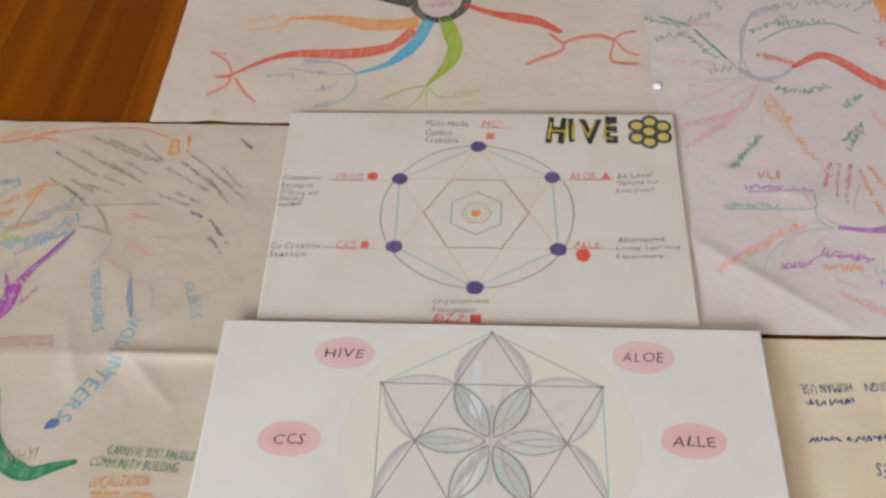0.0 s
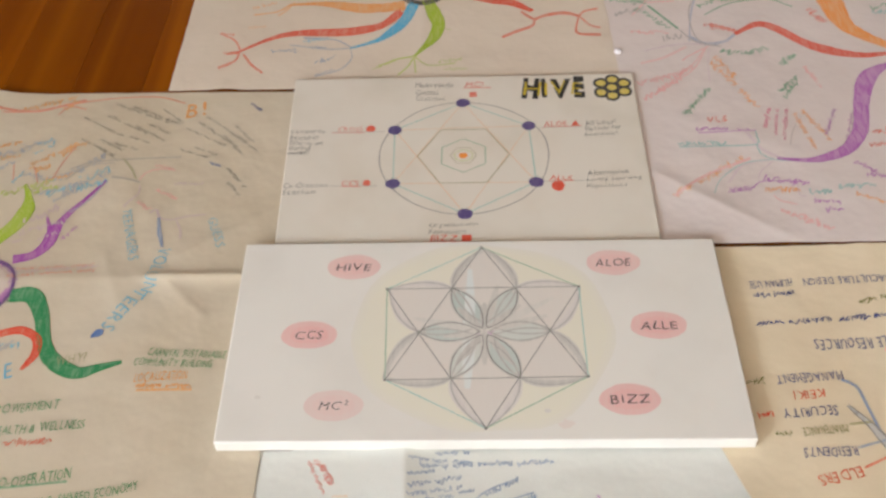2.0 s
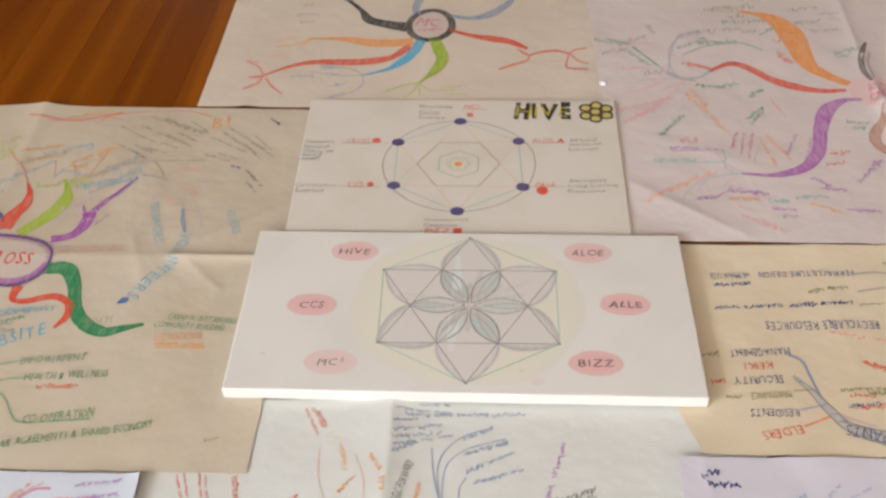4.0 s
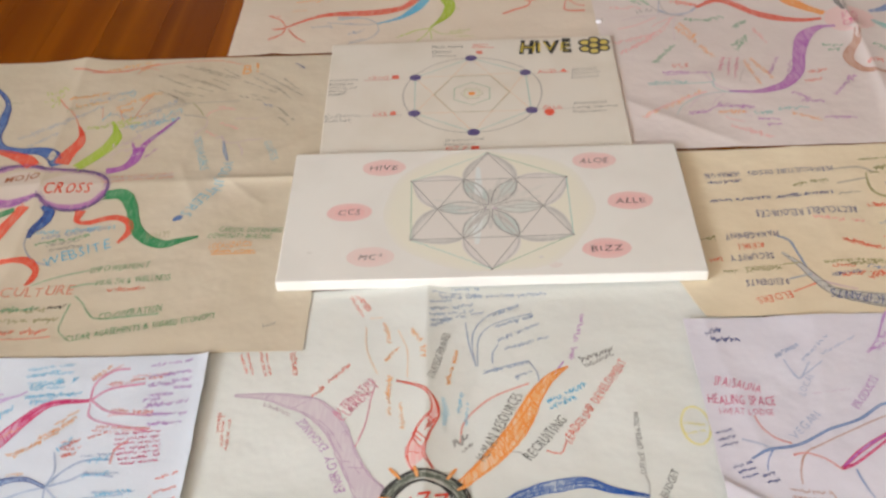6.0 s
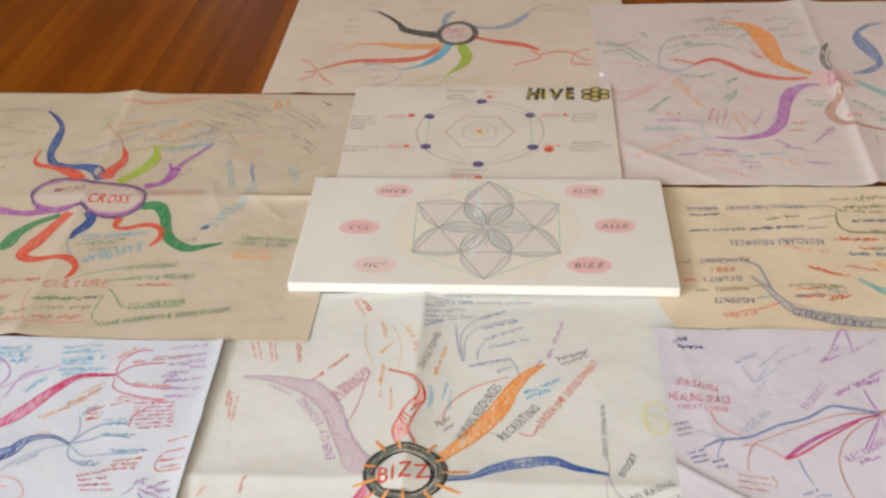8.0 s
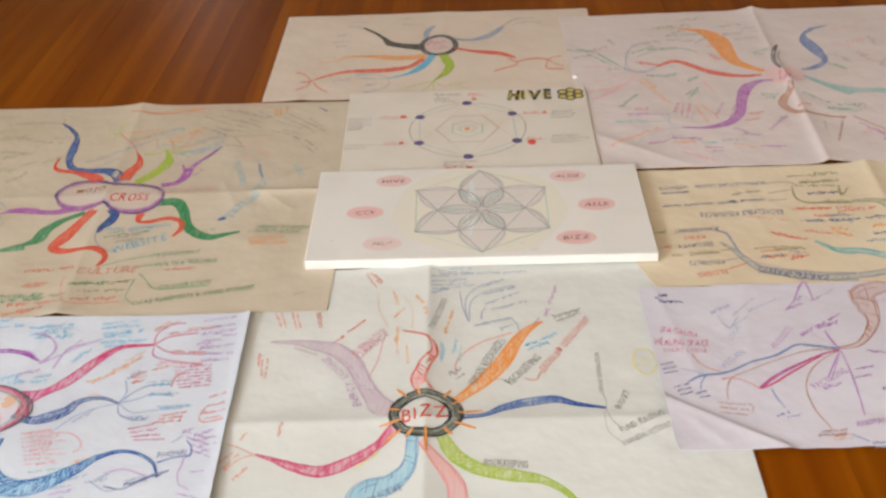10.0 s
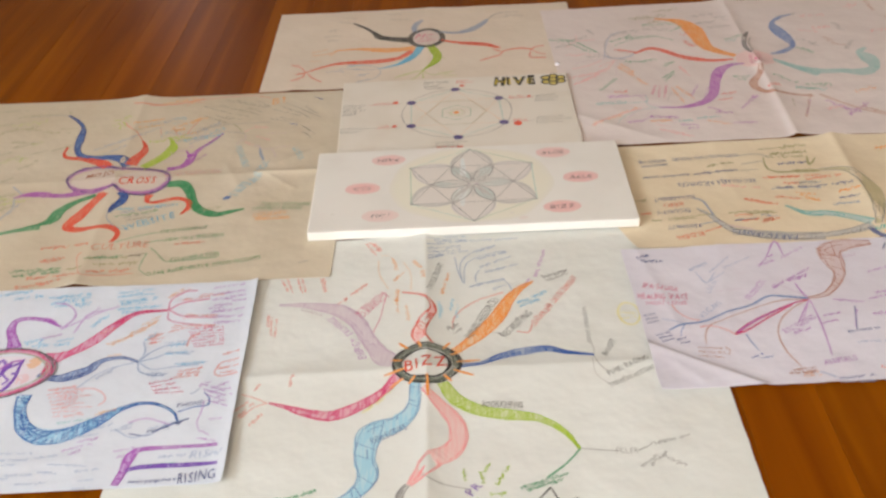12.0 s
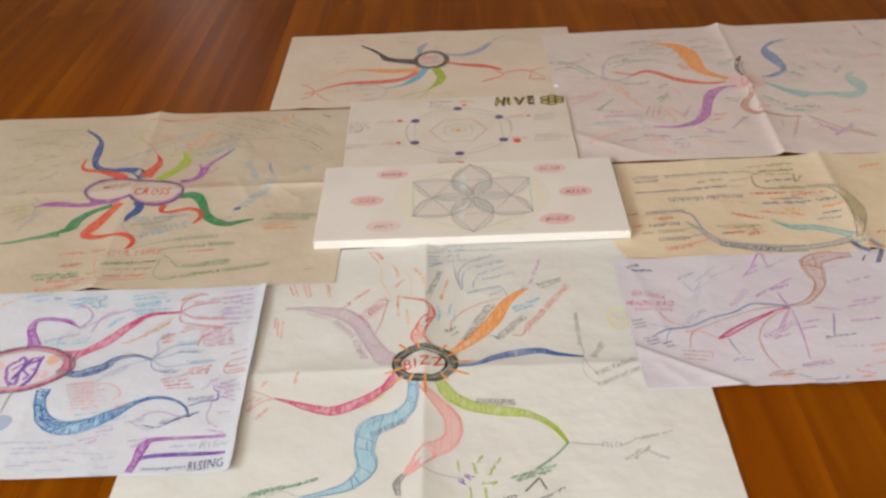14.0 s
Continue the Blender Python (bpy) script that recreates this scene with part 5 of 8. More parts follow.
writing(rising, (-0.458, -0.582), (-0.403, -0.577), 0.0060, "crimson", 0.55)
writing(rising, (-0.459, -0.574), (-0.404, -0.569), 0.0060, "crimson", 0.55)
writing(rising, (-0.461, -0.567), (-0.406, -0.562), 0.0061, "crimson", 0.55)
writing(rising, (-0.463, -0.559), (-0.407, -0.554), 0.0061, "crimson", 0.55)
branch(rising, "line", [(-0.457, -0.603, 0.0024), (-0.456, -0.581, 0.003), (-0.443, -0.569, 0.0033)], "red", 0.6)
writing(rising, (-0.396, -0.626), (-0.371, -0.617), 0.0063, "red", 0.6)
writing(rising, (-0.397, -0.660), (-0.366, -0.654), 0.0061, "red", 0.6)
writing(rising, (-0.392, -0.671), (-0.368, -0.667), 0.0060, "red", 0.6)
writing(rising, (-0.394, -0.646), (-0.369, -0.638), 0.0062, "red", 0.6)
branch(rising, "line", [(-0.396, -0.649, 0.0025), (-0.401, -0.666, 0.002), (-0.393, -0.678, 0.0029), (-0.364, -0.673, 0.003)], "red", 0.5)
writing(rising, (-0.458, -0.663), (-0.422, -0.656), 0.0062, "red", 0.6)
writing(rising, (-0.460, -0.670), (-0.424, -0.665), 0.0061, "red", 0.6)
writing(rising, (-0.462, -0.677), (-0.426, -0.673), 0.0060, "red", 0.6)
writing(rising, (-0.498, -0.690), (-0.463, -0.680), 0.0060, "crimson", 0.6)
writing(rising, (-0.493, -0.697), (-0.456, -0.691), 0.0060, "crimson", 0.6)
writing(rising, (-0.489, -0.705), (-0.448, -0.701), 0.0059, "crimson", 0.6)
writing(rising, (-0.484, -0.712), (-0.440, -0.711), 0.0058, "crimson", 0.6)
writing(rising, (-0.651, -0.697), (-0.607, -0.691), 0.0055, "pink", 0.5)
writing(rising, (-0.647, -0.706), (-0.594, -0.700), 0.0053, "pink", 0.5)
writing(rising, (-0.643, -0.714), (-0.580, -0.710), 0.0054, "pink", 0.5)
writing(rising, (-0.639, -0.723), (-0.599, -0.718), 0.0053, "pink", 0.5)
writing(rising, (-0.635, -0.731), (-0.586, -0.727), 0.0053, "pink", 0.5)
writing(rising, (-0.631, -0.739), (-0.572, -0.736), 0.0052, "pink", 0.5)
writing(rising, (-0.627, -0.747), (-0.591, -0.744), 0.0052, "pink", 0.5)
writing(rising, (-0.623, -0.755), (-0.578, -0.753), 0.0051, "pink", 0.5)
branch(rising, "line", [(-0.61, -0.696, 0.0031), (-0.583, -0.695, 0.0029), (-0.563, -0.707, 0.0021), (-0.555, -0.724, 0.0023), (-0.563, -0.734, 0.0029)], "pink", 0.5)
branch(rising, "line", [(-0.607, -0.693, 0.0029), (-0.584, -0.661, 0.0032), (-0.556, -0.644, 0.0032), (-0.53, -0.636, 0.0032)], "slate", 0.4)
writing(rising, (-0.585, -0.672), (-0.562, -0.655), 0.0078, "slate", 0.4)
branch(rising, "line", [(-0.509, -0.503, 0.0025), (-0.51, -0.474, 0.0033), (-0.49, -0.452, 0.0037), (-0.47, -0.45, 0.0037)], "crimson", 0.45)
branch(rising, "line", [(-0.509, -0.503, 0.0035), (-0.488, -0.484, 0.0036), (-0.444, -0.476, 0.0036)], "crimson", 0.45)
branch(rising, "line", [(-0.507, -0.503, 0.0031), (-0.479, -0.522, 0.0033), (-0.423, -0.53, 0.0034)], "crimson", 0.4)
branch(rising, "line", [(-0.508, -0.507, 0.0019), (-0.497, -0.534, 0.0032), (-0.424, -0.554, 0.0032)], "crimson", 0.4)
writing(rising, (-0.517, -0.465), (-0.496, -0.444), 0.0073, "orange", 0.5)
writing(rising, (-0.489, -0.478), (-0.460, -0.473), 0.0074, "pink", 0.5)
writing(rising, (-0.462, -0.464), (-0.416, -0.460), 0.0074, "pink", 0.5)
writing(rising, (-0.478, -0.528), (-0.424, -0.525), 0.0070, "pink", 0.5)
writing(rising, (-0.477, -0.555), (-0.429, -0.551), 0.0068, "pink", 0.5)
writing(rising, (-0.441, -0.465), (-0.408, -0.460), 0.0092, "purple", 0.4)
writing(rising, (-0.438, -0.481), (-0.406, -0.477), 0.0090, "purple", 0.4)
writing(rising, (-0.435, -0.497), (-0.404, -0.494), 0.0089, "purple", 0.4)
writing(rising, (-0.432, -0.512), (-0.402, -0.510), 0.0088, "purple", 0.4)
writing(rising, (-0.429, -0.528), (-0.400, -0.527), 0.0086, "purple", 0.4)
writing(rising, (-0.426, -0.543), (-0.399, -0.543), 0.0085, "purple", 0.4)
writing(rising, (-0.417, -0.694), (-0.382, -0.709), 0.0054, "purple", 0.4)
writing(rising, (-0.411, -0.707), (-0.377, -0.722), 0.0054, "purple", 0.4)
writing(rising, (-0.405, -0.719), (-0.372, -0.735), 0.0052, "purple", 0.4)
writing(rising, (-0.399, -0.732), (-0.367, -0.747), 0.0051, "purple", 0.4)
branch(rising, "line", [(-0.404, -0.733, 0.0021), (-0.404, -0.76, 0.0021), (-0.406, -0.779, 0.0018), (-0.398, -0.799, 0.0017)], "purple", 0.35)
writing(rising, (-0.390, -0.773), (-0.370, -0.772), 0.0054, "purple", 0.4)
writing(rising, (-0.399, -0.811), (-0.372, -0.819), 0.0049, "purple", 0.4)
writing(rising, (-0.398, -0.796), (-0.383, -0.806), 0.0034, "purple", 0.35)
writing(rising, (-0.725, -0.456), (-0.655, -0.450), 0.0135, "sky", 0.45)
writing(rising, (-0.715, -0.471), (-0.660, -0.467), 0.0133, "sky", 0.45)
writing(rising, (-0.707, -0.482), (-0.667, -0.479), 0.0131, "sky", 0.45)
writing(rising, (-0.606, -0.460), (-0.552, -0.448), 0.0133, "sky", 0.45)
writing(rising, (-0.596, -0.478), (-0.537, -0.467), 0.0131, "sky", 0.45)
writing(rising, (-0.596, -0.495), (-0.531, -0.492), 0.0127, "sky", 0.45)
writing(rising, (-0.588, -0.506), (-0.559, -0.502), 0.0126, "sky", 0.45)
writing(rising, (-0.814, -0.439), (-0.764, -0.432), 0.0139, "sky", 0.45)
writing(rising, (-0.788, -0.453), (-0.738, -0.448), 0.0136, "sky", 0.45)
writing(rising, (-0.666, -0.482), (-0.647, -0.475), 0.0132, "sky", 0.45)
writing(rising, (-0.730, -0.577), (-0.697, -0.572), 0.0139, "sky", 0.4)
writing(rising, (-0.712, -0.587), (-0.654, -0.584), 0.0135, "sky", 0.4)
writing(rising, (-0.628, -0.540), (-0.607, -0.511), 0.0140, "sky", 0.4)
branch(rising, "line", [(-0.71, -0.471, 0.0036), (-0.681, -0.482, 0.0031), (-0.663, -0.508, 0.0023), (-0.67, -0.533, 0.0034), (-0.68, -0.541, 0.0036)], "purple", 0.4)
writing(rising, (-0.646, -0.512), (-0.628, -0.490), 0.0090, "purple", 0.4)
branch(rising, "line", [(-0.653, -0.555, 0.0031), (-0.642, -0.509, 0.0036), (-0.602, -0.491, 0.0037)], "purple", 0.35)
writing(rising, (-0.703, -0.569), (-0.672, -0.557), 0.0088, "purple", 0.4)
writing(rising, (-0.590, -0.590), (-0.552, -0.567), 0.0084, "orange", 0.55)
writing(rising, (-0.558, -0.563), (-0.521, -0.536), 0.0086, "orange", 0.55)
writing(rising, (-0.537, -0.548), (-0.520, -0.529), 0.0086, "orange", 0.55)
writing(rising, (-0.608, -0.561), (-0.587, -0.546), 0.0087, "orange", 0.55)
writing(rising, (-0.846, -0.464), (-0.821, -0.447), 0.0161, "orange", 0.3)
writing(rising, (-0.561, -0.756), (-0.533, -0.744), 0.0086, "orange", 0.45)
writing(rising, (-0.614, -0.770), (-0.563, -0.763), 0.0071, "teal", 0.4)
writing(rising, (-0.672, -0.781), (-0.639, -0.776), 0.0056, "teal", 0.3)
writing(rising, (-0.588, -0.826), (-0.548, -0.815), 0.0067, "purple", 0.4)
writing(rising, (-0.571, -0.810), (-0.543, -0.803), 0.0068, "purple", 0.4)
writing(rising, (-0.576, -0.835), (-0.562, -0.827), 0.0067, "purple", 0.4)
writing(rising, (-0.514, -0.831), (-0.485, -0.826), 0.0065, "purple", 0.4)
writing(rising, (-0.506, -0.844), (-0.491, -0.838), 0.0064, "purple", 0.4)
writing(rising, (-0.706, -0.830), (-0.629, -0.829), 0.0066, "slate", 0.35)
writing(rising, (-0.684, -0.843), (-0.633, -0.842), 0.0066, "slate", 0.35)
writing(rising, (-0.681, -0.852), (-0.647, -0.851), 0.0066, "slate", 0.35)
writing(rising, (-0.622, -0.839), (-0.593, -0.835), 0.0066, "slate", 0.35)
writing(rising, (-0.601, -0.852), (-0.544, -0.858), 0.0062, "slate", 0.35)
writing(rising, (-0.609, -0.866), (-0.582, -0.870), 0.0061, "slate", 0.35)
writing(rising, (-0.558, -0.868), (-0.525, -0.864), 0.0063, "slate", 0.35)
writing(rising, (-0.548, -0.886), (-0.528, -0.884), 0.0062, "slate", 0.35)
writing(rising, (-0.552, -0.900), (-0.528, -0.899), 0.0060, "slate", 0.35)
writing(rising, (-0.657, -0.871), (-0.615, -0.870), 0.0063, "slate", 0.35)
writing(rising, (-0.679, -0.878), (-0.646, -0.877), 0.0063, "slate", 0.35)
writing(rising, (-0.634, -0.888), (-0.593, -0.887), 0.0062, "slate", 0.35)
branch(rising, "line", [(-0.507, -0.775, 0.0028), (-0.483, -0.767, 0.0028), (-0.445, -0.781, 0.0025)], "purple", 0.35)
writing(rising, (-0.428, -0.718), (-0.415, -0.705), 0.0071, "slate", 0.4)
writing(rising, (-0.711, -0.456), (-0.690, -0.453), 0.0089, "sky", 0.4)
writing(rising, (-0.696, -0.464), (-0.653, -0.457), 0.0089, "sky", 0.4)
writing(rising, (-0.712, -0.470), (-0.693, -0.466), 0.0089, "sky", 0.4)
writing(rising, (-0.608, -0.448), (-0.549, -0.440), 0.0088, "sky", 0.4)
writing(rising, (-0.606, -0.460), (-0.545, -0.453), 0.0086, "sky", 0.4)
writing(rising, (-0.600, -0.472), (-0.556, -0.467), 0.0086, "sky", 0.4)
writing(rising, (-0.596, -0.483), (-0.551, -0.478), 0.0084, "sky", 0.4)
writing(rising, (-0.590, -0.495), (-0.525, -0.489), 0.0083, "sky", 0.4)
writing(rising, (-0.675, -0.576), (-0.651, -0.569), 0.0081, "sky", 0.4)
writing(rising, (-0.443, -0.445), (-0.390, -0.437), 0.0085, "purple", 0.4)
writing(rising, (-0.416, -0.460), (-0.387, -0.456), 0.0083, "purple", 0.4)
writing(rising, (-0.411, -0.472), (-0.386, -0.470), 0.0082, "purple", 0.4)
writing(rising, (-0.406, -0.484), (-0.382, -0.483), 0.0080, "purple", 0.4)
writing(rising, (-0.440, -0.505), (-0.417, -0.502), 0.0081, "purple", 0.4)
writing(rising, (-0.435, -0.517), (-0.381, -0.507), 0.0079, "purple", 0.4)
writing(rising, (-0.418, -0.528), (-0.380, -0.527), 0.0076, "purple", 0.4)
writing(rising, (-0.407, -0.542), (-0.382, -0.541), 0.0075, "purple", 0.4)
writing(rising, (-0.399, -0.706), (-0.374, -0.693), 0.0066, "purple", 0.4)
writing(rising, (-0.398, -0.715), (-0.368, -0.707), 0.0064, "purple", 0.4)
writing(rising, (-0.387, -0.724), (-0.363, -0.721), 0.0062, "purple", 0.4)
writing(rising, (-0.386, -0.738), (-0.377, -0.733), 0.0064, "purple", 0.4)
writing(rising, (-0.418, -0.699), (-0.403, -0.689), 0.0066, "purple", 0.4)
writing(rising, (-0.516, -0.468), (-0.482, -0.442), 0.0072, "red", 0.45)
writing(rising, (-0.495, -0.476), (-0.473, -0.473), 0.0070, "red", 0.45)
writing(rising, (-0.464, -0.470), (-0.423, -0.466), 0.0070, "red", 0.45)
writing(rising, (-0.477, -0.520), (-0.423, -0.524), 0.0065, "red", 0.45)
writing(rising, (-0.489, -0.546), (-0.420, -0.550), 0.0062, "red", 0.45)
writing(rising, (-0.526, -0.570), (-0.504, -0.567), 0.0064, "red", 0.45)
writing(rising, (-0.524, -0.581), (-0.499, -0.577), 0.0062, "red", 0.45)
writing(rising, (-0.519, -0.591), (-0.505, -0.588), 0.0063, "red", 0.45)
writing(rising, (-0.493, -0.552), (-0.473, -0.554), 0.0062, "red", 0.45)
writing(rising, (-0.581, -0.590), (-0.536, -0.553), 0.0078, "orange", 0.45)
writing(rising, (-0.543, -0.542), (-0.519, -0.518), 0.0081, "orange", 0.45)
writing(rising, (-0.580, -0.617), (-0.559, -0.614), 0.0074, "orange", 0.45)
writing(rising, (-0.556, -0.751), (-0.534, -0.744), 0.0065, "orange", 0.45)
writing(rising, (-0.641, -0.694), (-0.610, -0.688), 0.0059, "pink", 0.5)
writing(rising, (-0.637, -0.702), (-0.610, -0.698), 0.0058, "pink", 0.5)
writing(rising, (-0.631, -0.711), (-0.600, -0.705), 0.0057, "pink", 0.5)
writing(rising, (-0.629, -0.720), (-0.599, -0.714), 0.0056, "pink", 0.5)
writing(rising, (-0.626, -0.729), (-0.600, -0.722), 0.0057, "pink", 0.5)
writing(rising, (-0.622, -0.738), (-0.603, -0.733), 0.0056, "pink", 0.5)
writing(rising, (-0.606, -0.758), (-0.582, -0.748), 0.0055, "pink", 0.5)
writing(rising, (-0.496, -0.591), (-0.455, -0.588), 0.0062, "slate", 0.4)
writing(rising, (-0.486, -0.617), (-0.443, -0.617), 0.0058, "slate", 0.4)
writing(rising, (-0.468, -0.644), (-0.417, -0.643), 0.0058, "slate", 0.4)
writing(rising, (-0.510, -0.666), (-0.487, -0.665), 0.0057, "slate", 0.4)
writing(rising, (-0.581, -0.668), (-0.560, -0.647), 0.0060, "slate", 0.4)
writing(rising, (-0.473, -0.789), (-0.427, -0.772), 0.0051, "slate", 0.4)
writing(rising, (-0.516, -0.783), (-0.498, -0.776), 0.0051, "slate", 0.4)
writing(rising, (-0.559, -0.787), (-0.529, -0.775), 0.0052, "slate", 0.4)
writing(rising, (-0.574, -0.800), (-0.546, -0.795), 0.0051, "slate", 0.4)
branch(rising, "line", [(-0.714, -0.512, 0.0036), (-0.697, -0.52, 0.0031), (-0.682, -0.537, 0.0017)], "purple", 0.5)
branch(rising, "line", [(-0.695, -0.472, 0.0022), (-0.673, -0.489, 0.0016), (-0.664, -0.515, 0.0024), (-0.676, -0.54, 0.0027)], "purple", 0.4)
branch(rising, "line", [(-0.678, -0.545, 0.0028), (-0.645, -0.519, 0.0029), (-0.625, -0.503, 0.0028), (-0.596, -0.486, 0.0029)], "purple", 0.35)

# Cool white mind map, its near corner folded up
painted_branch(lodge, "blue_branch", [(0.538, -0.543, 0.0053), (0.507, -0.536, 0.0045), (0.477, -0.532, 0.0034), (0.442, -0.555, 0.0032), (0.402, -0.571, 0.0031), (0.362, -0.592, 0.0031), (0.327, -0.599, 0.0032), (0.303, -0.612, 0.0022)], "blue", 0.5, "slate", 1)
branch(lodge, "line", [(0.538, -0.546, 0.0033), (0.504, -0.544, 0.0034), (0.473, -0.551, 0.0021), (0.432, -0.57, 0.002), (0.391, -0.591, 0.0019), (0.367, -0.604, 0.0025), (0.356, -0.627, 0.0021), (0.353, -0.647, 0.0014)], "brown", 0.5)
painted_branch(lodge, "magenta_branch", [(0.538, -0.546, 0.0016), (0.509, -0.555, 0.0024), (0.467, -0.578, 0.0037), (0.433, -0.6, 0.0049), (0.403, -0.626, 0.0034)], "purple", 0.75, "crimson", 1)
painted_branch(lodge, "magenta_stroke", [(0.403, -0.627, 0.0037), (0.423, -0.618, 0.0027), (0.466, -0.586, 0.0021), (0.509, -0.557, 0.0015)], "crimson", 0.7, "crimson", 1)
branch(lodge, "line", [(0.418, -0.628, 0.0026), (0.421, -0.645, 0.0027), (0.428, -0.667, 0.0018)], "slate", 0.7)
writing(lodge, (0.413, -0.683), (0.431, -0.675), 0.0061, "blue", 0.7)
writing(lodge, (0.427, -0.685), (0.445, -0.682), 0.0064, "blue", 0.6)
branch(lodge, "line", [(0.538, -0.543, 0.003), (0.532, -0.522, 0.0031), (0.529, -0.499, 0.002)], "purple", 0.55)
writing(lodge, (0.517, -0.490), (0.563, -0.461), 0.0085, "purple", 0.6)
writing(lodge, (0.490, -0.509), (0.512, -0.494), 0.0082, "purple", 0.6)
branch(lodge, "line", [(0.506, -0.505, 0.0023), (0.524, -0.524, 0.0023), (0.536, -0.538, 0.0023)], "lilac", 0.4)
branch(lodge, "line", [(0.537, -0.548, 0.0022), (0.518, -0.581, 0.0021), (0.503, -0.608, 0.0014)], "purple", 0.55)
lettering(lodge, "RECYCLING", (0.477, -0.626), (0.533, -0.591), 0.0119, "purple", 0.55)
branch(lodge, "line", [(0.535, -0.548, 0.0019), (0.507, -0.566, 0.0027), (0.482, -0.593, 0.0023), (0.467, -0.629, 0.0022), (0.468, -0.672, 0.0026), (0.48, -0.708, 0.0017)], "brown", 0.55)
writing(lodge, (0.465, -0.715), (0.500, -0.710), 0.0072, "brown", 0.6)
writing(lodge, (0.479, -0.724), (0.501, -0.719), 0.0053, "orange", 0.5)
branch(lodge, "line", [(0.539, -0.548, 0.0018), (0.539, -0.596, 0.0026), (0.536, -0.646, 0.0024), (0.532, -0.684, 0.0016)], "purple", 0.5)
lettering(lodge, "SPA/SAUNA", (0.281, -0.491), (0.336, -0.505), 0.0154, "crimson", 0.65)
lettering(lodge, "HEALING SPACE", (0.268, -0.522), (0.349, -0.525), 0.0161, "crimson", 0.7)
lettering(lodge, "SWEAT LODGE", (0.278, -0.540), (0.343, -0.543), 0.0101, "crimson", 0.55)
branch(lodge, "line", [(0.319, -0.548, 0.0019), (0.324, -0.566, 0.002), (0.337, -0.582, 0.0021), (0.354, -0.59, 0.0021)], "red", 0.5)
branch(lodge, "line", [(0.352, -0.607, 0.003), (0.367, -0.604, 0.0021), (0.387, -0.613, 0.0021), (0.403, -0.629, 0.0021)], "red", 0.45)
branch(lodge, "line", [(0.297, -0.583, 0.0021), (0.317, -0.591, 0.0021), (0.33, -0.598, 0.0022)], "slate", 0.45)
branch(lodge, "line", [(0.33, -0.599, 0.0022), (0.321, -0.615, 0.0014), (0.318, -0.629, 0.0014)], "blue", 0.6)
writing(lodge, (0.285, -0.409), (0.305, -0.403), 0.0114, "navy", 0.7)
writing(lodge, (0.290, -0.421), (0.327, -0.420), 0.0128, "navy", 0.7)
writing(lodge, (0.268, -0.575), (0.288, -0.568), 0.0063, "navy", 0.65)
writing(lodge, (0.269, -0.585), (0.290, -0.578), 0.0062, "navy", 0.65)
writing(lodge, (0.271, -0.594), (0.291, -0.587), 0.0062, "navy", 0.65)
writing(lodge, (0.280, -0.623), (0.303, -0.616), 0.0060, "navy", 0.65)
writing(lodge, (0.284, -0.631), (0.305, -0.624), 0.0059, "navy", 0.65)
writing(lodge, (0.287, -0.639), (0.307, -0.632), 0.0058, "navy", 0.65)
writing(lodge, (0.311, -0.636), (0.325, -0.631), 0.0058, "navy", 0.65)
writing(lodge, (0.315, -0.644), (0.329, -0.641), 0.0059, "navy", 0.65)
lettering(lodge, "VEGAN", (0.356, -0.581), (0.395, -0.545), 0.0118, "slate", 0.5)
lettering(lodge, "LOCAL", (0.383, -0.515), (0.402, -0.482), 0.0091, "slate", 0.45)
lettering(lodge, "PRODUCTS", (0.442, -0.537), (0.479, -0.489), 0.0117, "purple", 0.5)
writing(lodge, (0.366, -0.450), (0.399, -0.431), 0.0103, "slate", 0.45)
writing(lodge, (0.398, -0.458), (0.439, -0.417), 0.0061, "slate", 0.45)
writing(lodge, (0.424, -0.449), (0.473, -0.419), 0.0069, "slate", 0.4)
branch(lodge, "line", [(0.38, -0.474, 0.0022), (0.387, -0.489, 0.0022), (0.406, -0.461, 0.0017)], "slate", 0.45)
branch(lodge, "line", [(0.387, -0.489, 0.0021), (0.422, -0.461, 0.002)], "slate", 0.4)
branch(lodge, "line", [(0.375, -0.456, 0.0021), (0.381, -0.478, 0.0021), (0.387, -0.489, 0.0021)], "slate", 0.45)
writing(lodge, (0.484, -0.444), (0.515, -0.413), 0.0071, "purple", 0.5)
branch(lodge, "line", [(0.5, -0.426, 0.0017), (0.529, -0.374, 0.004), (0.533, -0.421, 0.002)], "purple", 0.5)
writing(lodge, (0.528, -0.425), (0.572, -0.394), 0.0066, "purple", 0.4)
writing(lodge, (0.397, -0.514), (0.444, -0.507), 0.0057, "lilac", 0.25)
writing(lodge, (0.337, -0.654), (0.383, -0.661), 0.0060, "brown", 0.5)
writing(lodge, (0.337, -0.664), (0.378, -0.670), 0.0059, "brown", 0.5)
writing(lodge, (0.337, -0.674), (0.373, -0.680), 0.0058, "brown", 0.5)
branch(lodge, "line", [(0.38, -0.656, 0.0018), (0.385, -0.665, 0.0016), (0.38, -0.675, 0.0014)], "brown", 0.4)
painted_branch(lodge, "brown_branch", [(0.539, -0.542, 0.0051), (0.567, -0.535, 0.0093), (0.594, -0.506, 0.0137), (0.609, -0.473, 0.0208), (0.61, -0.437, 0.036), (0.613, -0.409, 0.0397), (0.643, -0.392, 0.0323), (0.689, -0.39, 0.0122)], "brown", 0.26, "brown", 1)
writing(lodge, (0.577, -0.547), (0.621, -0.558), 0.0084, "purple", 0.5)
writing(lodge, (0.604, -0.576), (0.588, -0.619), 0.0044, "purple", 0.5)
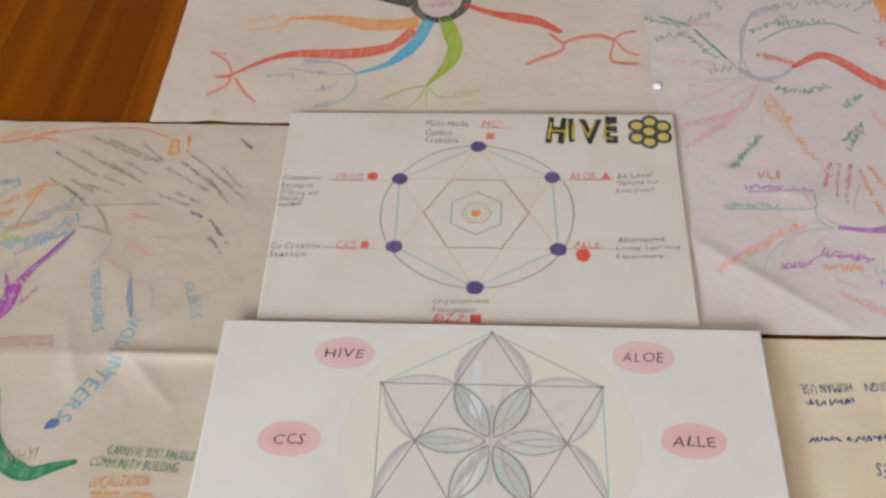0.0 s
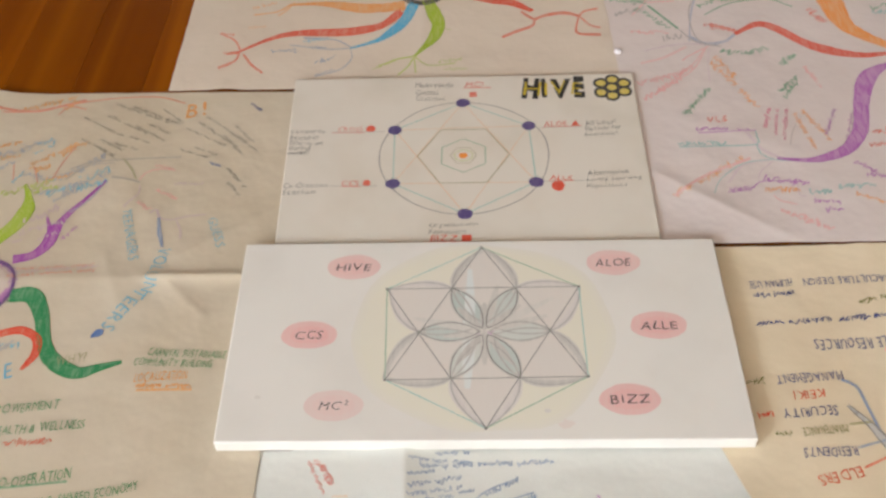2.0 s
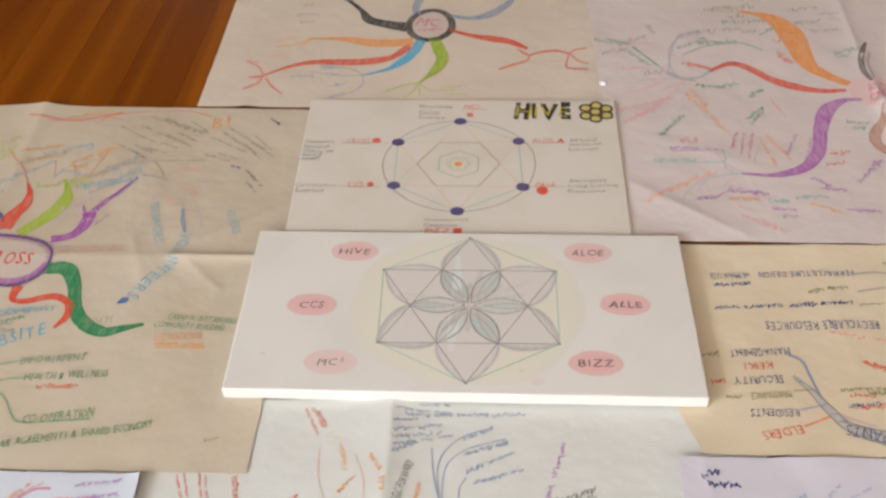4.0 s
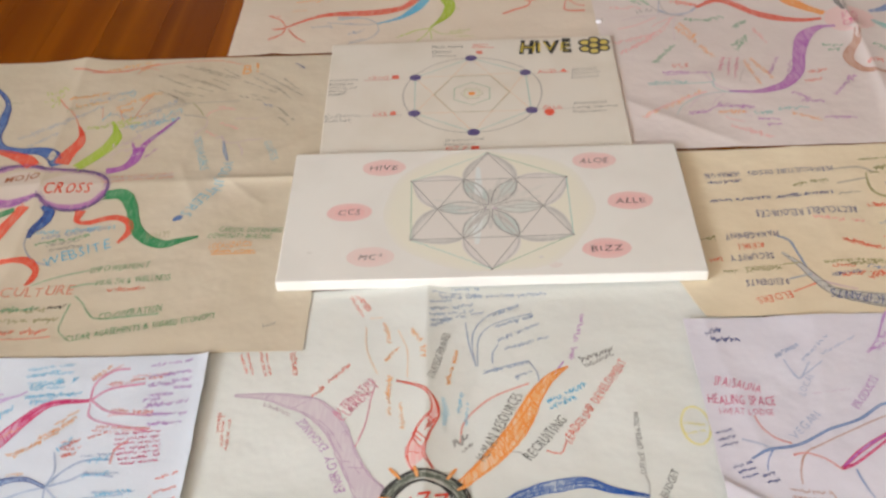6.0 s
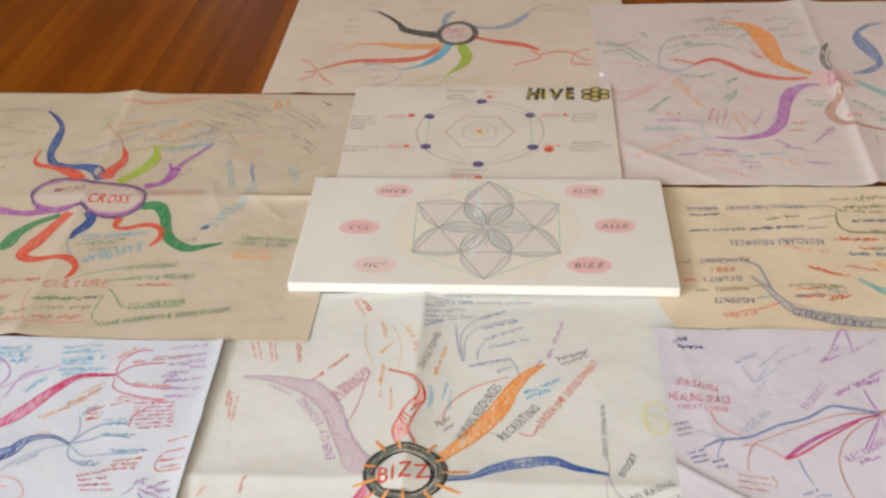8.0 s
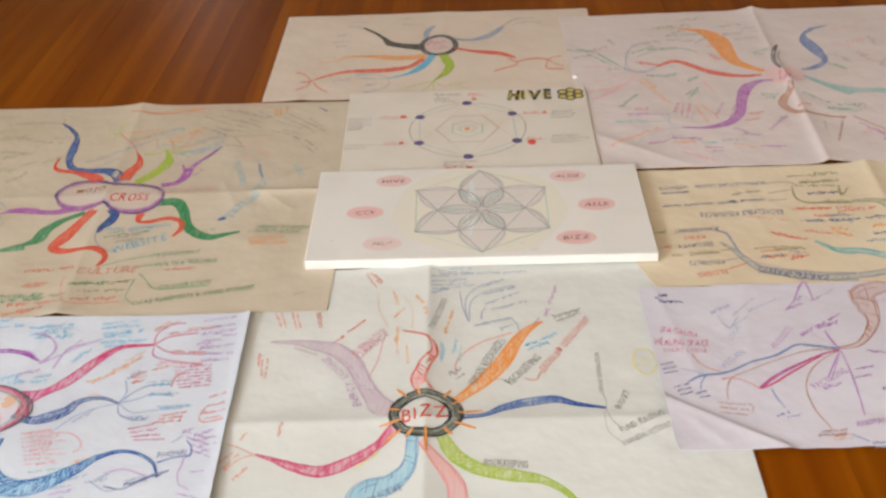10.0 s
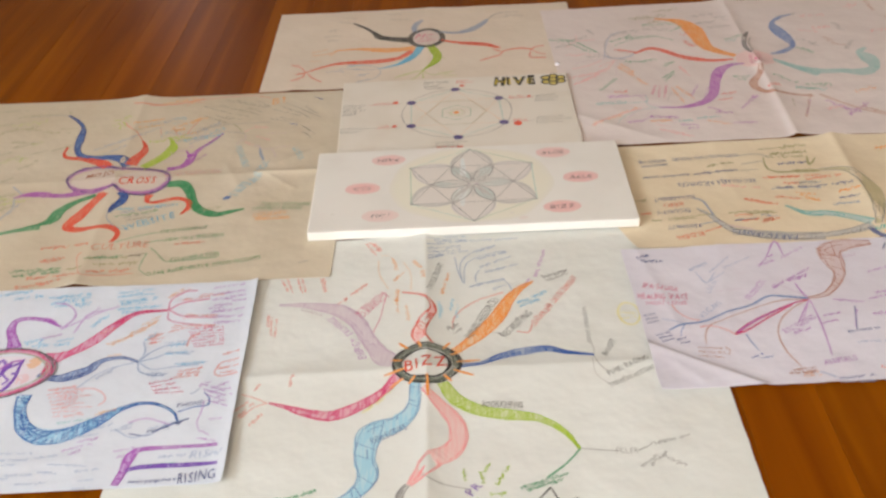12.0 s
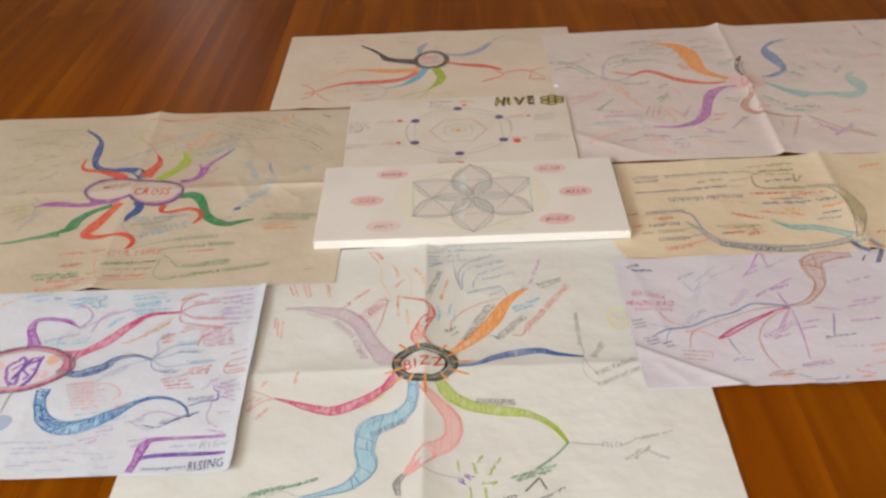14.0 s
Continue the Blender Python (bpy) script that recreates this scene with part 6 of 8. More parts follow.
writing(lodge, (0.547, -0.589), (0.576, -0.584), 0.0080, "purple", 0.5)
writing(lodge, (0.537, -0.609), (0.566, -0.603), 0.0077, "purple", 0.5)
writing(lodge, (0.633, -0.550), (0.684, -0.537), 0.0082, "purple", 0.5)
branch(lodge, "line", [(0.604, -0.567, 0.0019), (0.596, -0.597, 0.0019), (0.588, -0.627, 0.0018)], "navy", 0.6)
writing(lodge, (0.573, -0.631), (0.623, -0.624), 0.0092, "navy", 0.6)
writing(lodge, (0.580, -0.656), (0.626, -0.654), 0.0076, "slate", 0.4)
lettering(lodge, "ANIMALS", (0.514, -0.701), (0.566, -0.692), 0.0128, "purple", 0.55)
writing(lodge, (0.492, -0.629), (0.520, -0.619), 0.0102, "purple", 0.5)
branch(lodge, "line", [(0.538, -0.547, 0.0019), (0.52, -0.585, 0.0019), (0.505, -0.615, 0.0019)], "purple", 0.4)
writing(lodge, (0.526, -0.738), (0.579, -0.731), 0.0096, "navy", 0.55)
writing(lodge, (0.524, -0.745), (0.575, -0.745), 0.0069, "slate", 0.5)
branch(lodge, "line", [(0.503, -0.72, 0.0029), (0.523, -0.734, 0.0028)], "slate", 0.5)
writing(lodge, (0.458, -0.722), (0.497, -0.719), 0.0083, "brown", 0.6)
writing(lodge, (0.477, -0.729), (0.503, -0.728), 0.0069, "orange", 0.5)
writing(lodge, (0.657, -0.475), (0.701, -0.460), 0.0086, "purple", 0.5)
writing(lodge, (0.647, -0.535), (0.698, -0.526), 0.0085, "purple", 0.5)
writing(lodge, (0.625, -0.590), (0.677, -0.585), 0.0081, "purple", 0.5)
writing(lodge, (0.635, -0.655), (0.661, -0.653), 0.0075, "red", 0.5)
writing(lodge, (0.635, -0.669), (0.656, -0.667), 0.0074, "red", 0.5)
writing(lodge, (0.594, -0.714), (0.620, -0.725), 0.0073, "red", 0.5)
writing(lodge, (0.596, -0.732), (0.618, -0.730), 0.0070, "red", 0.5)
writing(lodge, (0.609, -0.708), (0.646, -0.696), 0.0068, "red", 0.5)
writing(lodge, (0.521, -0.494), (0.554, -0.478), 0.0099, "purple", 0.5)
writing(lodge, (0.491, -0.509), (0.504, -0.501), 0.0094, "purple", 0.5)
writing(lodge, (0.610, -0.437), (0.654, -0.421), 0.0180, "lilac", 0.35)
writing(lodge, (0.483, -0.447), (0.512, -0.431), 0.0101, "purple", 0.45)

# Yellowed mind map, lying upside down
painted_branch(residents, "slate_branch", [(0.42, -0.249, 0.0033), (0.438, -0.274, 0.0086), (0.452, -0.302, 0.0126), (0.471, -0.33, 0.0153), (0.502, -0.343, 0.0219), (0.541, -0.351, 0.0262), (0.582, -0.356, 0.024), (0.621, -0.358, 0.0239)], "slate", 0.36, "grey", 1)
branch(residents, "line", [(0.421, -0.213, 0.0032), (0.436, -0.222, 0.0042), (0.442, -0.252, 0.0035), (0.448, -0.288, 0.0035)], "slate", 0.7)
branch(residents, "line", [(0.445, -0.281, 0.0042), (0.462, -0.309, 0.0043), (0.504, -0.329, 0.0028)], "lilac", 0.6)
lettering(residents, "PARTICIPANTS", (0.574, -0.361), (0.466, -0.334), 0.0183, "navy", 0.75)
lettering(residents, "RECYCLABLE RESOURCES", (0.551, -0.156), (0.402, -0.162), 0.0165, "navy", 0.8)
lettering(residents, "MANAGEMENT", (0.425, -0.206), (0.347, -0.212), 0.0141, "navy", 0.85)
lettering(residents, "KEIKI", (0.399, -0.232), (0.362, -0.235), 0.0123, "red", 0.75)
lettering(residents, "SECURITY", (0.408, -0.255), (0.345, -0.260), 0.0136, "navy", 0.8)
lettering(residents, "MAINTENANCE", (0.413, -0.279), (0.362, -0.284), 0.0117, "olive", 0.8)
writing(residents, (0.350, -0.286), (0.331, -0.286), 0.0089, "olive", 0.75)
lettering(residents, "RESIDENTS", (0.416, -0.309), (0.357, -0.310), 0.0128, "navy", 0.8)
lettering(residents, "ELDERS", (0.415, -0.335), (0.366, -0.346), 0.0136, "red", 0.75)
writing(residents, (0.335, -0.213), (0.312, -0.214), 0.0109, "olive", 0.8)
writing(residents, (0.334, -0.260), (0.316, -0.262), 0.0104, "red", 0.9)
branch(residents, "line", [(0.416, -0.274, 0.0029), (0.443, -0.271, 0.0029)], "olive", 0.6)
branch(residents, "line", [(0.417, -0.305, 0.0028), (0.451, -0.295, 0.0028)], "slate", 0.6)
branch(residents, "line", [(0.418, -0.33, 0.0027), (0.452, -0.314, 0.0027)], "red", 0.6)
lettering(residents, "PERMACULTURE DESIGN", (0.542, -0.056), (0.411, -0.061), 0.0127, "navy", 0.8)
lettering(residents, "HUMAN USE", (0.397, -0.061), (0.343, -0.066), 0.0126, "navy", 0.8)
writing(residents, (0.396, -0.079), (0.346, -0.083), 0.0107, "navy", 0.8)
writing(residents, (0.527, -0.085), (0.473, -0.094), 0.0105, "olive", 0.65)
writing(residents, (0.487, -0.094), (0.472, -0.097), 0.0085, "olive", 0.6)
writing(residents, (0.478, -0.119), (0.341, -0.128), 0.0119, "navy", 0.85)
writing(residents, (0.526, -0.115), (0.483, -0.119), 0.0103, "navy", 0.8)
writing(residents, (0.568, -0.115), (0.534, -0.119), 0.0085, "grey", 0.7)
branch(residents, "line", [(0.542, -0.058, 0.0036), (0.581, -0.054, 0.0037), (0.602, -0.068, 0.0037)], "grey", 0.55)
branch(residents, "line", [(0.539, -0.093, 0.0034), (0.584, -0.082, 0.0036)], "grey", 0.5)
writing(residents, (0.620, -0.032), (0.585, -0.036), 0.0093, "olive", 0.7)
writing(residents, (0.684, -0.026), (0.624, -0.032), 0.0186, "olive", 0.6)
writing(residents, (0.677, -0.053), (0.604, -0.057), 0.0147, "olive", 0.7)
writing(residents, (0.667, -0.070), (0.592, -0.068), 0.0091, "olive", 0.65)
writing(residents, (0.671, -0.093), (0.610, -0.096), 0.0123, "navy", 0.8)
branch(residents, "line", [(0.589, -0.068, 0.0021), (0.585, -0.106, 0.0042), (0.598, -0.126, 0.0053), (0.638, -0.129, 0.0052), (0.682, -0.132, 0.0069)], "olive", 0.75)
branch(residents, "line", [(0.674, -0.07, 0.0035), (0.67, -0.105, 0.0053), (0.689, -0.079, 0.0023)], "olive", 0.7)
writing(residents, (0.570, -0.148), (0.638, -0.149), 0.0118, "red", 0.6)
writing(residents, (0.648, -0.147), (0.677, -0.148), 0.0119, "red", 0.6)
writing(residents, (0.601, -0.172), (0.632, -0.173), 0.0116, "red", 0.6)
writing(residents, (0.636, -0.174), (0.670, -0.174), 0.0115, "slate", 0.6)
writing(residents, (0.574, -0.188), (0.665, -0.193), 0.0114, "slate", 0.6)
writing(residents, (0.483, -0.171), (0.552, -0.185), 0.0116, "pink", 0.6)
writing(residents, (0.513, -0.223), (0.538, -0.232), 0.0110, "red", 0.6)
writing(residents, (0.541, -0.238), (0.570, -0.245), 0.0109, "red", 0.6)
writing(residents, (0.572, -0.219), (0.618, -0.230), 0.0111, "red", 0.6)
writing(residents, (0.615, -0.206), (0.647, -0.218), 0.0113, "orange", 0.6)
writing(residents, (0.473, -0.272), (0.530, -0.268), 0.0105, "olive", 0.6)
writing(residents, (0.535, -0.268), (0.556, -0.270), 0.0107, "olive", 0.6)
writing(residents, (0.484, -0.280), (0.515, -0.280), 0.0103, "red", 0.6)
writing(residents, (0.477, -0.298), (0.521, -0.292), 0.0101, "navy", 0.6)
writing(residents, (0.531, -0.282), (0.556, -0.287), 0.0104, "slate", 0.6)
writing(residents, (0.527, -0.305), (0.563, -0.293), 0.0098, "red", 0.6)
writing(residents, (0.632, -0.226), (0.650, -0.240), 0.0110, "orange", 0.6)
painted_branch(residents, "teal_branch", [(0.582, -0.252, 0.0036), (0.596, -0.266, 0.0071), (0.613, -0.281, 0.0142), (0.64, -0.286, 0.0188)], "sky", 0.36, "teal", 1)
painted_branch(residents, "teal_branch", [(0.591, -0.262, 0.0067), (0.613, -0.279, 0.0101), (0.654, -0.286, 0.0168), (0.69, -0.305, 0.0165), (0.715, -0.327, 0.0194)], "sky", 0.36, "teal", 1)
painted_branch(residents, "slate_branch", [(0.474, -0.331, 0.0158), (0.521, -0.354, 0.0156), (0.592, -0.358, 0.0155), (0.656, -0.351, 0.0155), (0.712, -0.337, 0.0218)], "slate", 0.36, "grey", 1)
writing(residents, (0.576, -0.147), (0.638, -0.149), 0.0143, "red", 0.6)
writing(residents, (0.633, -0.123), (0.677, -0.129), 0.0146, "olive", 0.6)
writing(residents, (0.646, -0.159), (0.715, -0.155), 0.0141, "red", 0.6)
writing(residents, (0.583, -0.189), (0.727, -0.186), 0.0138, "navy", 0.6)
writing(residents, (0.620, -0.173), (0.665, -0.172), 0.0139, "grey", 0.6)
writing(residents, (0.692, -0.213), (0.732, -0.207), 0.0135, "orange", 0.6)
writing(residents, (0.685, -0.236), (0.723, -0.235), 0.0133, "navy", 0.6)
writing(residents, (0.668, -0.257), (0.716, -0.256), 0.0131, "slate", 0.6)
writing(residents, (0.620, -0.214), (0.645, -0.242), 0.0131, "orange", 0.6)
writing(residents, (0.514, -0.224), (0.558, -0.243), 0.0132, "red", 0.6)
writing(residents, (0.507, -0.276), (0.561, -0.273), 0.0127, "olive", 0.6)
writing(residents, (0.491, -0.299), (0.551, -0.295), 0.0124, "red", 0.6)
writing(residents, (0.816, -0.051), (0.865, -0.042), 0.0155, "orange", 0.6)
writing(residents, (0.761, -0.314), (0.781, -0.311), 0.0125, "red", 0.6)
painted_branch(residents, "olive_branch", [(0.683, -0.127, 0.0077), (0.721, -0.134, 0.0133), (0.744, -0.167, 0.0238), (0.753, -0.224, 0.0331), (0.74, -0.287, 0.0205), (0.722, -0.337, 0.0108)], "olive", 0.4, "grey", 1)
branch(residents, "node_stroke", [(0.702, -0.336, 0.0095), (0.712, -0.366, 0.0096), (0.726, -0.386, 0.0078)], "navy", 0.7)
branch(residents, "node_stroke", [(0.734, -0.348, 0.0162), (0.752, -0.369, 0.016)], "slate", 0.6)
writing(residents, (0.724, -0.363), (0.760, -0.369), 0.0163, "orange", 0.7)
writing(residents, (0.712, -0.350), (0.729, -0.348), 0.0160, "teal", 0.7)
branch(residents, "node_stroke", [(0.749, -0.378, 0.0078), (0.717, -0.442, 0.0093)], "navy", 0.7)
branch(residents, "node_stroke", [(0.713, -0.395, 0.0032), (0.691, -0.431, 0.0032)], "navy", 0.7)

# Pinkish mind map with a raised middle fold
painted_branch(wheel, "orange_branch", [(0.651, 0.426, 0.0172), (0.621, 0.454, 0.0217), (0.595, 0.488, 0.0314), (0.589, 0.547, 0.0423), (0.583, 0.609, 0.048), (0.562, 0.654, 0.034), (0.533, 0.674, 0.0154), (0.502, 0.685, 0.0078)], "orange", 0.72, "orange", 3)
painted_branch(wheel, "red_branch", [(0.641, 0.407, 0.0086), (0.6, 0.405, 0.013), (0.549, 0.421, 0.0216), (0.517, 0.444, 0.0172), (0.485, 0.479, 0.0177), (0.456, 0.491, 0.0136), (0.416, 0.465, 0.0064)], "red", 0.72, "red", 3)
painted_branch(wheel, "purple_branch", [(0.659, 0.377, 0.0063), (0.629, 0.375, 0.0121), (0.595, 0.346, 0.027), (0.572, 0.288, 0.0226), (0.555, 0.227, 0.022), (0.526, 0.185, 0.0191), (0.489, 0.165, 0.0139), (0.462, 0.16, 0.0071), (0.424, 0.165, 0.0036)], "purple", 0.57, "purple", 3)
painted_branch(wheel, "blue_branch", [(0.734, 0.424, 0.0086), (0.766, 0.435, 0.0162), (0.799, 0.471, 0.0133), (0.797, 0.52, 0.0292), (0.788, 0.574, 0.0328), (0.789, 0.62, 0.0118), (0.813, 0.652, 0.0114), (0.85, 0.673, 0.0049)], "blue", 0.47, "blue", 3)
painted_branch(wheel, "brown_branch", [(0.69, 0.35, 0.0088), (0.679, 0.312, 0.0149), (0.658, 0.28, 0.0187), (0.652, 0.251, 0.0171), (0.664, 0.222, 0.0146), (0.688, 0.205, 0.0093), (0.729, 0.194, 0.0074), (0.765, 0.189, 0.0056)], "brown", 0.57, "brown", 3)
painted_branch(wheel, "black_branch", [(0.689, 0.431, 0.0051), (0.684, 0.464, 0.009), (0.688, 0.501, 0.0095), (0.701, 0.539, 0.0094), (0.714, 0.566, 0.0043)], "black", 0.67, "black", 3)
branch(wheel, "line", [(0.711, 0.53, 0.0038), (0.697, 0.487, 0.004), (0.696, 0.442, 0.0054)], "grey", 0.5)
patch(wheel, "hub_fill", oval(0.690, 0.396, 0.0450, 0.0509, 28, 0.08), "pink", 0.22)
lettering(wheel, "ALO", (0.677, 0.409), (0.707, 0.408), 0.0277, "crimson", 0.5)
lettering(wheel, "OE", (0.674, 0.382), (0.700, 0.377), 0.0246, "crimson", 0.5)
painted_branch(wheel, "green_branch", [(0.729, 0.389, 0.0082), (0.757, 0.35, 0.0122), (0.809, 0.298, 0.0239)], "teal", 0.42, "teal", 3)
painted_branch(wheel, "green_branch", [(0.732, 0.381, 0.0108), (0.769, 0.343, 0.0214), (0.816, 0.318, 0.0239), (0.868, 0.313, 0.0212), (0.911, 0.302, 0.0365), (0.945, 0.325, 0.0225), (0.949, 0.377, 0.0402), (0.94, 0.413, 0.0168), (0.961, 0.436, 0.0092)], "teal", 0.37, "teal", 3)

# Words on that map
writing(wheel, (0.218, 0.579), (0.268, 0.559), 0.0215, "green", 0.48)
writing(wheel, (0.268, 0.547), (0.314, 0.487), 0.0192, "green", 0.48)
writing(wheel, (0.275, 0.559), (0.316, 0.589), 0.0205, "grey", 0.48)
writing(wheel, (0.228, 0.530), (0.280, 0.547), 0.0208, "grey", 0.48)
writing(wheel, (0.262, 0.559), (0.289, 0.577), 0.0206, "grey", 0.48)
writing(wheel, (0.323, 0.630), (0.333, 0.598), 0.0174, "grey", 0.48)
writing(wheel, (0.251, 0.479), (0.312, 0.473), 0.0203, "pink", 0.48)
writing(wheel, (0.370, 0.492), (0.423, 0.474), 0.0203, "red", 0.48)
writing(wheel, (0.369, 0.545), (0.424, 0.581), 0.0205, "green", 0.48)
writing(wheel, (0.409, 0.563), (0.480, 0.574), 0.0215, "green", 0.48)
writing(wheel, (0.373, 0.588), (0.440, 0.612), 0.0216, "grey", 0.48)
writing(wheel, (0.401, 0.606), (0.492, 0.617), 0.0221, "grey", 0.48)
writing(wheel, (0.387, 0.421), (0.434, 0.412), 0.0193, "green", 0.48)
writing(wheel, (0.428, 0.412), (0.460, 0.428), 0.0187, "green", 0.48)
writing(wheel, (0.366, 0.394), (0.417, 0.282), 0.0158, "orange", 0.48)
writing(wheel, (0.373, 0.407), (0.397, 0.353), 0.0161, "orange", 0.48)
writing(wheel, (0.307, 0.265), (0.353, 0.328), 0.0148, "green", 0.48)
writing(wheel, (0.252, 0.303), (0.314, 0.354), 0.0170, "pink", 0.48)
writing(wheel, (0.248, 0.342), (0.316, 0.367), 0.0182, "pink", 0.48)
writing(wheel, (0.277, 0.323), (0.335, 0.381), 0.0167, "pink", 0.48)
writing(wheel, (0.456, 0.314), (0.491, 0.352), 0.0156, "green", 0.48)
writing(wheel, (0.462, 0.301), (0.486, 0.339), 0.0136, "green", 0.48)
writing(wheel, (0.474, 0.384), (0.500, 0.411), 0.0167, "green", 0.48)
writing(wheel, (0.507, 0.379), (0.521, 0.326), 0.0151, "pink", 0.48)
writing(wheel, (0.419, 0.233), (0.434, 0.277), 0.0095, "crimson", 0.48)
writing(wheel, (0.431, 0.216), (0.445, 0.276), 0.0080, "crimson", 0.48)
writing(wheel, (0.441, 0.204), (0.459, 0.276), 0.0081, "crimson", 0.48)
writing(wheel, (0.468, 0.264), (0.482, 0.185), 0.0123, "orange", 0.48)
writing(wheel, (0.481, 0.271), (0.507, 0.204), 0.0146, "orange", 0.48)
writing(wheel, (0.503, 0.216), (0.530, 0.276), 0.0101, "purple", 0.48)
writing(wheel, (0.527, 0.192), (0.551, 0.263), 0.0083, "purple", 0.48)
writing(wheel, (0.321, 0.231), (0.394, 0.228), 0.0169, "purple", 0.48)
writing(wheel, (0.290, 0.200), (0.357, 0.200), 0.0165, "teal", 0.48)
writing(wheel, (0.340, 0.253), (0.368, 0.250), 0.0171, "red", 0.48)
writing(wheel, (0.270, 0.092), (0.376, 0.170), 0.0146, "orange", 0.48)
writing(wheel, (0.346, 0.101), (0.379, 0.105), 0.0151, "purple", 0.48)
writing(wheel, (0.397, 0.125), (0.455, 0.114), 0.0156, "purple", 0.48)
writing(wheel, (0.394, 0.103), (0.442, 0.101), 0.0153, "orange", 0.48)
writing(wheel, (0.452, 0.097), (0.484, 0.099), 0.0152, "teal", 0.48)
writing(wheel, (0.496, 0.107), (0.544, 0.107), 0.0153, "teal", 0.48)
writing(wheel, (0.455, 0.080), (0.491, 0.075), 0.0151, "purple", 0.48)
writing(wheel, (0.468, 0.063), (0.489, 0.063), 0.0148, "purple", 0.48)
writing(wheel, (0.515, 0.092), (0.558, 0.071), 0.0151, "orange", 0.48)
writing(wheel, (0.565, 0.080), (0.616, 0.075), 0.0151, "purple", 0.48)
writing(wheel, (0.405, 0.061), (0.454, 0.040), 0.0146, "pink", 0.48)
writing(wheel, (0.424, 0.050), (0.467, 0.026), 0.0144, "pink", 0.48)
writing(wheel, (0.532, 0.158), (0.554, 0.136), 0.0155, "purple", 0.48)
writing(wheel, (0.538, 0.131), (0.574, 0.125), 0.0157, "purple", 0.48)
writing(wheel, (0.560, 0.192), (0.588, 0.197), 0.0164, "red", 0.48)
writing(wheel, (0.571, 0.222), (0.605, 0.227), 0.0167, "red", 0.48)
writing(wheel, (0.617, 0.313), (0.655, 0.305), 0.0181, "green", 0.48)
writing(wheel, (0.624, 0.292), (0.647, 0.295), 0.0177, "green", 0.48)
writing(wheel, (0.648, 0.531), (0.693, 0.539), 0.0209, "green", 0.48)
writing(wheel, (0.649, 0.517), (0.677, 0.522), 0.0208, "teal", 0.48)
writing(wheel, (0.549, 0.533), (0.559, 0.495), 0.0167, "red", 0.48)
writing(wheel, (0.549, 0.572), (0.574, 0.584), 0.0211, "red", 0.48)
writing(wheel, (0.558, 0.512), (0.568, 0.495), 0.0188, "red", 0.48)
writing(wheel, (0.527, 0.594), (0.558, 0.625), 0.0197, "green", 0.48)
writing(wheel, (0.464, 0.643), (0.549, 0.648), 0.0227, "green", 0.48)
writing(wheel, (0.437, 0.693), (0.491, 0.702), 0.0234, "olive", 0.48)
writing(wheel, (0.479, 0.659), (0.513, 0.668), 0.0227, "olive", 0.48)
writing(wheel, (0.594, 0.689), (0.655, 0.698), 0.0234, "grey", 0.48)
writing(wheel, (0.599, 0.640), (0.685, 0.654), 0.0227, "grey", 0.48)
writing(wheel, (0.619, 0.608), (0.683, 0.613), 0.0221, "grey", 0.48)
writing(wheel, (0.650, 0.671), (0.690, 0.677), 0.0230, "grey", 0.48)
writing(wheel, (0.599, 0.147), (0.649, 0.203), 0.0131, "purple", 0.48)
writing(wheel, (0.630, 0.192), (0.644, 0.203), 0.0144, "purple", 0.48)
writing(wheel, (0.679, 0.238), (0.707, 0.241), 0.0170, "red", 0.48)
writing(wheel, (0.738, 0.231), (0.785, 0.221), 0.0171, "green", 0.48)
writing(wheel, (0.705, 0.299), (0.750, 0.255), 0.0174, "green", 0.48)
writing(wheel, (0.708, 0.135), (0.714, 0.169), 0.0086, "olive", 0.48)
writing(wheel, (0.726, 0.103), (0.752, 0.169), 0.0073, "purple", 0.48)
writing(wheel, (0.807, 0.457), (0.834, 0.423), 0.0194, "green", 0.48)
writing(wheel, (0.839, 0.485), (0.854, 0.462), 0.0198, "grey", 0.48)
writing(wheel, (0.491, 0.605), (0.523, 0.610), 0.0220, "grey", 0.48)
writing(wheel, (0.299, 0.459), (0.330, 0.464), 0.0199, "grey", 0.48)
branch(wheel, "line", [(0.341, 0.449, 0.0026), (0.354, 0.522, 0.0029), (0.373, 0.582, 0.0048), (0.401, 0.606, 0.0059)], "slate", 0.35)
branch(wheel, "line", [(0.342, 0.464, 0.0055), (0.365, 0.441, 0.0084), (0.396, 0.446, 0.0055), (0.416, 0.465, 0.0051)], "slate", 0.4)
branch(wheel, "line", [(0.334, 0.435, 0.0053), (0.295, 0.408, 0.0053), (0.258, 0.395, 0.0053)], "pink", 0.3)
branch(wheel, "line", [(0.388, 0.228, 0.0041), (0.405, 0.186, 0.0043), (0.43, 0.165, 0.0045)], "lilac", 0.35)
branch(wheel, "line", [(0.419, 0.165, 0.0045), (0.374, 0.154, 0.0043), (0.348, 0.118, 0.0035)], "lilac", 0.3)
branch(wheel, "line", [(0.27, 0.092, 0.0039), (0.317, 0.132, 0.0042), (0.386, 0.167, 0.0044)], "pink", 0.4)
writing(wheel, (0.822, 0.510), (0.855, 0.477), 0.0263, "grey", 0.48)
writing(wheel, (0.810, 0.660), (0.866, 0.674), 0.0291, "grey", 0.48)
writing(wheel, (0.868, 0.653), (0.929, 0.659), 0.0293, "pink", 0.48)
writing(wheel, (0.935, 0.604), (0.941, 0.552), 0.0234, "grey", 0.48)
writing(wheel, (0.994, 0.702), (1.037, 0.719), 0.0299, "pink", 0.48)
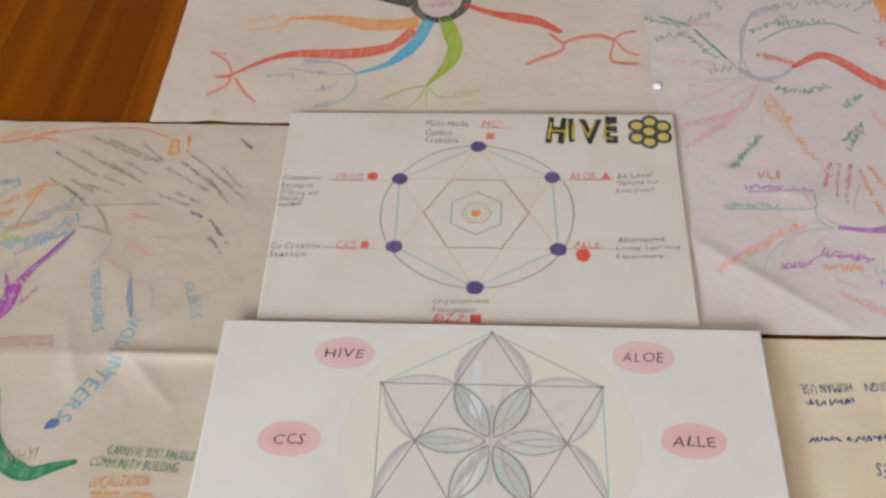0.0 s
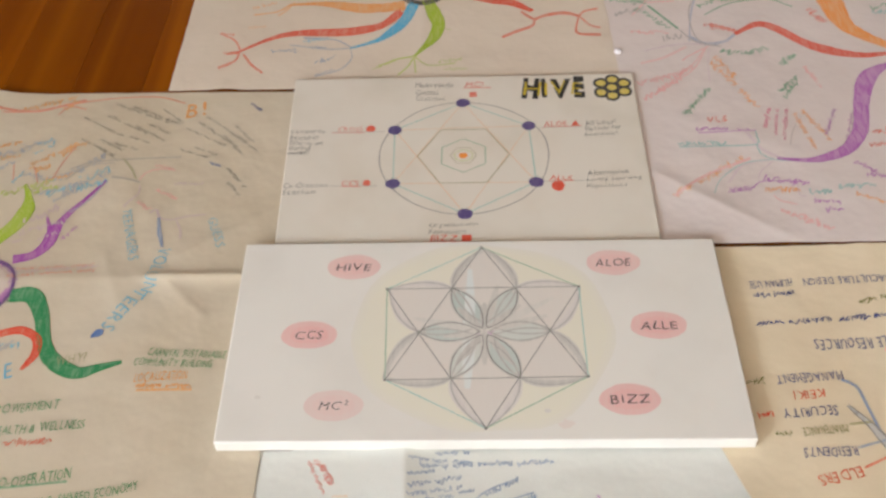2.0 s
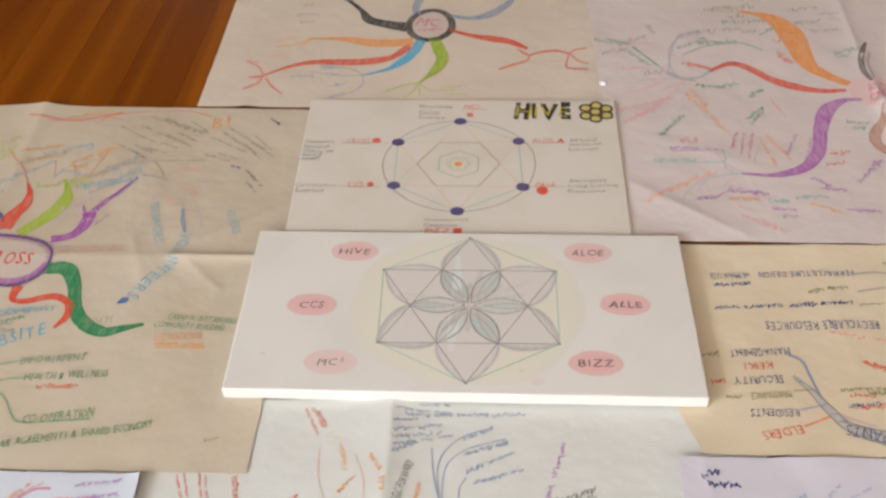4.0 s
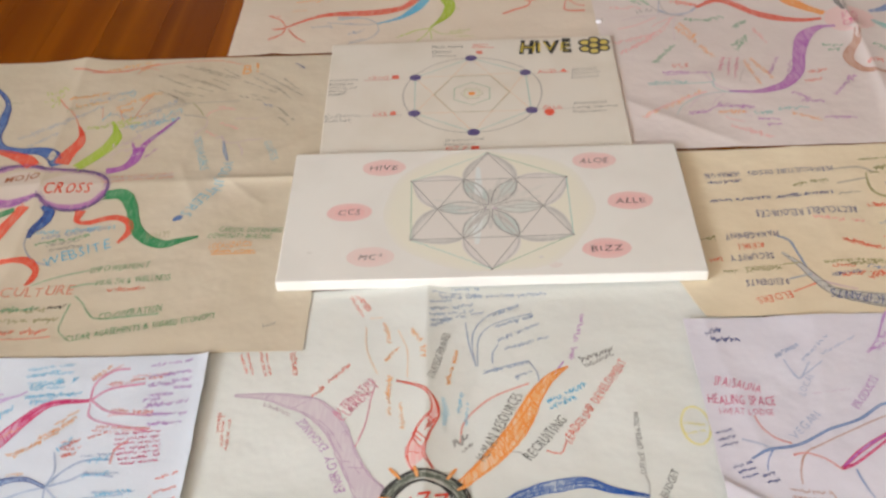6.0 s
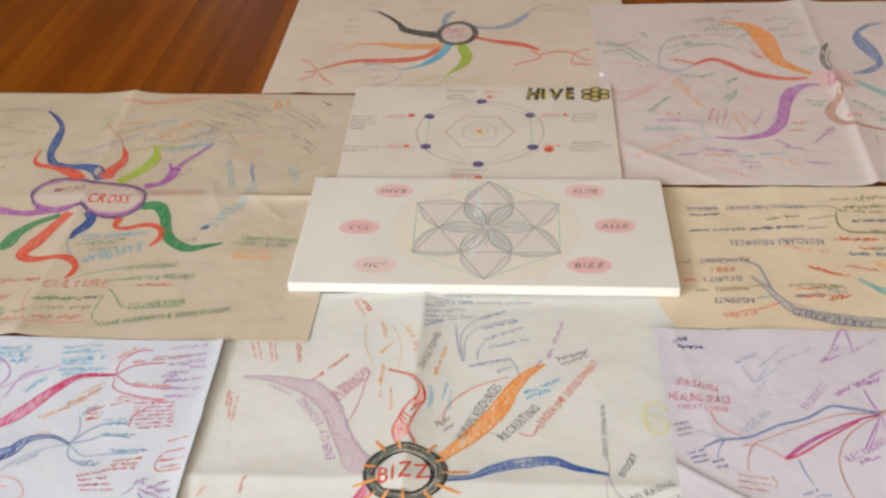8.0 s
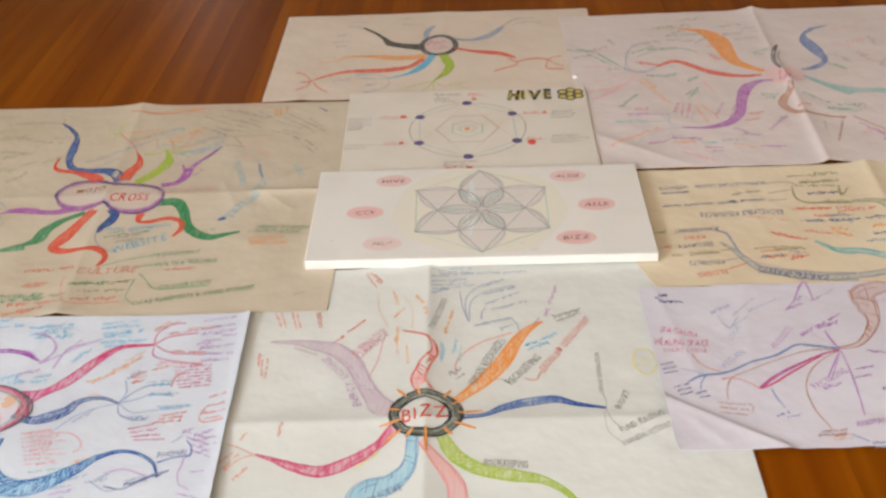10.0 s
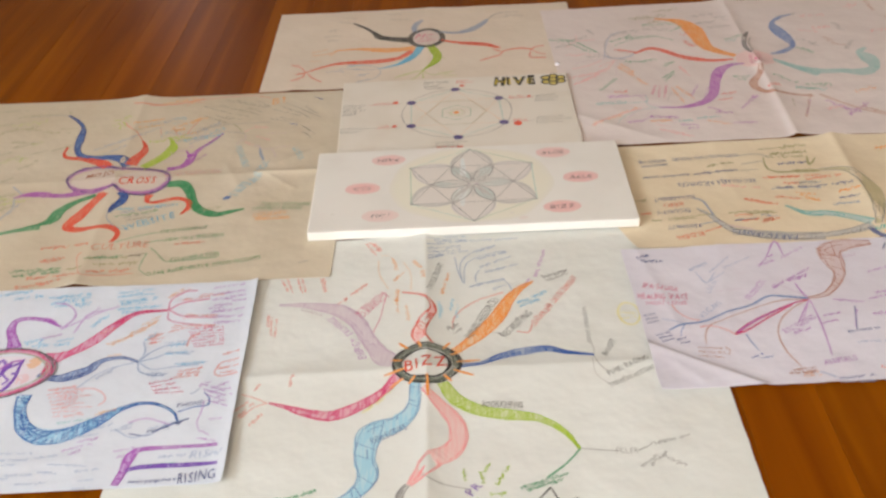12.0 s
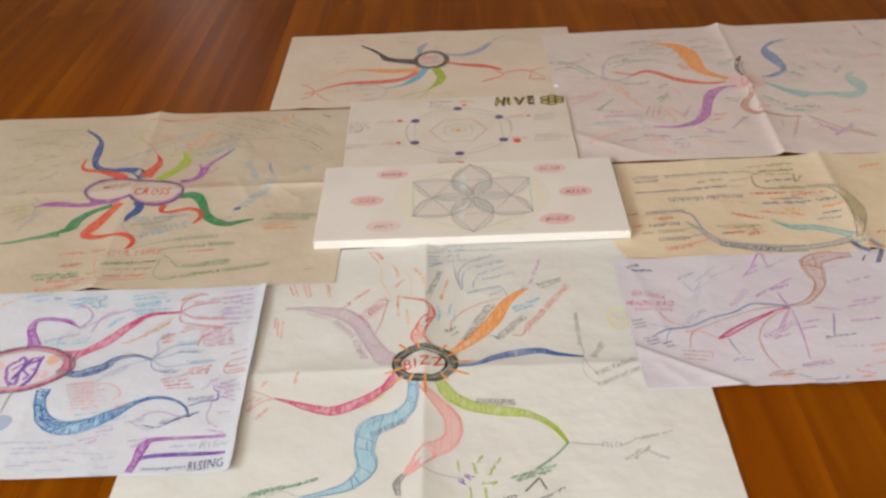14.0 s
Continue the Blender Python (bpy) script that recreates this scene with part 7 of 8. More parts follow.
writing(wheel, (1.066, 0.760), (1.060, 0.673), 0.0217, "brown", 0.48)
writing(wheel, (0.874, 0.571), (0.920, 0.578), 0.0278, "pink", 0.48)
writing(wheel, (0.813, 0.452), (0.833, 0.424), 0.0250, "green", 0.48)
writing(wheel, (0.762, 0.245), (0.821, 0.245), 0.0225, "green", 0.48)
writing(wheel, (0.739, 0.231), (0.800, 0.216), 0.0223, "teal", 0.48)
writing(wheel, (0.785, 0.165), (0.819, 0.112), 0.0203, "purple", 0.48)
writing(wheel, (0.813, 0.133), (0.840, 0.102), 0.0204, "purple", 0.48)
writing(wheel, (0.812, 0.090), (0.866, 0.143), 0.0168, "purple", 0.48)
writing(wheel, (0.718, 0.084), (0.762, 0.198), 0.0089, "brown", 0.48)
writing(wheel, (0.772, 0.122), (0.813, 0.133), 0.0203, "pink", 0.48)
writing(wheel, (0.849, 0.130), (0.895, 0.083), 0.0205, "brown", 0.48)
writing(wheel, (0.912, 0.434), (0.949, 0.485), 0.0185, "grey", 0.48)
writing(wheel, (0.886, 0.511), (0.910, 0.452), 0.0249, "brown", 0.48)
writing(wheel, (0.836, 0.563), (0.883, 0.550), 0.0278, "pink", 0.48)
writing(wheel, (1.008, 0.537), (1.069, 0.549), 0.0275, "pink", 0.48)
writing(wheel, (1.075, 0.629), (1.090, 0.587), 0.0273, "brown", 0.48)
writing(wheel, (1.019, 0.423), (1.030, 0.404), 0.0249, "orange", 0.48)
writing(wheel, (0.860, 0.204), (0.908, 0.212), 0.0219, "orange", 0.48)
writing(wheel, (0.454, 0.688), (0.532, 0.704), 0.0294, "olive", 0.48)
writing(wheel, (0.507, 0.738), (0.570, 0.743), 0.0304, "olive", 0.48)
branch(wheel, "line", [(0.78, 0.193, 0.0061), (0.845, 0.116, 0.0058), (0.897, 0.077, 0.0058)], "brown", 0.4)
branch(wheel, "line", [(0.38, 0.588, 0.0022), (0.358, 0.553, 0.0019), (0.35, 0.513, 0.0018), (0.352, 0.466, 0.0021), (0.366, 0.439, 0.0025), (0.389, 0.433, 0.0027)], "grey", 0.5)
branch(wheel, "line", [(0.386, 0.434, 0.0027), (0.352, 0.447, 0.0026), (0.33, 0.481, 0.0025)], "grey", 0.45)
branch(wheel, "line", [(0.37, 0.439, 0.0026), (0.333, 0.443, 0.0027), (0.303, 0.439, 0.0026), (0.268, 0.428, 0.0025)], "lilac", 0.4)
branch(wheel, "line", [(0.37, 0.434, 0.0024), (0.338, 0.413, 0.0023), (0.323, 0.399, 0.0022)], "pink", 0.45)
branch(wheel, "line", [(0.365, 0.432, 0.0019), (0.335, 0.385, 0.0022), (0.3, 0.363, 0.0023), (0.266, 0.35, 0.0024)], "pink", 0.4)
branch(wheel, "line", [(0.364, 0.428, 0.0018), (0.339, 0.378, 0.002), (0.308, 0.349, 0.0021), (0.271, 0.315, 0.002)], "pink", 0.4)
branch(wheel, "line", [(0.369, 0.428, 0.0016), (0.361, 0.385, 0.0016), (0.357, 0.343, 0.0016)], "lilac", 0.35)
branch(wheel, "line", [(0.29, 0.193, 0.0021), (0.346, 0.194, 0.0021), (0.4, 0.195, 0.0021), (0.403, 0.209, 0.0015), (0.404, 0.224, 0.0015)], "teal", 0.5)
branch(wheel, "line", [(0.322, 0.223, 0.0022), (0.354, 0.224, 0.0021), (0.405, 0.226, 0.0021)], "purple", 0.5)
branch(wheel, "line", [(0.4, 0.194, 0.0018), (0.402, 0.177, 0.002), (0.417, 0.164, 0.0021), (0.441, 0.16, 0.0021)], "teal", 0.4)
branch(wheel, "line", [(0.324, 0.095, 0.0014), (0.338, 0.125, 0.0016), (0.374, 0.156, 0.0018), (0.417, 0.164, 0.002)], "teal", 0.35)
branch(wheel, "line", [(0.389, 0.123, 0.0014), (0.396, 0.14, 0.0016), (0.416, 0.16, 0.0017)], "lilac", 0.4)
branch(wheel, "line", [(0.343, 0.098, 0.0018), (0.374, 0.104, 0.0018), (0.393, 0.119, 0.0019), (0.433, 0.118, 0.002), (0.457, 0.115, 0.002)], "purple", 0.55)
branch(wheel, "line", [(0.447, 0.192, 0.0014), (0.454, 0.216, 0.0015), (0.465, 0.24, 0.0015)], "grey", 0.35)
branch(wheel, "line", [(0.441, 0.116, 0.0014), (0.438, 0.092, 0.0017), (0.447, 0.087, 0.0019)], "lilac", 0.4)
branch(wheel, "line", [(0.404, 0.091, 0.0018), (0.41, 0.081, 0.002), (0.432, 0.073, 0.0019)], "pink", 0.45)
branch(wheel, "line", [(0.241, 0.583, 0.0054), (0.266, 0.569, 0.0054), (0.285, 0.56, 0.0054)], "green", 0.5)
branch(wheel, "line", [(0.287, 0.553, 0.0046), (0.311, 0.513, 0.0045), (0.328, 0.485, 0.0045)], "green", 0.5)
branch(wheel, "line", [(0.287, 0.604, 0.0019), (0.286, 0.57, 0.0019), (0.257, 0.525, 0.0022)], "pink", 0.45)
branch(wheel, "line", [(0.285, 0.562, 0.0029), (0.332, 0.563, 0.003)], "pink", 0.45)
branch(wheel, "line", [(0.376, 0.521, 0.0025), (0.415, 0.549, 0.0027), (0.447, 0.559, 0.0029), (0.488, 0.565, 0.003), (0.523, 0.54, 0.0029)], "green", 0.5)
branch(wheel, "line", [(0.38, 0.493, 0.0051), (0.399, 0.485, 0.0051), (0.414, 0.475, 0.005)], "red", 0.5)

# Far mind map with the round hub
painted_branch(sunburst, "black_branch", [(-0.134, 0.625, 0.0366), (-0.175, 0.637, 0.0275), (-0.213, 0.656, 0.0235), (-0.231, 0.69, 0.0108), (-0.256, 0.725, 0.0087), (-0.29, 0.762, 0.0062)], "black", 0.85, "black", 3)
painted_branch(sunburst, "slate_branch", [(-0.067, 0.674, 0.0095), (-0.019, 0.662, 0.0125), (0.018, 0.674, 0.0215), (0.049, 0.708, 0.0176), (0.069, 0.744, 0.0085)], "slate", 0.6, "slate", 3)
painted_branch(sunburst, "lilac_branch", [(-0.121, 0.671, 0.013), (-0.125, 0.704, 0.0139), (-0.119, 0.737, 0.0162), (-0.104, 0.757, 0.0061)], "slate", 0.55, "slate", 3)
painted_branch(sunburst, "red_branch", [(-0.054, 0.614, 0.009), (-0.011, 0.594, 0.0118), (0.025, 0.583, 0.0207), (0.061, 0.572, 0.0174), (0.093, 0.547, 0.0085)], "red", 0.75, "red", 3)
painted_branch(sunburst, "orange_branch", [(-0.121, 0.57, 0.0282), (-0.158, 0.565, 0.0256), (-0.196, 0.566, 0.028), (-0.235, 0.577, 0.0204), (-0.274, 0.584, 0.0104), (-0.321, 0.582, 0.0052)], "orange", 0.6, "orange", 3)
painted_branch(sunburst, "red_branch", [(-0.127, 0.552, 0.0183), (-0.155, 0.516, 0.0165), (-0.191, 0.502, 0.0219), (-0.236, 0.497, 0.0219), (-0.283, 0.498, 0.0172), (-0.319, 0.493, 0.0123), (-0.353, 0.475, 0.0072), (-0.39, 0.447, 0.0036)], "red", 0.7, "red", 4)
painted_branch(sunburst, "blue_branch", [(-0.106, 0.573, 0.0187), (-0.119, 0.528, 0.0197), (-0.136, 0.5, 0.0197), (-0.157, 0.476, 0.0114), (-0.183, 0.462, 0.0058), (-0.205, 0.453, 0.0036)], "sky", 0.8, "sky", 3)
painted_branch(sunburst, "lime_branch", [(-0.084, 0.584, 0.0168), (-0.071, 0.543, 0.0244), (-0.063, 0.511, 0.0215), (-0.069, 0.477, 0.0194), (-0.084, 0.448, 0.0099), (-0.1, 0.424, 0.0039)], "lime", 0.85, "lime", 3)
branch(sunburst, "line", [(-0.39, 0.447, 0.0061), (-0.408, 0.443, 0.0046)], "red", 0.6)
branch(sunburst, "line", [(-0.387, 0.455, 0.003), (-0.4, 0.481, 0.0036), (-0.427, 0.501, 0.0041)], "red", 0.5)
branch(sunburst, "line", [(-0.38, 0.443, 0.0031), (-0.362, 0.413, 0.0044), (-0.341, 0.391, 0.0036)], "red", 0.55)
branch(sunburst, "line", [(-0.387, 0.446, 0.0036), (-0.391, 0.425, 0.0042), (-0.415, 0.407, 0.0058)], "red", 0.5)
writing(sunburst, (-0.427, 0.501), (-0.403, 0.498), 0.0125, "red", 0.4)
writing(sunburst, (-0.414, 0.403), (-0.391, 0.425), 0.0101, "red", 0.4)
writing(sunburst, (-0.413, 0.446), (-0.390, 0.449), 0.0091, "red", 0.5)
branch(sunburst, "line", [(-0.205, 0.453, 0.0029), (-0.241, 0.451, 0.003), (-0.306, 0.465, 0.003)], "slate", 0.4)
branch(sunburst, "line", [(-0.205, 0.456, 0.0027), (-0.234, 0.477, 0.003), (-0.285, 0.483, 0.0046)], "slate", 0.5)
branch(sunburst, "line", [(-0.205, 0.451, 0.0017), (-0.201, 0.424, 0.0022), (-0.218, 0.396, 0.0028), (-0.256, 0.379, 0.0029)], "slate", 0.4)
writing(sunburst, (-0.284, 0.475), (-0.244, 0.481), 0.0123, "sky", 0.5)
writing(sunburst, (-0.269, 0.458), (-0.246, 0.457), 0.0151, "slate", 0.5)
writing(sunburst, (-0.260, 0.414), (-0.230, 0.427), 0.0132, "slate", 0.5)
writing(sunburst, (-0.256, 0.382), (-0.227, 0.396), 0.0100, "slate", 0.4)
branch(sunburst, "line", [(-0.1, 0.424, 0.0043), (-0.127, 0.419, 0.0044), (-0.148, 0.405, 0.0055)], "lime", 0.5)
branch(sunburst, "line", [(-0.1, 0.424, 0.0033), (-0.108, 0.4, 0.0036), (-0.124, 0.377, 0.0037)], "lime", 0.45)
branch(sunburst, "line", [(-0.1, 0.424, 0.0026), (-0.096, 0.379, 0.0025)], "lime", 0.45)
branch(sunburst, "line", [(-0.1, 0.424, 0.0038), (-0.077, 0.4, 0.0028), (-0.034, 0.406, 0.0043)], "lime", 0.4)
writing(sunburst, (-0.165, 0.397), (-0.140, 0.411), 0.0141, "lime", 0.5)
writing(sunburst, (-0.060, 0.409), (-0.025, 0.417), 0.0130, "lime", 0.4)
writing(sunburst, (-0.051, 0.389), (-0.016, 0.391), 0.0112, "lime", 0.4)
writing(sunburst, (-0.063, 0.519), (-0.046, 0.495), 0.0104, "lime", 0.4)
branch(sunburst, "line", [(0.075, 0.547, 0.0043), (0.088, 0.53, 0.0058), (0.097, 0.522, 0.0044)], "red", 0.6)
branch(sunburst, "line", [(0.097, 0.522, 0.0059), (0.116, 0.534, 0.0078), (0.148, 0.54, 0.0095), (0.171, 0.53, 0.0062)], "red", 0.55)
branch(sunburst, "line", [(0.097, 0.522, 0.003), (0.092, 0.504, 0.0056), (0.065, 0.489, 0.0073), (0.042, 0.474, 0.0057)], "red", 0.55)
branch(sunburst, "line", [(0.171, 0.53, 0.0039), (0.181, 0.544, 0.0046), (0.204, 0.551, 0.0063)], "red", 0.5)
branch(sunburst, "line", [(0.171, 0.53, 0.0028), (0.164, 0.497, 0.0027), (0.167, 0.48, 0.0059), (0.203, 0.476, 0.0075)], "red", 0.5)
branch(sunburst, "line", [(0.173, 0.527, 0.0041), (0.187, 0.504, 0.0044), (0.204, 0.496, 0.0046)], "red", 0.45)
branch(sunburst, "line", [(-0.321, 0.582, 0.0047), (-0.338, 0.563, 0.0049), (-0.379, 0.554, 0.005)], "orange", 0.4)
branch(sunburst, "line", [(-0.313, 0.59, 0.0044), (-0.324, 0.566, 0.0045), (-0.336, 0.55, 0.0047)], "orange", 0.4)
writing(sunburst, (-0.382, 0.576), (-0.342, 0.591), 0.0169, "orange", 0.35)
writing(sunburst, (-0.383, 0.516), (-0.351, 0.521), 0.0129, "orange", 0.25)
patch(sunburst, "hub_fill", oval(-0.090, 0.633, 0.0387, 0.0512, 28, 0.08), "lilac", 0.2)
ring(sunburst, "hub_outline", -0.092, 0.632, 0.042, 0.057, 0.014, "black", 0.8)
lettering(sunburst, "MC", (-0.120, 0.647), (-0.075, 0.639), 0.0318, "crimson", 0.5)
writing(sunburst, (-0.115, 0.611), (-0.070, 0.611), 0.0234, "crimson", 0.45)
writing(sunburst, (-0.321, 0.808), (-0.285, 0.796), 0.0174, "grey", 0.3)
writing(sunburst, (-0.330, 0.775), (-0.290, 0.762), 0.0171, "grey", 0.3)
writing(sunburst, (-0.200, 0.814), (-0.161, 0.819), 0.0178, "grey", 0.3)
writing(sunburst, (-0.190, 0.778), (-0.112, 0.766), 0.0172, "grey", 0.3)
writing(sunburst, (-0.355, 0.714), (-0.333, 0.720), 0.0168, "grey", 0.3)
writing(sunburst, (-0.358, 0.674), (-0.314, 0.681), 0.0165, "grey", 0.3)
writing(sunburst, (-0.351, 0.645), (-0.318, 0.650), 0.0161, "grey", 0.3)
writing(sunburst, (0.119, 0.773), (0.165, 0.760), 0.0169, "grey", 0.3)
writing(sunburst, (0.088, 0.754), (0.126, 0.759), 0.0169, "grey", 0.3)
writing(sunburst, (0.105, 0.791), (0.151, 0.791), 0.0173, "grey", 0.3)
branch(sunburst, "line", [(0.069, 0.744, 0.0073), (0.089, 0.776, 0.0081), (0.112, 0.791, 0.0084)], "grey", 0.35)
writing(sunburst, (-0.334, 0.447), (-0.292, 0.450), 0.0142, "slate", 0.4)


# ---- the two boards ----
def stretched_canvas(name, label, corners, z0, z1, cloth, ground):
    """Primed cloth wrapped over a wooden stretcher, with softly rounded edges; corners as for a sheet."""
    bm = bmesh.new()
    ox, oy = sum(c[0] for c in corners) / 4, sum(c[1] for c in corners) / 4
    low = [bm.verts.new((x - ox, y - oy, 0)) for x, y in corners]
    high = [bm.verts.new((x - ox, y - oy, z1 - z0)) for x, y in corners]
    bm.faces.new(low)
    bm.faces.new(high[::-1])
    for i in range(4):
        j = (i + 1) % 4
        bm.faces.new((low[j], low[i], high[i], high[j]))
    bmesh.ops.recalc_face_normals(bm, faces=bm.faces)
    bmesh.ops.bevel(bm, geom=[*bm.edges, *bm.verts], offset=0.0022, segments=3, affect="EDGES", profile=0.5)
    me = bpy.data.meshes.new(name)
    bm.to_mesh(me)
    bm.free()
    me.materials.append(cloth)
    # only the rounded edges are shaded smooth: the cloth itself is taut and flat
    me.polygons.foreach_set("use_smooth", [p.area < 0.003 for p in me.polygons])
    ob = new(name, me)
    ob.location = (ox, oy, z0)
    s = Sheet(z1)
    s.ground, s.ply = ground, 0.25
    s.ob = tagged(ob, label, "canvas")
    return s


hive = stretched_canvas("painted_canvas", "white canvas board with a ringed hexagon diagram and yellow title", ((-0.2835, 0.3625), (0.2405, 0.362), (0.2405, 0.006), (-0.270, 0.008)), 0.0088, 0.0162, CREAM_CANVAS, (0.71, 0.65, 0.57))
star = stretched_canvas("painted_canvas", "white stretched canvas with a pencil flower star, lying on the papers", ((-0.305, 0.0), (0.305, 0.0), (0.306, -0.305), (-0.297, -0.306)), 0.0060, 0.0240, CANVAS, (0.725, 0.695, 0.635))


def line(s, name, a, b, width, colour, cover=0.7):
    return branch(s, name, [(*a, width), (*b, width)], colour, cover)


def lens(cx, cy, angle, r0, r1, half, n=10):
    """The outline of a pointed petal between two radii from a centre."""
    out = []
    for k in range(n + 1):
        t = k / n
        out.append((r0 + (r1 - r0) * t, half * math.sin(math.pi * t) ** 0.8))
    out += [(x, -y) for x, y in out[-2:0:-1]]
    c, d = math.cos(angle), math.sin(angle)
    return [(cx + x * c - y * d, cy + x * d + y * c) for x, y in out]


# The flower star: a yellow disc, two triangles, a hexagon, outer and inner petals
SX, SY, SR = 0.008, -0.151, 0.139
tips = [(0.005, -0.012), (-0.114, -0.082), (-0.109, -0.222), (0.008, -0.289), (0.127, -0.219), (0.126, -0.081)]
for grow, cover in ((1.0, 0.10), (0.97, 0.16), (0.93, 0.22)):
    patch(star, "yellow_disc", oval(SX - 0.002, SY, 0.160 * grow, 0.146 * grow, 48, 0.07), "lemon", cover)
for k in range(6):
    a = math.pi / 2 + k * math.pi / 3
    patch(star, "outer_petal", lens(SX, SY, a, 0.012, SR * 0.99, 0.040), "rosy", 0.18)
for k in range(6):
    # the sliver of each petal that bulges out past the triangles is rubbed in darker
    a = math.pi / 2 + k * math.pi / 3
    petal = lens(SX, SY, a, 0.012, SR * 0.99, 0.040, 20)
    for side in (petal[8:21], petal[20:33]):
        for width, cover in ((0.0085, 0.20), (0.0050, 0.30)):
            branch(star, "rubbed_edge", [(SX + (x - SX) * 0.975, SY + (y - SY) * 0.975, width * (0.35 + math.sin(math.pi * i / 12))) for i, (x, y) in enumerate(side)][::2], "mauve" if k % 2 else "grey", cover)
for k in range(6):
    patch(star, "inner_petal", lens(SX, SY, k * math.pi / 3, 0.006, 0.080, 0.0150), "sage", (0.26, 0.36, 0.50, 0.42, 0.24, 0.44)[k])
# a pale streak runs down just left of the middle
branch(star, "pale_streak", [(-0.010, -0.05, 0.006), (-0.010, -0.10, 0.012), (-0.011, -0.14, 0.015), (-0.012, -0.19, 0.015), (-0.013, -0.235, 0.006)], "pale", 0.42)
for a, r, cover in ((0.75, 0.06, 0.3), (2.3, 0.05, 0.3), (4.1, 0.06, 0.34), (5.3, 0.06, 0.28), (1.35, 0.075, 0.22), (3.3, 0.05, 0.2), (0.3, 0.08, 0.2), (2.9, 0.09, 0.16), (4.7, 0.05, 0.26), (1.57, 0.045, 0.3), (0.55, 0.1, 0.14)):
    branch(star, "pencil_smudge", [(SX, SY, 0.003), (SX + r * 0.5 * math.cos(a), SY + r * 0.5 * math.sin(a), 0.011), (SX + r * math.cos(a), SY + r * math.sin(a), 0.004)], "grey", cover)
for k in range(6):
    for a, r0, r1, half, width, colour, cover in ((math.pi / 2 + k * math.pi / 3, 0.012, SR * 0.99, 0.040, 0.0020, "grey", 0.5), (k * math.pi / 3, 0.006, 0.080, 0.0150, 0.0032, "grey", 0.3),
                                                  (k * math.pi / 3, 0.006, 0.080, 0.0140, 0.0012, "black", (0.4, 0.7, 0.65, 0.6, 0.62, 0.75)[k])):
        petal = lens(SX, SY, a, r0, r1, half)
        branch(star, "petal_outline", [(x, y, width) for x, y in petal[:11]], colour, cover)
        branch(star, "petal_outline", [(x, y, width) for x, y in [petal[0], *petal[:10:-1], petal[10]]], colour, cover)
for k in range(6):
    line(star, "triangle_side", tips[k], tips[(k + 2) % 6], 0.0012, "black", 0.58)
    line(star, "hexagon_side", tips[k], tips[(k + 1) % 6], 0.0012, "green" if k % 2 else "teal", 0.55)
    patch(star, "pencil_dot", oval(*tips[k], 0.0020, 0.0020, 10), "black", 0.6, 0.0011)
for x, y, r, colour, cover in ((0.078, -0.266, 0.004, "grey", 0.10), (0.098, -0.284, 0.009, "pink", 0.07), (-0.255, -0.245, 0.004, "grey", 0.08)):
    patch(star, "stain", oval(x, y, r, r * 0.7, 16, 0.6), colour, cover)
patch(star, "centre_spot", oval(SX, SY, 0.011, 0.012, 16, 0.2), "purple", 0.4)
for words, x, y, dark in (("HIVE", -0.159, -0.044, 0.8), ("CCS", -0.205, -0.154, 1), ("MC²", -0.166, -0.257, 0.5), ("ALOE", 0.172, -0.041, 0.8), ("ALLE", 0.217, -0.144, 1), ("BIZZ", 0.172, -0.251, 1.0)):
    patch(star, "pink_oval", oval(x, y, 0.0345, 0.0215, 28, 0.06), "pink", 0.38 * dark)
    patch(star, "pink_oval", oval(x, y, 0.024, 0.014, 20, 0.15), "pink", 0.46 * dark)
    lettering(star, words, (x - 0.0056 * len(words), y), (x + 0.0056 * len(words), y), 0.0125, "black", 0.8)

# The hexagon wheel on the other board
HX, HY = -0.0195, 0.177
dots = [(-0.021, 0.296), (-0.121, 0.235), (-0.118, 0.120), (-0.017, 0.058), (0.082, 0.119), (0.076, 0.240)]
ring(hive, "circle", HX, HY, 0.1215, 0.1195, 0.0017, "grey", 0.75)
for k in range(6):
    line(hive, "hexagon_side", dots[k], dots[(k + 1) % 6], 0.0017, "teal", 0.42)
    line(hive, "triangle_side", dots[k], dots[(k + 2) % 6], 0.0012, "orange", 0.3)
for size, colour, cover in ((0.066, "olive", 0.6), (0.036, "green", 0.4), (0.019, "olive", 0.35)):
    pts = [(HX + size * 1.0 * math.cos(k * math.pi / 3 + (0 if size != 0.036 else math.pi / 6)), HY + size * math.sin(k * math.pi / 3 + (0 if size != 0.036 else math.pi / 6))) for k in range(6)]
    for k in range(6):
        line(hive, "inner_hexagon_side", pts[k], pts[(k + 1) % 6], 0.0015, colour, cover)
ring(hive, "inner_ring", HX, HY, 0.013, 0.012, 0.0012, "lime", 0.5)
patch(hive, "centre_spot", oval(HX, HY, 0.0065, 0.006, 14, 0.2), "orange", 0.8)
for x, y in dots:
    patch(hive, "indigo_dot", oval(x, y, 0.0105, 0.0100, 20, 0.12), "indigo", 0.86, 0.0011)
lettering(hive, "HIVE", (0.067, 0.326), (0.165, 0.328), 0.0504, "black", 0.9, 0.06)
lettering(hive, "HIVE", (0.070, 0.326), (0.162, 0.328), 0.0331, "mustard", 0.85, -0.012)
patch(hive, "cell", oval(0.208, 0.346, 0.0117, 0.0128, 28, 0.08), "black", 0.85)
patch(hive, "cell_fill", oval(0.208, 0.346, 0.0075, 0.0074, 28, 0.08), "mustard", 0.7)
patch(hive, "cell", oval(0.190, 0.338, 0.0117, 0.0127, 28, 0.08), "black", 0.85)
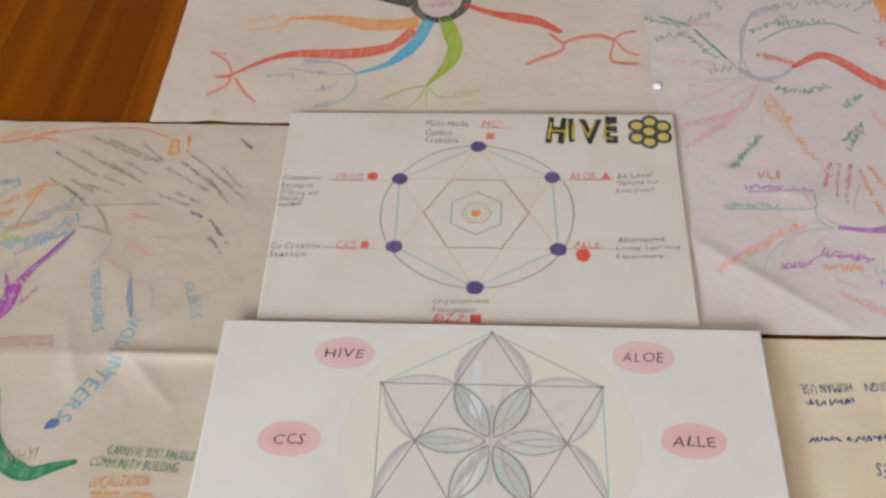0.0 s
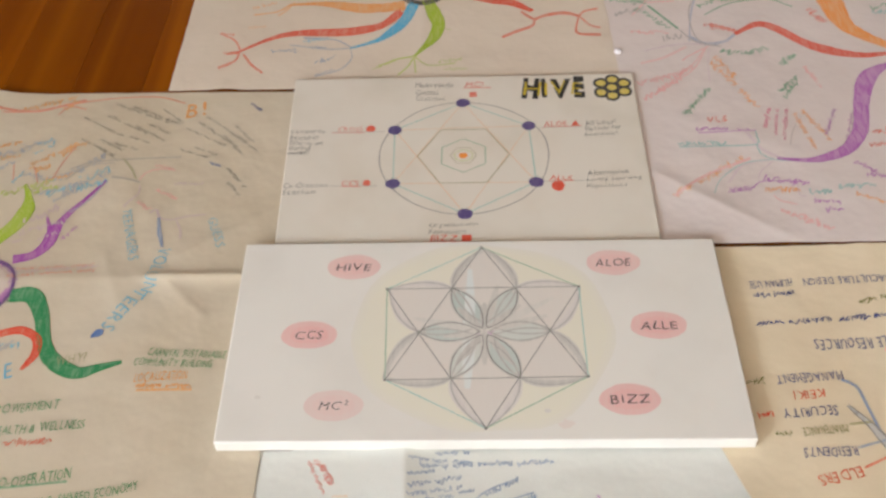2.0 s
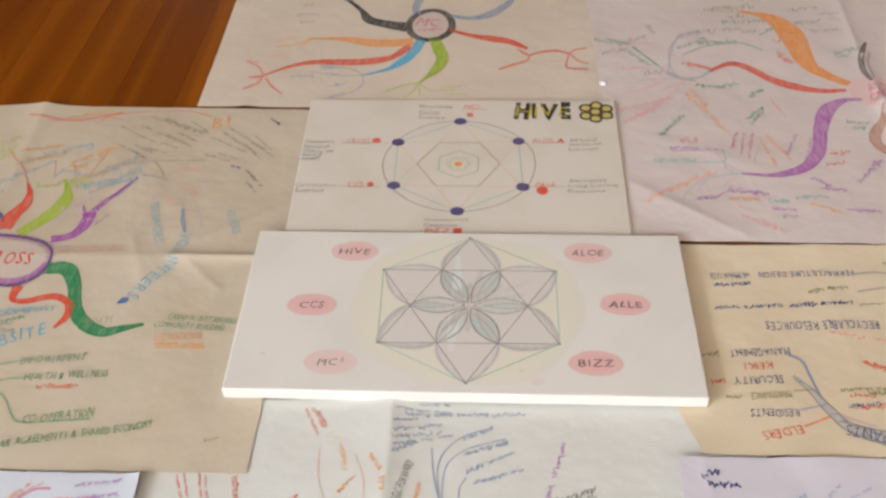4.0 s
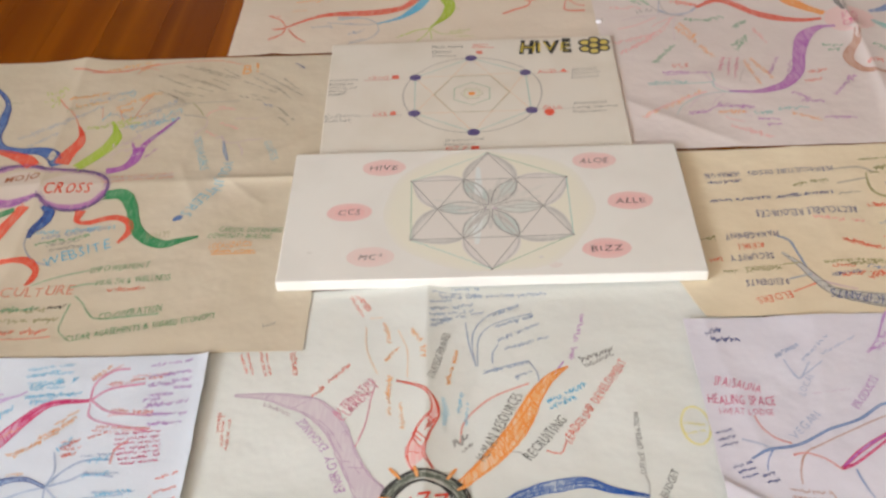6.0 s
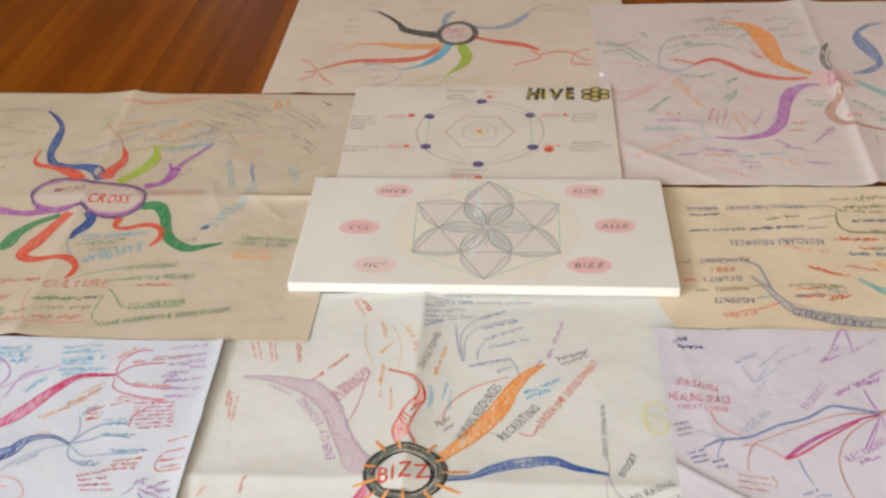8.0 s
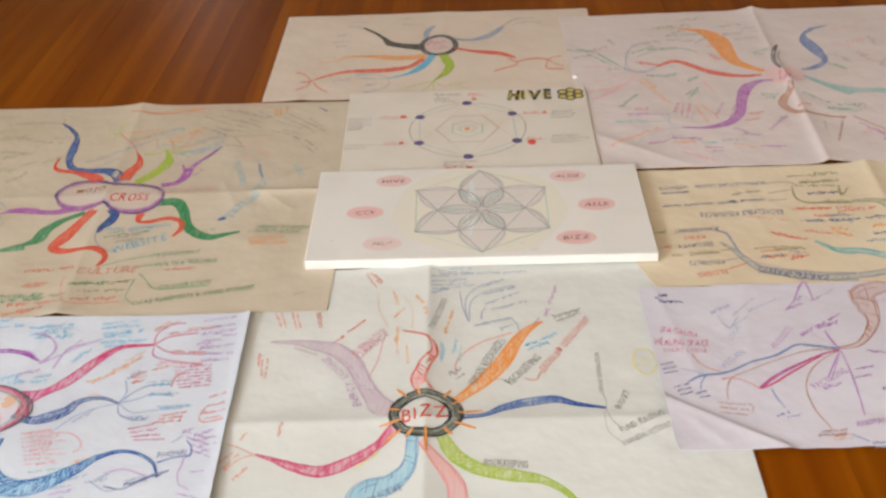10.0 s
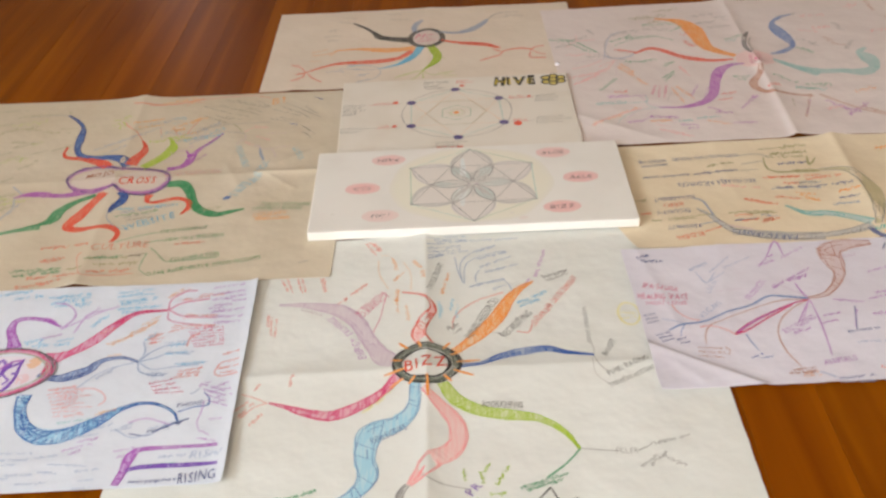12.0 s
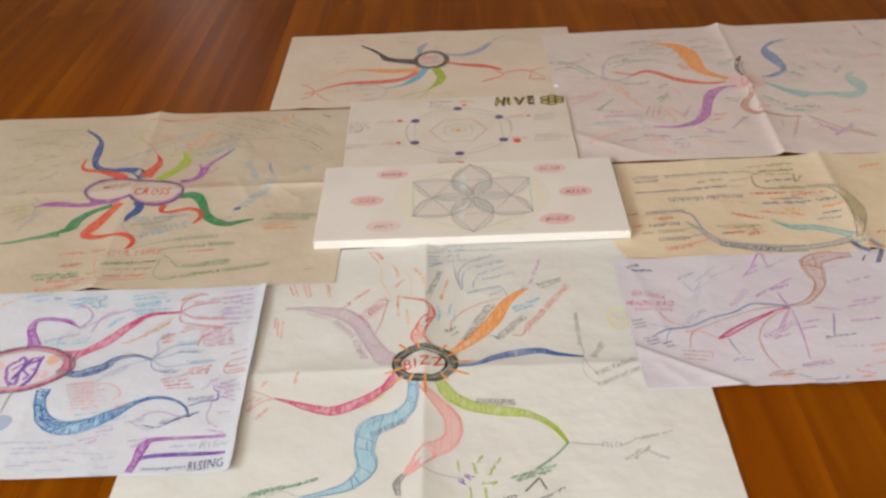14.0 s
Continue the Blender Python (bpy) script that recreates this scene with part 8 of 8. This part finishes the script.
patch(hive, "cell_fill", oval(0.190, 0.338, 0.0075, 0.0073, 28, 0.08), "mustard", 0.7)
patch(hive, "cell", oval(0.225, 0.337, 0.0116, 0.0127, 28, 0.08), "black", 0.85)
patch(hive, "cell_fill", oval(0.225, 0.337, 0.0075, 0.0073, 28, 0.08), "mustard", 0.7)
patch(hive, "cell", oval(0.206, 0.327, 0.0116, 0.0126, 28, 0.08), "black", 0.85)
patch(hive, "cell_fill", oval(0.206, 0.327, 0.0075, 0.0073, 28, 0.08), "mustard", 0.7)
patch(hive, "cell", oval(0.189, 0.315, 0.0116, 0.0125, 28, 0.08), "black", 0.85)
patch(hive, "cell_fill", oval(0.189, 0.315, 0.0075, 0.0073, 28, 0.08), "mustard", 0.7)
patch(hive, "cell", oval(0.224, 0.317, 0.0115, 0.0125, 28, 0.08), "black", 0.85)
patch(hive, "cell_fill", oval(0.224, 0.317, 0.0074, 0.0072, 28, 0.08), "mustard", 0.7)
patch(hive, "cell", oval(0.205, 0.307, 0.0115, 0.0123, 28, 0.08), "black", 0.85)
patch(hive, "cell_fill", oval(0.205, 0.307, 0.0074, 0.0072, 28, 0.08), "mustard", 0.7)
lettering(hive, "ALOE", (0.098, 0.242), (0.132, 0.244), 0.0123, "red", 0.7)
branch(hive, "line", [(0.096, 0.235, 0.0018), (0.132, 0.237, 0.0019), (0.154, 0.239, 0.0015)], "red", 0.5)
branch(hive, "line", [(0.078, 0.235, 0.0015), (0.154, 0.236, 0.0014)], "grey", 0.3)
lettering(hive, "ALLE", (0.101, 0.127), (0.133, 0.127), 0.0099, "red", 0.7)
branch(hive, "line", [(0.089, 0.12, 0.0014), (0.149, 0.121, 0.0014)], "grey", 0.5)
branch(hive, "line", [(0.1, 0.121, 0.0017), (0.134, 0.121, 0.0017)], "red", 0.5)
lettering(hive, "MC²", (-0.017, 0.341), (0.011, 0.339), 0.0134, "red", 0.75)
branch(hive, "line", [(-0.02, 0.333, 0.002), (0.022, 0.332, 0.002)], "red", 0.5)
lettering(hive, "CROSS", (-0.205, 0.239), (-0.169, 0.239), 0.0111, "red", 0.55)
branch(hive, "line", [(-0.214, 0.232, 0.0019), (-0.165, 0.231, 0.0018)], "red", 0.5)
branch(hive, "line", [(-0.214, 0.233, 0.0014), (-0.136, 0.232, 0.0014)], "grey", 0.4)
lettering(hive, "CCS", (-0.190, 0.122), (-0.166, 0.122), 0.0111, "red", 0.7)
branch(hive, "line", [(-0.206, 0.117, 0.0015), (-0.14, 0.116, 0.0014)], "grey", 0.5)
branch(hive, "line", [(-0.191, 0.116, 0.0016), (-0.164, 0.115, 0.0016)], "red", 0.5)
lettering(hive, "BIZZ", (-0.063, 0.013), (-0.026, 0.013), 0.0119, "red", 0.8)
branch(hive, "line", [(-0.064, 0.006, 0.0018), (-0.022, 0.006, 0.0018)], "red", 0.5)
patch(hive, "red_dot", oval(-0.157, 0.239, 0.0070, 0.0074, 28, 0.08), "red", 0.8)
patch(hive, "red_dot", oval(-0.155, 0.122, 0.0054, 0.0067, 28, 0.08), "red", 0.7)
patch(hive, "red_drop", oval(0.112, 0.111, 0.0091, 0.0103, 28, 0.08), "red", 0.85)
branch(hive, "line", [(0.112, 0.121, 0.0038), (0.113, 0.129, 0.0015)], "red", 0.8)
patch(hive, "red_triangle", [(0.138, 0.238), (0.151, 0.237), (0.145, 0.251)], "red", 0.7)
patch(hive, "red_square", [(-0.021, 0.019), (-0.008, 0.019), (-0.008, 0.007), (-0.021, 0.007)], "red", 0.85)
patch(hive, "red_square", [(-0.011, 0.322), (-0.000, 0.322), (-0.000, 0.310), (-0.011, 0.310)], "red", 0.6)
lettering(hive, "Multi-Media", (-0.094, 0.341), (-0.036, 0.340), 0.0115, "black", 0.62)
lettering(hive, "Content", (-0.093, 0.323), (-0.058, 0.321), 0.0113, "black", 0.62)
lettering(hive, "Creators", (-0.092, 0.308), (-0.049, 0.308), 0.0111, "black", 0.62)
lettering(hive, "All Local", (0.159, 0.243), (0.204, 0.248), 0.0104, "black", 0.62)
lettering(hive, "Options for", (0.158, 0.230), (0.211, 0.233), 0.0103, "black", 0.62)
lettering(hive, "Everyone!", (0.157, 0.217), (0.204, 0.220), 0.0102, "black", 0.62)
lettering(hive, "Alternative", (0.154, 0.135), (0.211, 0.138), 0.0094, "black", 0.62)
lettering(hive, "Living Learning", (0.152, 0.122), (0.228, 0.125), 0.0093, "black", 0.62)
lettering(hive, "Experience", (0.151, 0.109), (0.207, 0.110), 0.0092, "black", 0.62)
lettering(hive, "Community", (-0.275, 0.234), (-0.224, 0.235), 0.0106, "black", 0.62)
lettering(hive, "Resource", (-0.275, 0.221), (-0.233, 0.223), 0.0105, "black", 0.62)
lettering(hive, "Offering and", (-0.275, 0.209), (-0.225, 0.208), 0.0103, "black", 0.62)
lettering(hive, "Sharing", (-0.275, 0.197), (-0.242, 0.198), 0.0102, "black", 0.62)
lettering(hive, "Co-Creation", (-0.272, 0.119), (-0.210, 0.120), 0.0095, "black", 0.62)
lettering(hive, "Station", (-0.272, 0.105), (-0.226, 0.106), 0.0094, "black", 0.62)
lettering(hive, "Organizational", (-0.065, 0.036), (-0.000, 0.038), 0.0086, "black", 0.62)
lettering(hive, "Foundation", (-0.065, 0.025), (-0.016, 0.025), 0.0085, "black", 0.62)
writing(hive, (-0.274, 0.187), (-0.244, 0.189), 0.0084, "black", 0.55)

# A small glossy dome, added to give the glint where two papers meet
bm = bmesh.new()
bmesh.ops.create_uvsphere(bm, u_segments=20, v_segments=10, radius=0.0065)
for v in bm.verts:
    v.co.z = max(-0.001, v.co.z * 0.6)
dome_gloss, gn, gl, gb = material("glossy_whitish", 0.08, 0.6)
gb.inputs["Base Color"].default_value = (0.85, 0.83, 0.86, 1)
gb.inputs["Coat Weight"].default_value = 0.6
pin = tagged(mesh_object("glint_dome", bm, dome_gloss, None, "", True), "small glossy whitish dome added for a glint on overlapping papers", "push pin")
pin.location = (0.225, 0.426, wheel.height(0.225, 0.426) + 0.0012)

# ---- windows ----
def window(name, place, width, z0, z1, bars, turn=0.0):
    top = tagged(new(name), "white painted window frame", "window", kind="structure")
    top.matrix_world = pose(place[0], place[1], 0, 0, 0, turn)
    x0, x1 = -width / 2, width / 2
    bm = bmesh.new()
    for a in ((x0, x0 + 0.05, z0, z1), (x1 - 0.05, x1, z0, z1), (x0 + 0.05, x1 - 0.05, z0, z0 + 0.05), (x0 + 0.05, x1 - 0.05, z1 - 0.05, z1)):
        box(bm, a[0], a[1], -0.03, 0.03, a[2], a[3])
    for k in range(1, bars):
        x = x0 + width * k / bars
        box(bm, x - 0.02, x + 0.02, -0.025, 0.025, z0 + 0.05, z1 - 0.05)
    part("window_frame", bm, FRAME, top)


window("window_1", (-1.7, -6.34), 3.8, 1.4, 4.0, 4)
window("window_2", (-1.85, 5.06), 0.5, 0.7, 1.8, 1)
window("window_3", (-4.56, -4.8), 2.6, 1.95, 3.55, 3, 90)

# ---- floor ----
bm = bmesh.new()
box(bm, -4.62, 3.32, -6.4, 5.12, -0.06, -0.012)
floor = tagged(mesh_object("floor", bm, SEAM), "reddish oiled wooden floorboards", "floor", kind="structure")


def board_mesh(width, length):
    bm = bmesh.new()
    box(bm, -width / 2, width / 2, -length / 2, length / 2, -0.012, 0)
    bmesh.ops.bevel(bm, geom=[e for e in bm.edges if e.verts[0].co.z > -0.001 and e.verts[1].co.z > -0.001], offset=0.0004, segments=1, affect="EDGES")
    me = bpy.data.meshes.new("plank")
    bm.to_mesh(me)
    bm.free()
    me.materials.append(WOOD)
    return me


PITCH = 0.1135
plank = board_mesh(PITCH - 0.0002, 2.8997)
rng = random.Random(5)
for i in range(70):
    x = -0.8725 - 31.5 * PITCH + i * PITCH
    if not -4.55 < x < 3.25:
        continue
    shift = rng.uniform(-1.2, 1.2)
    for k in range(-3, 3):
        y = 0.4 + shift + k * 2.9
        if -7.8 < y < 6.4:
            ob = new("plank", plank)
            ob.parent = floor
            ob.location = (x, y, 0.0)
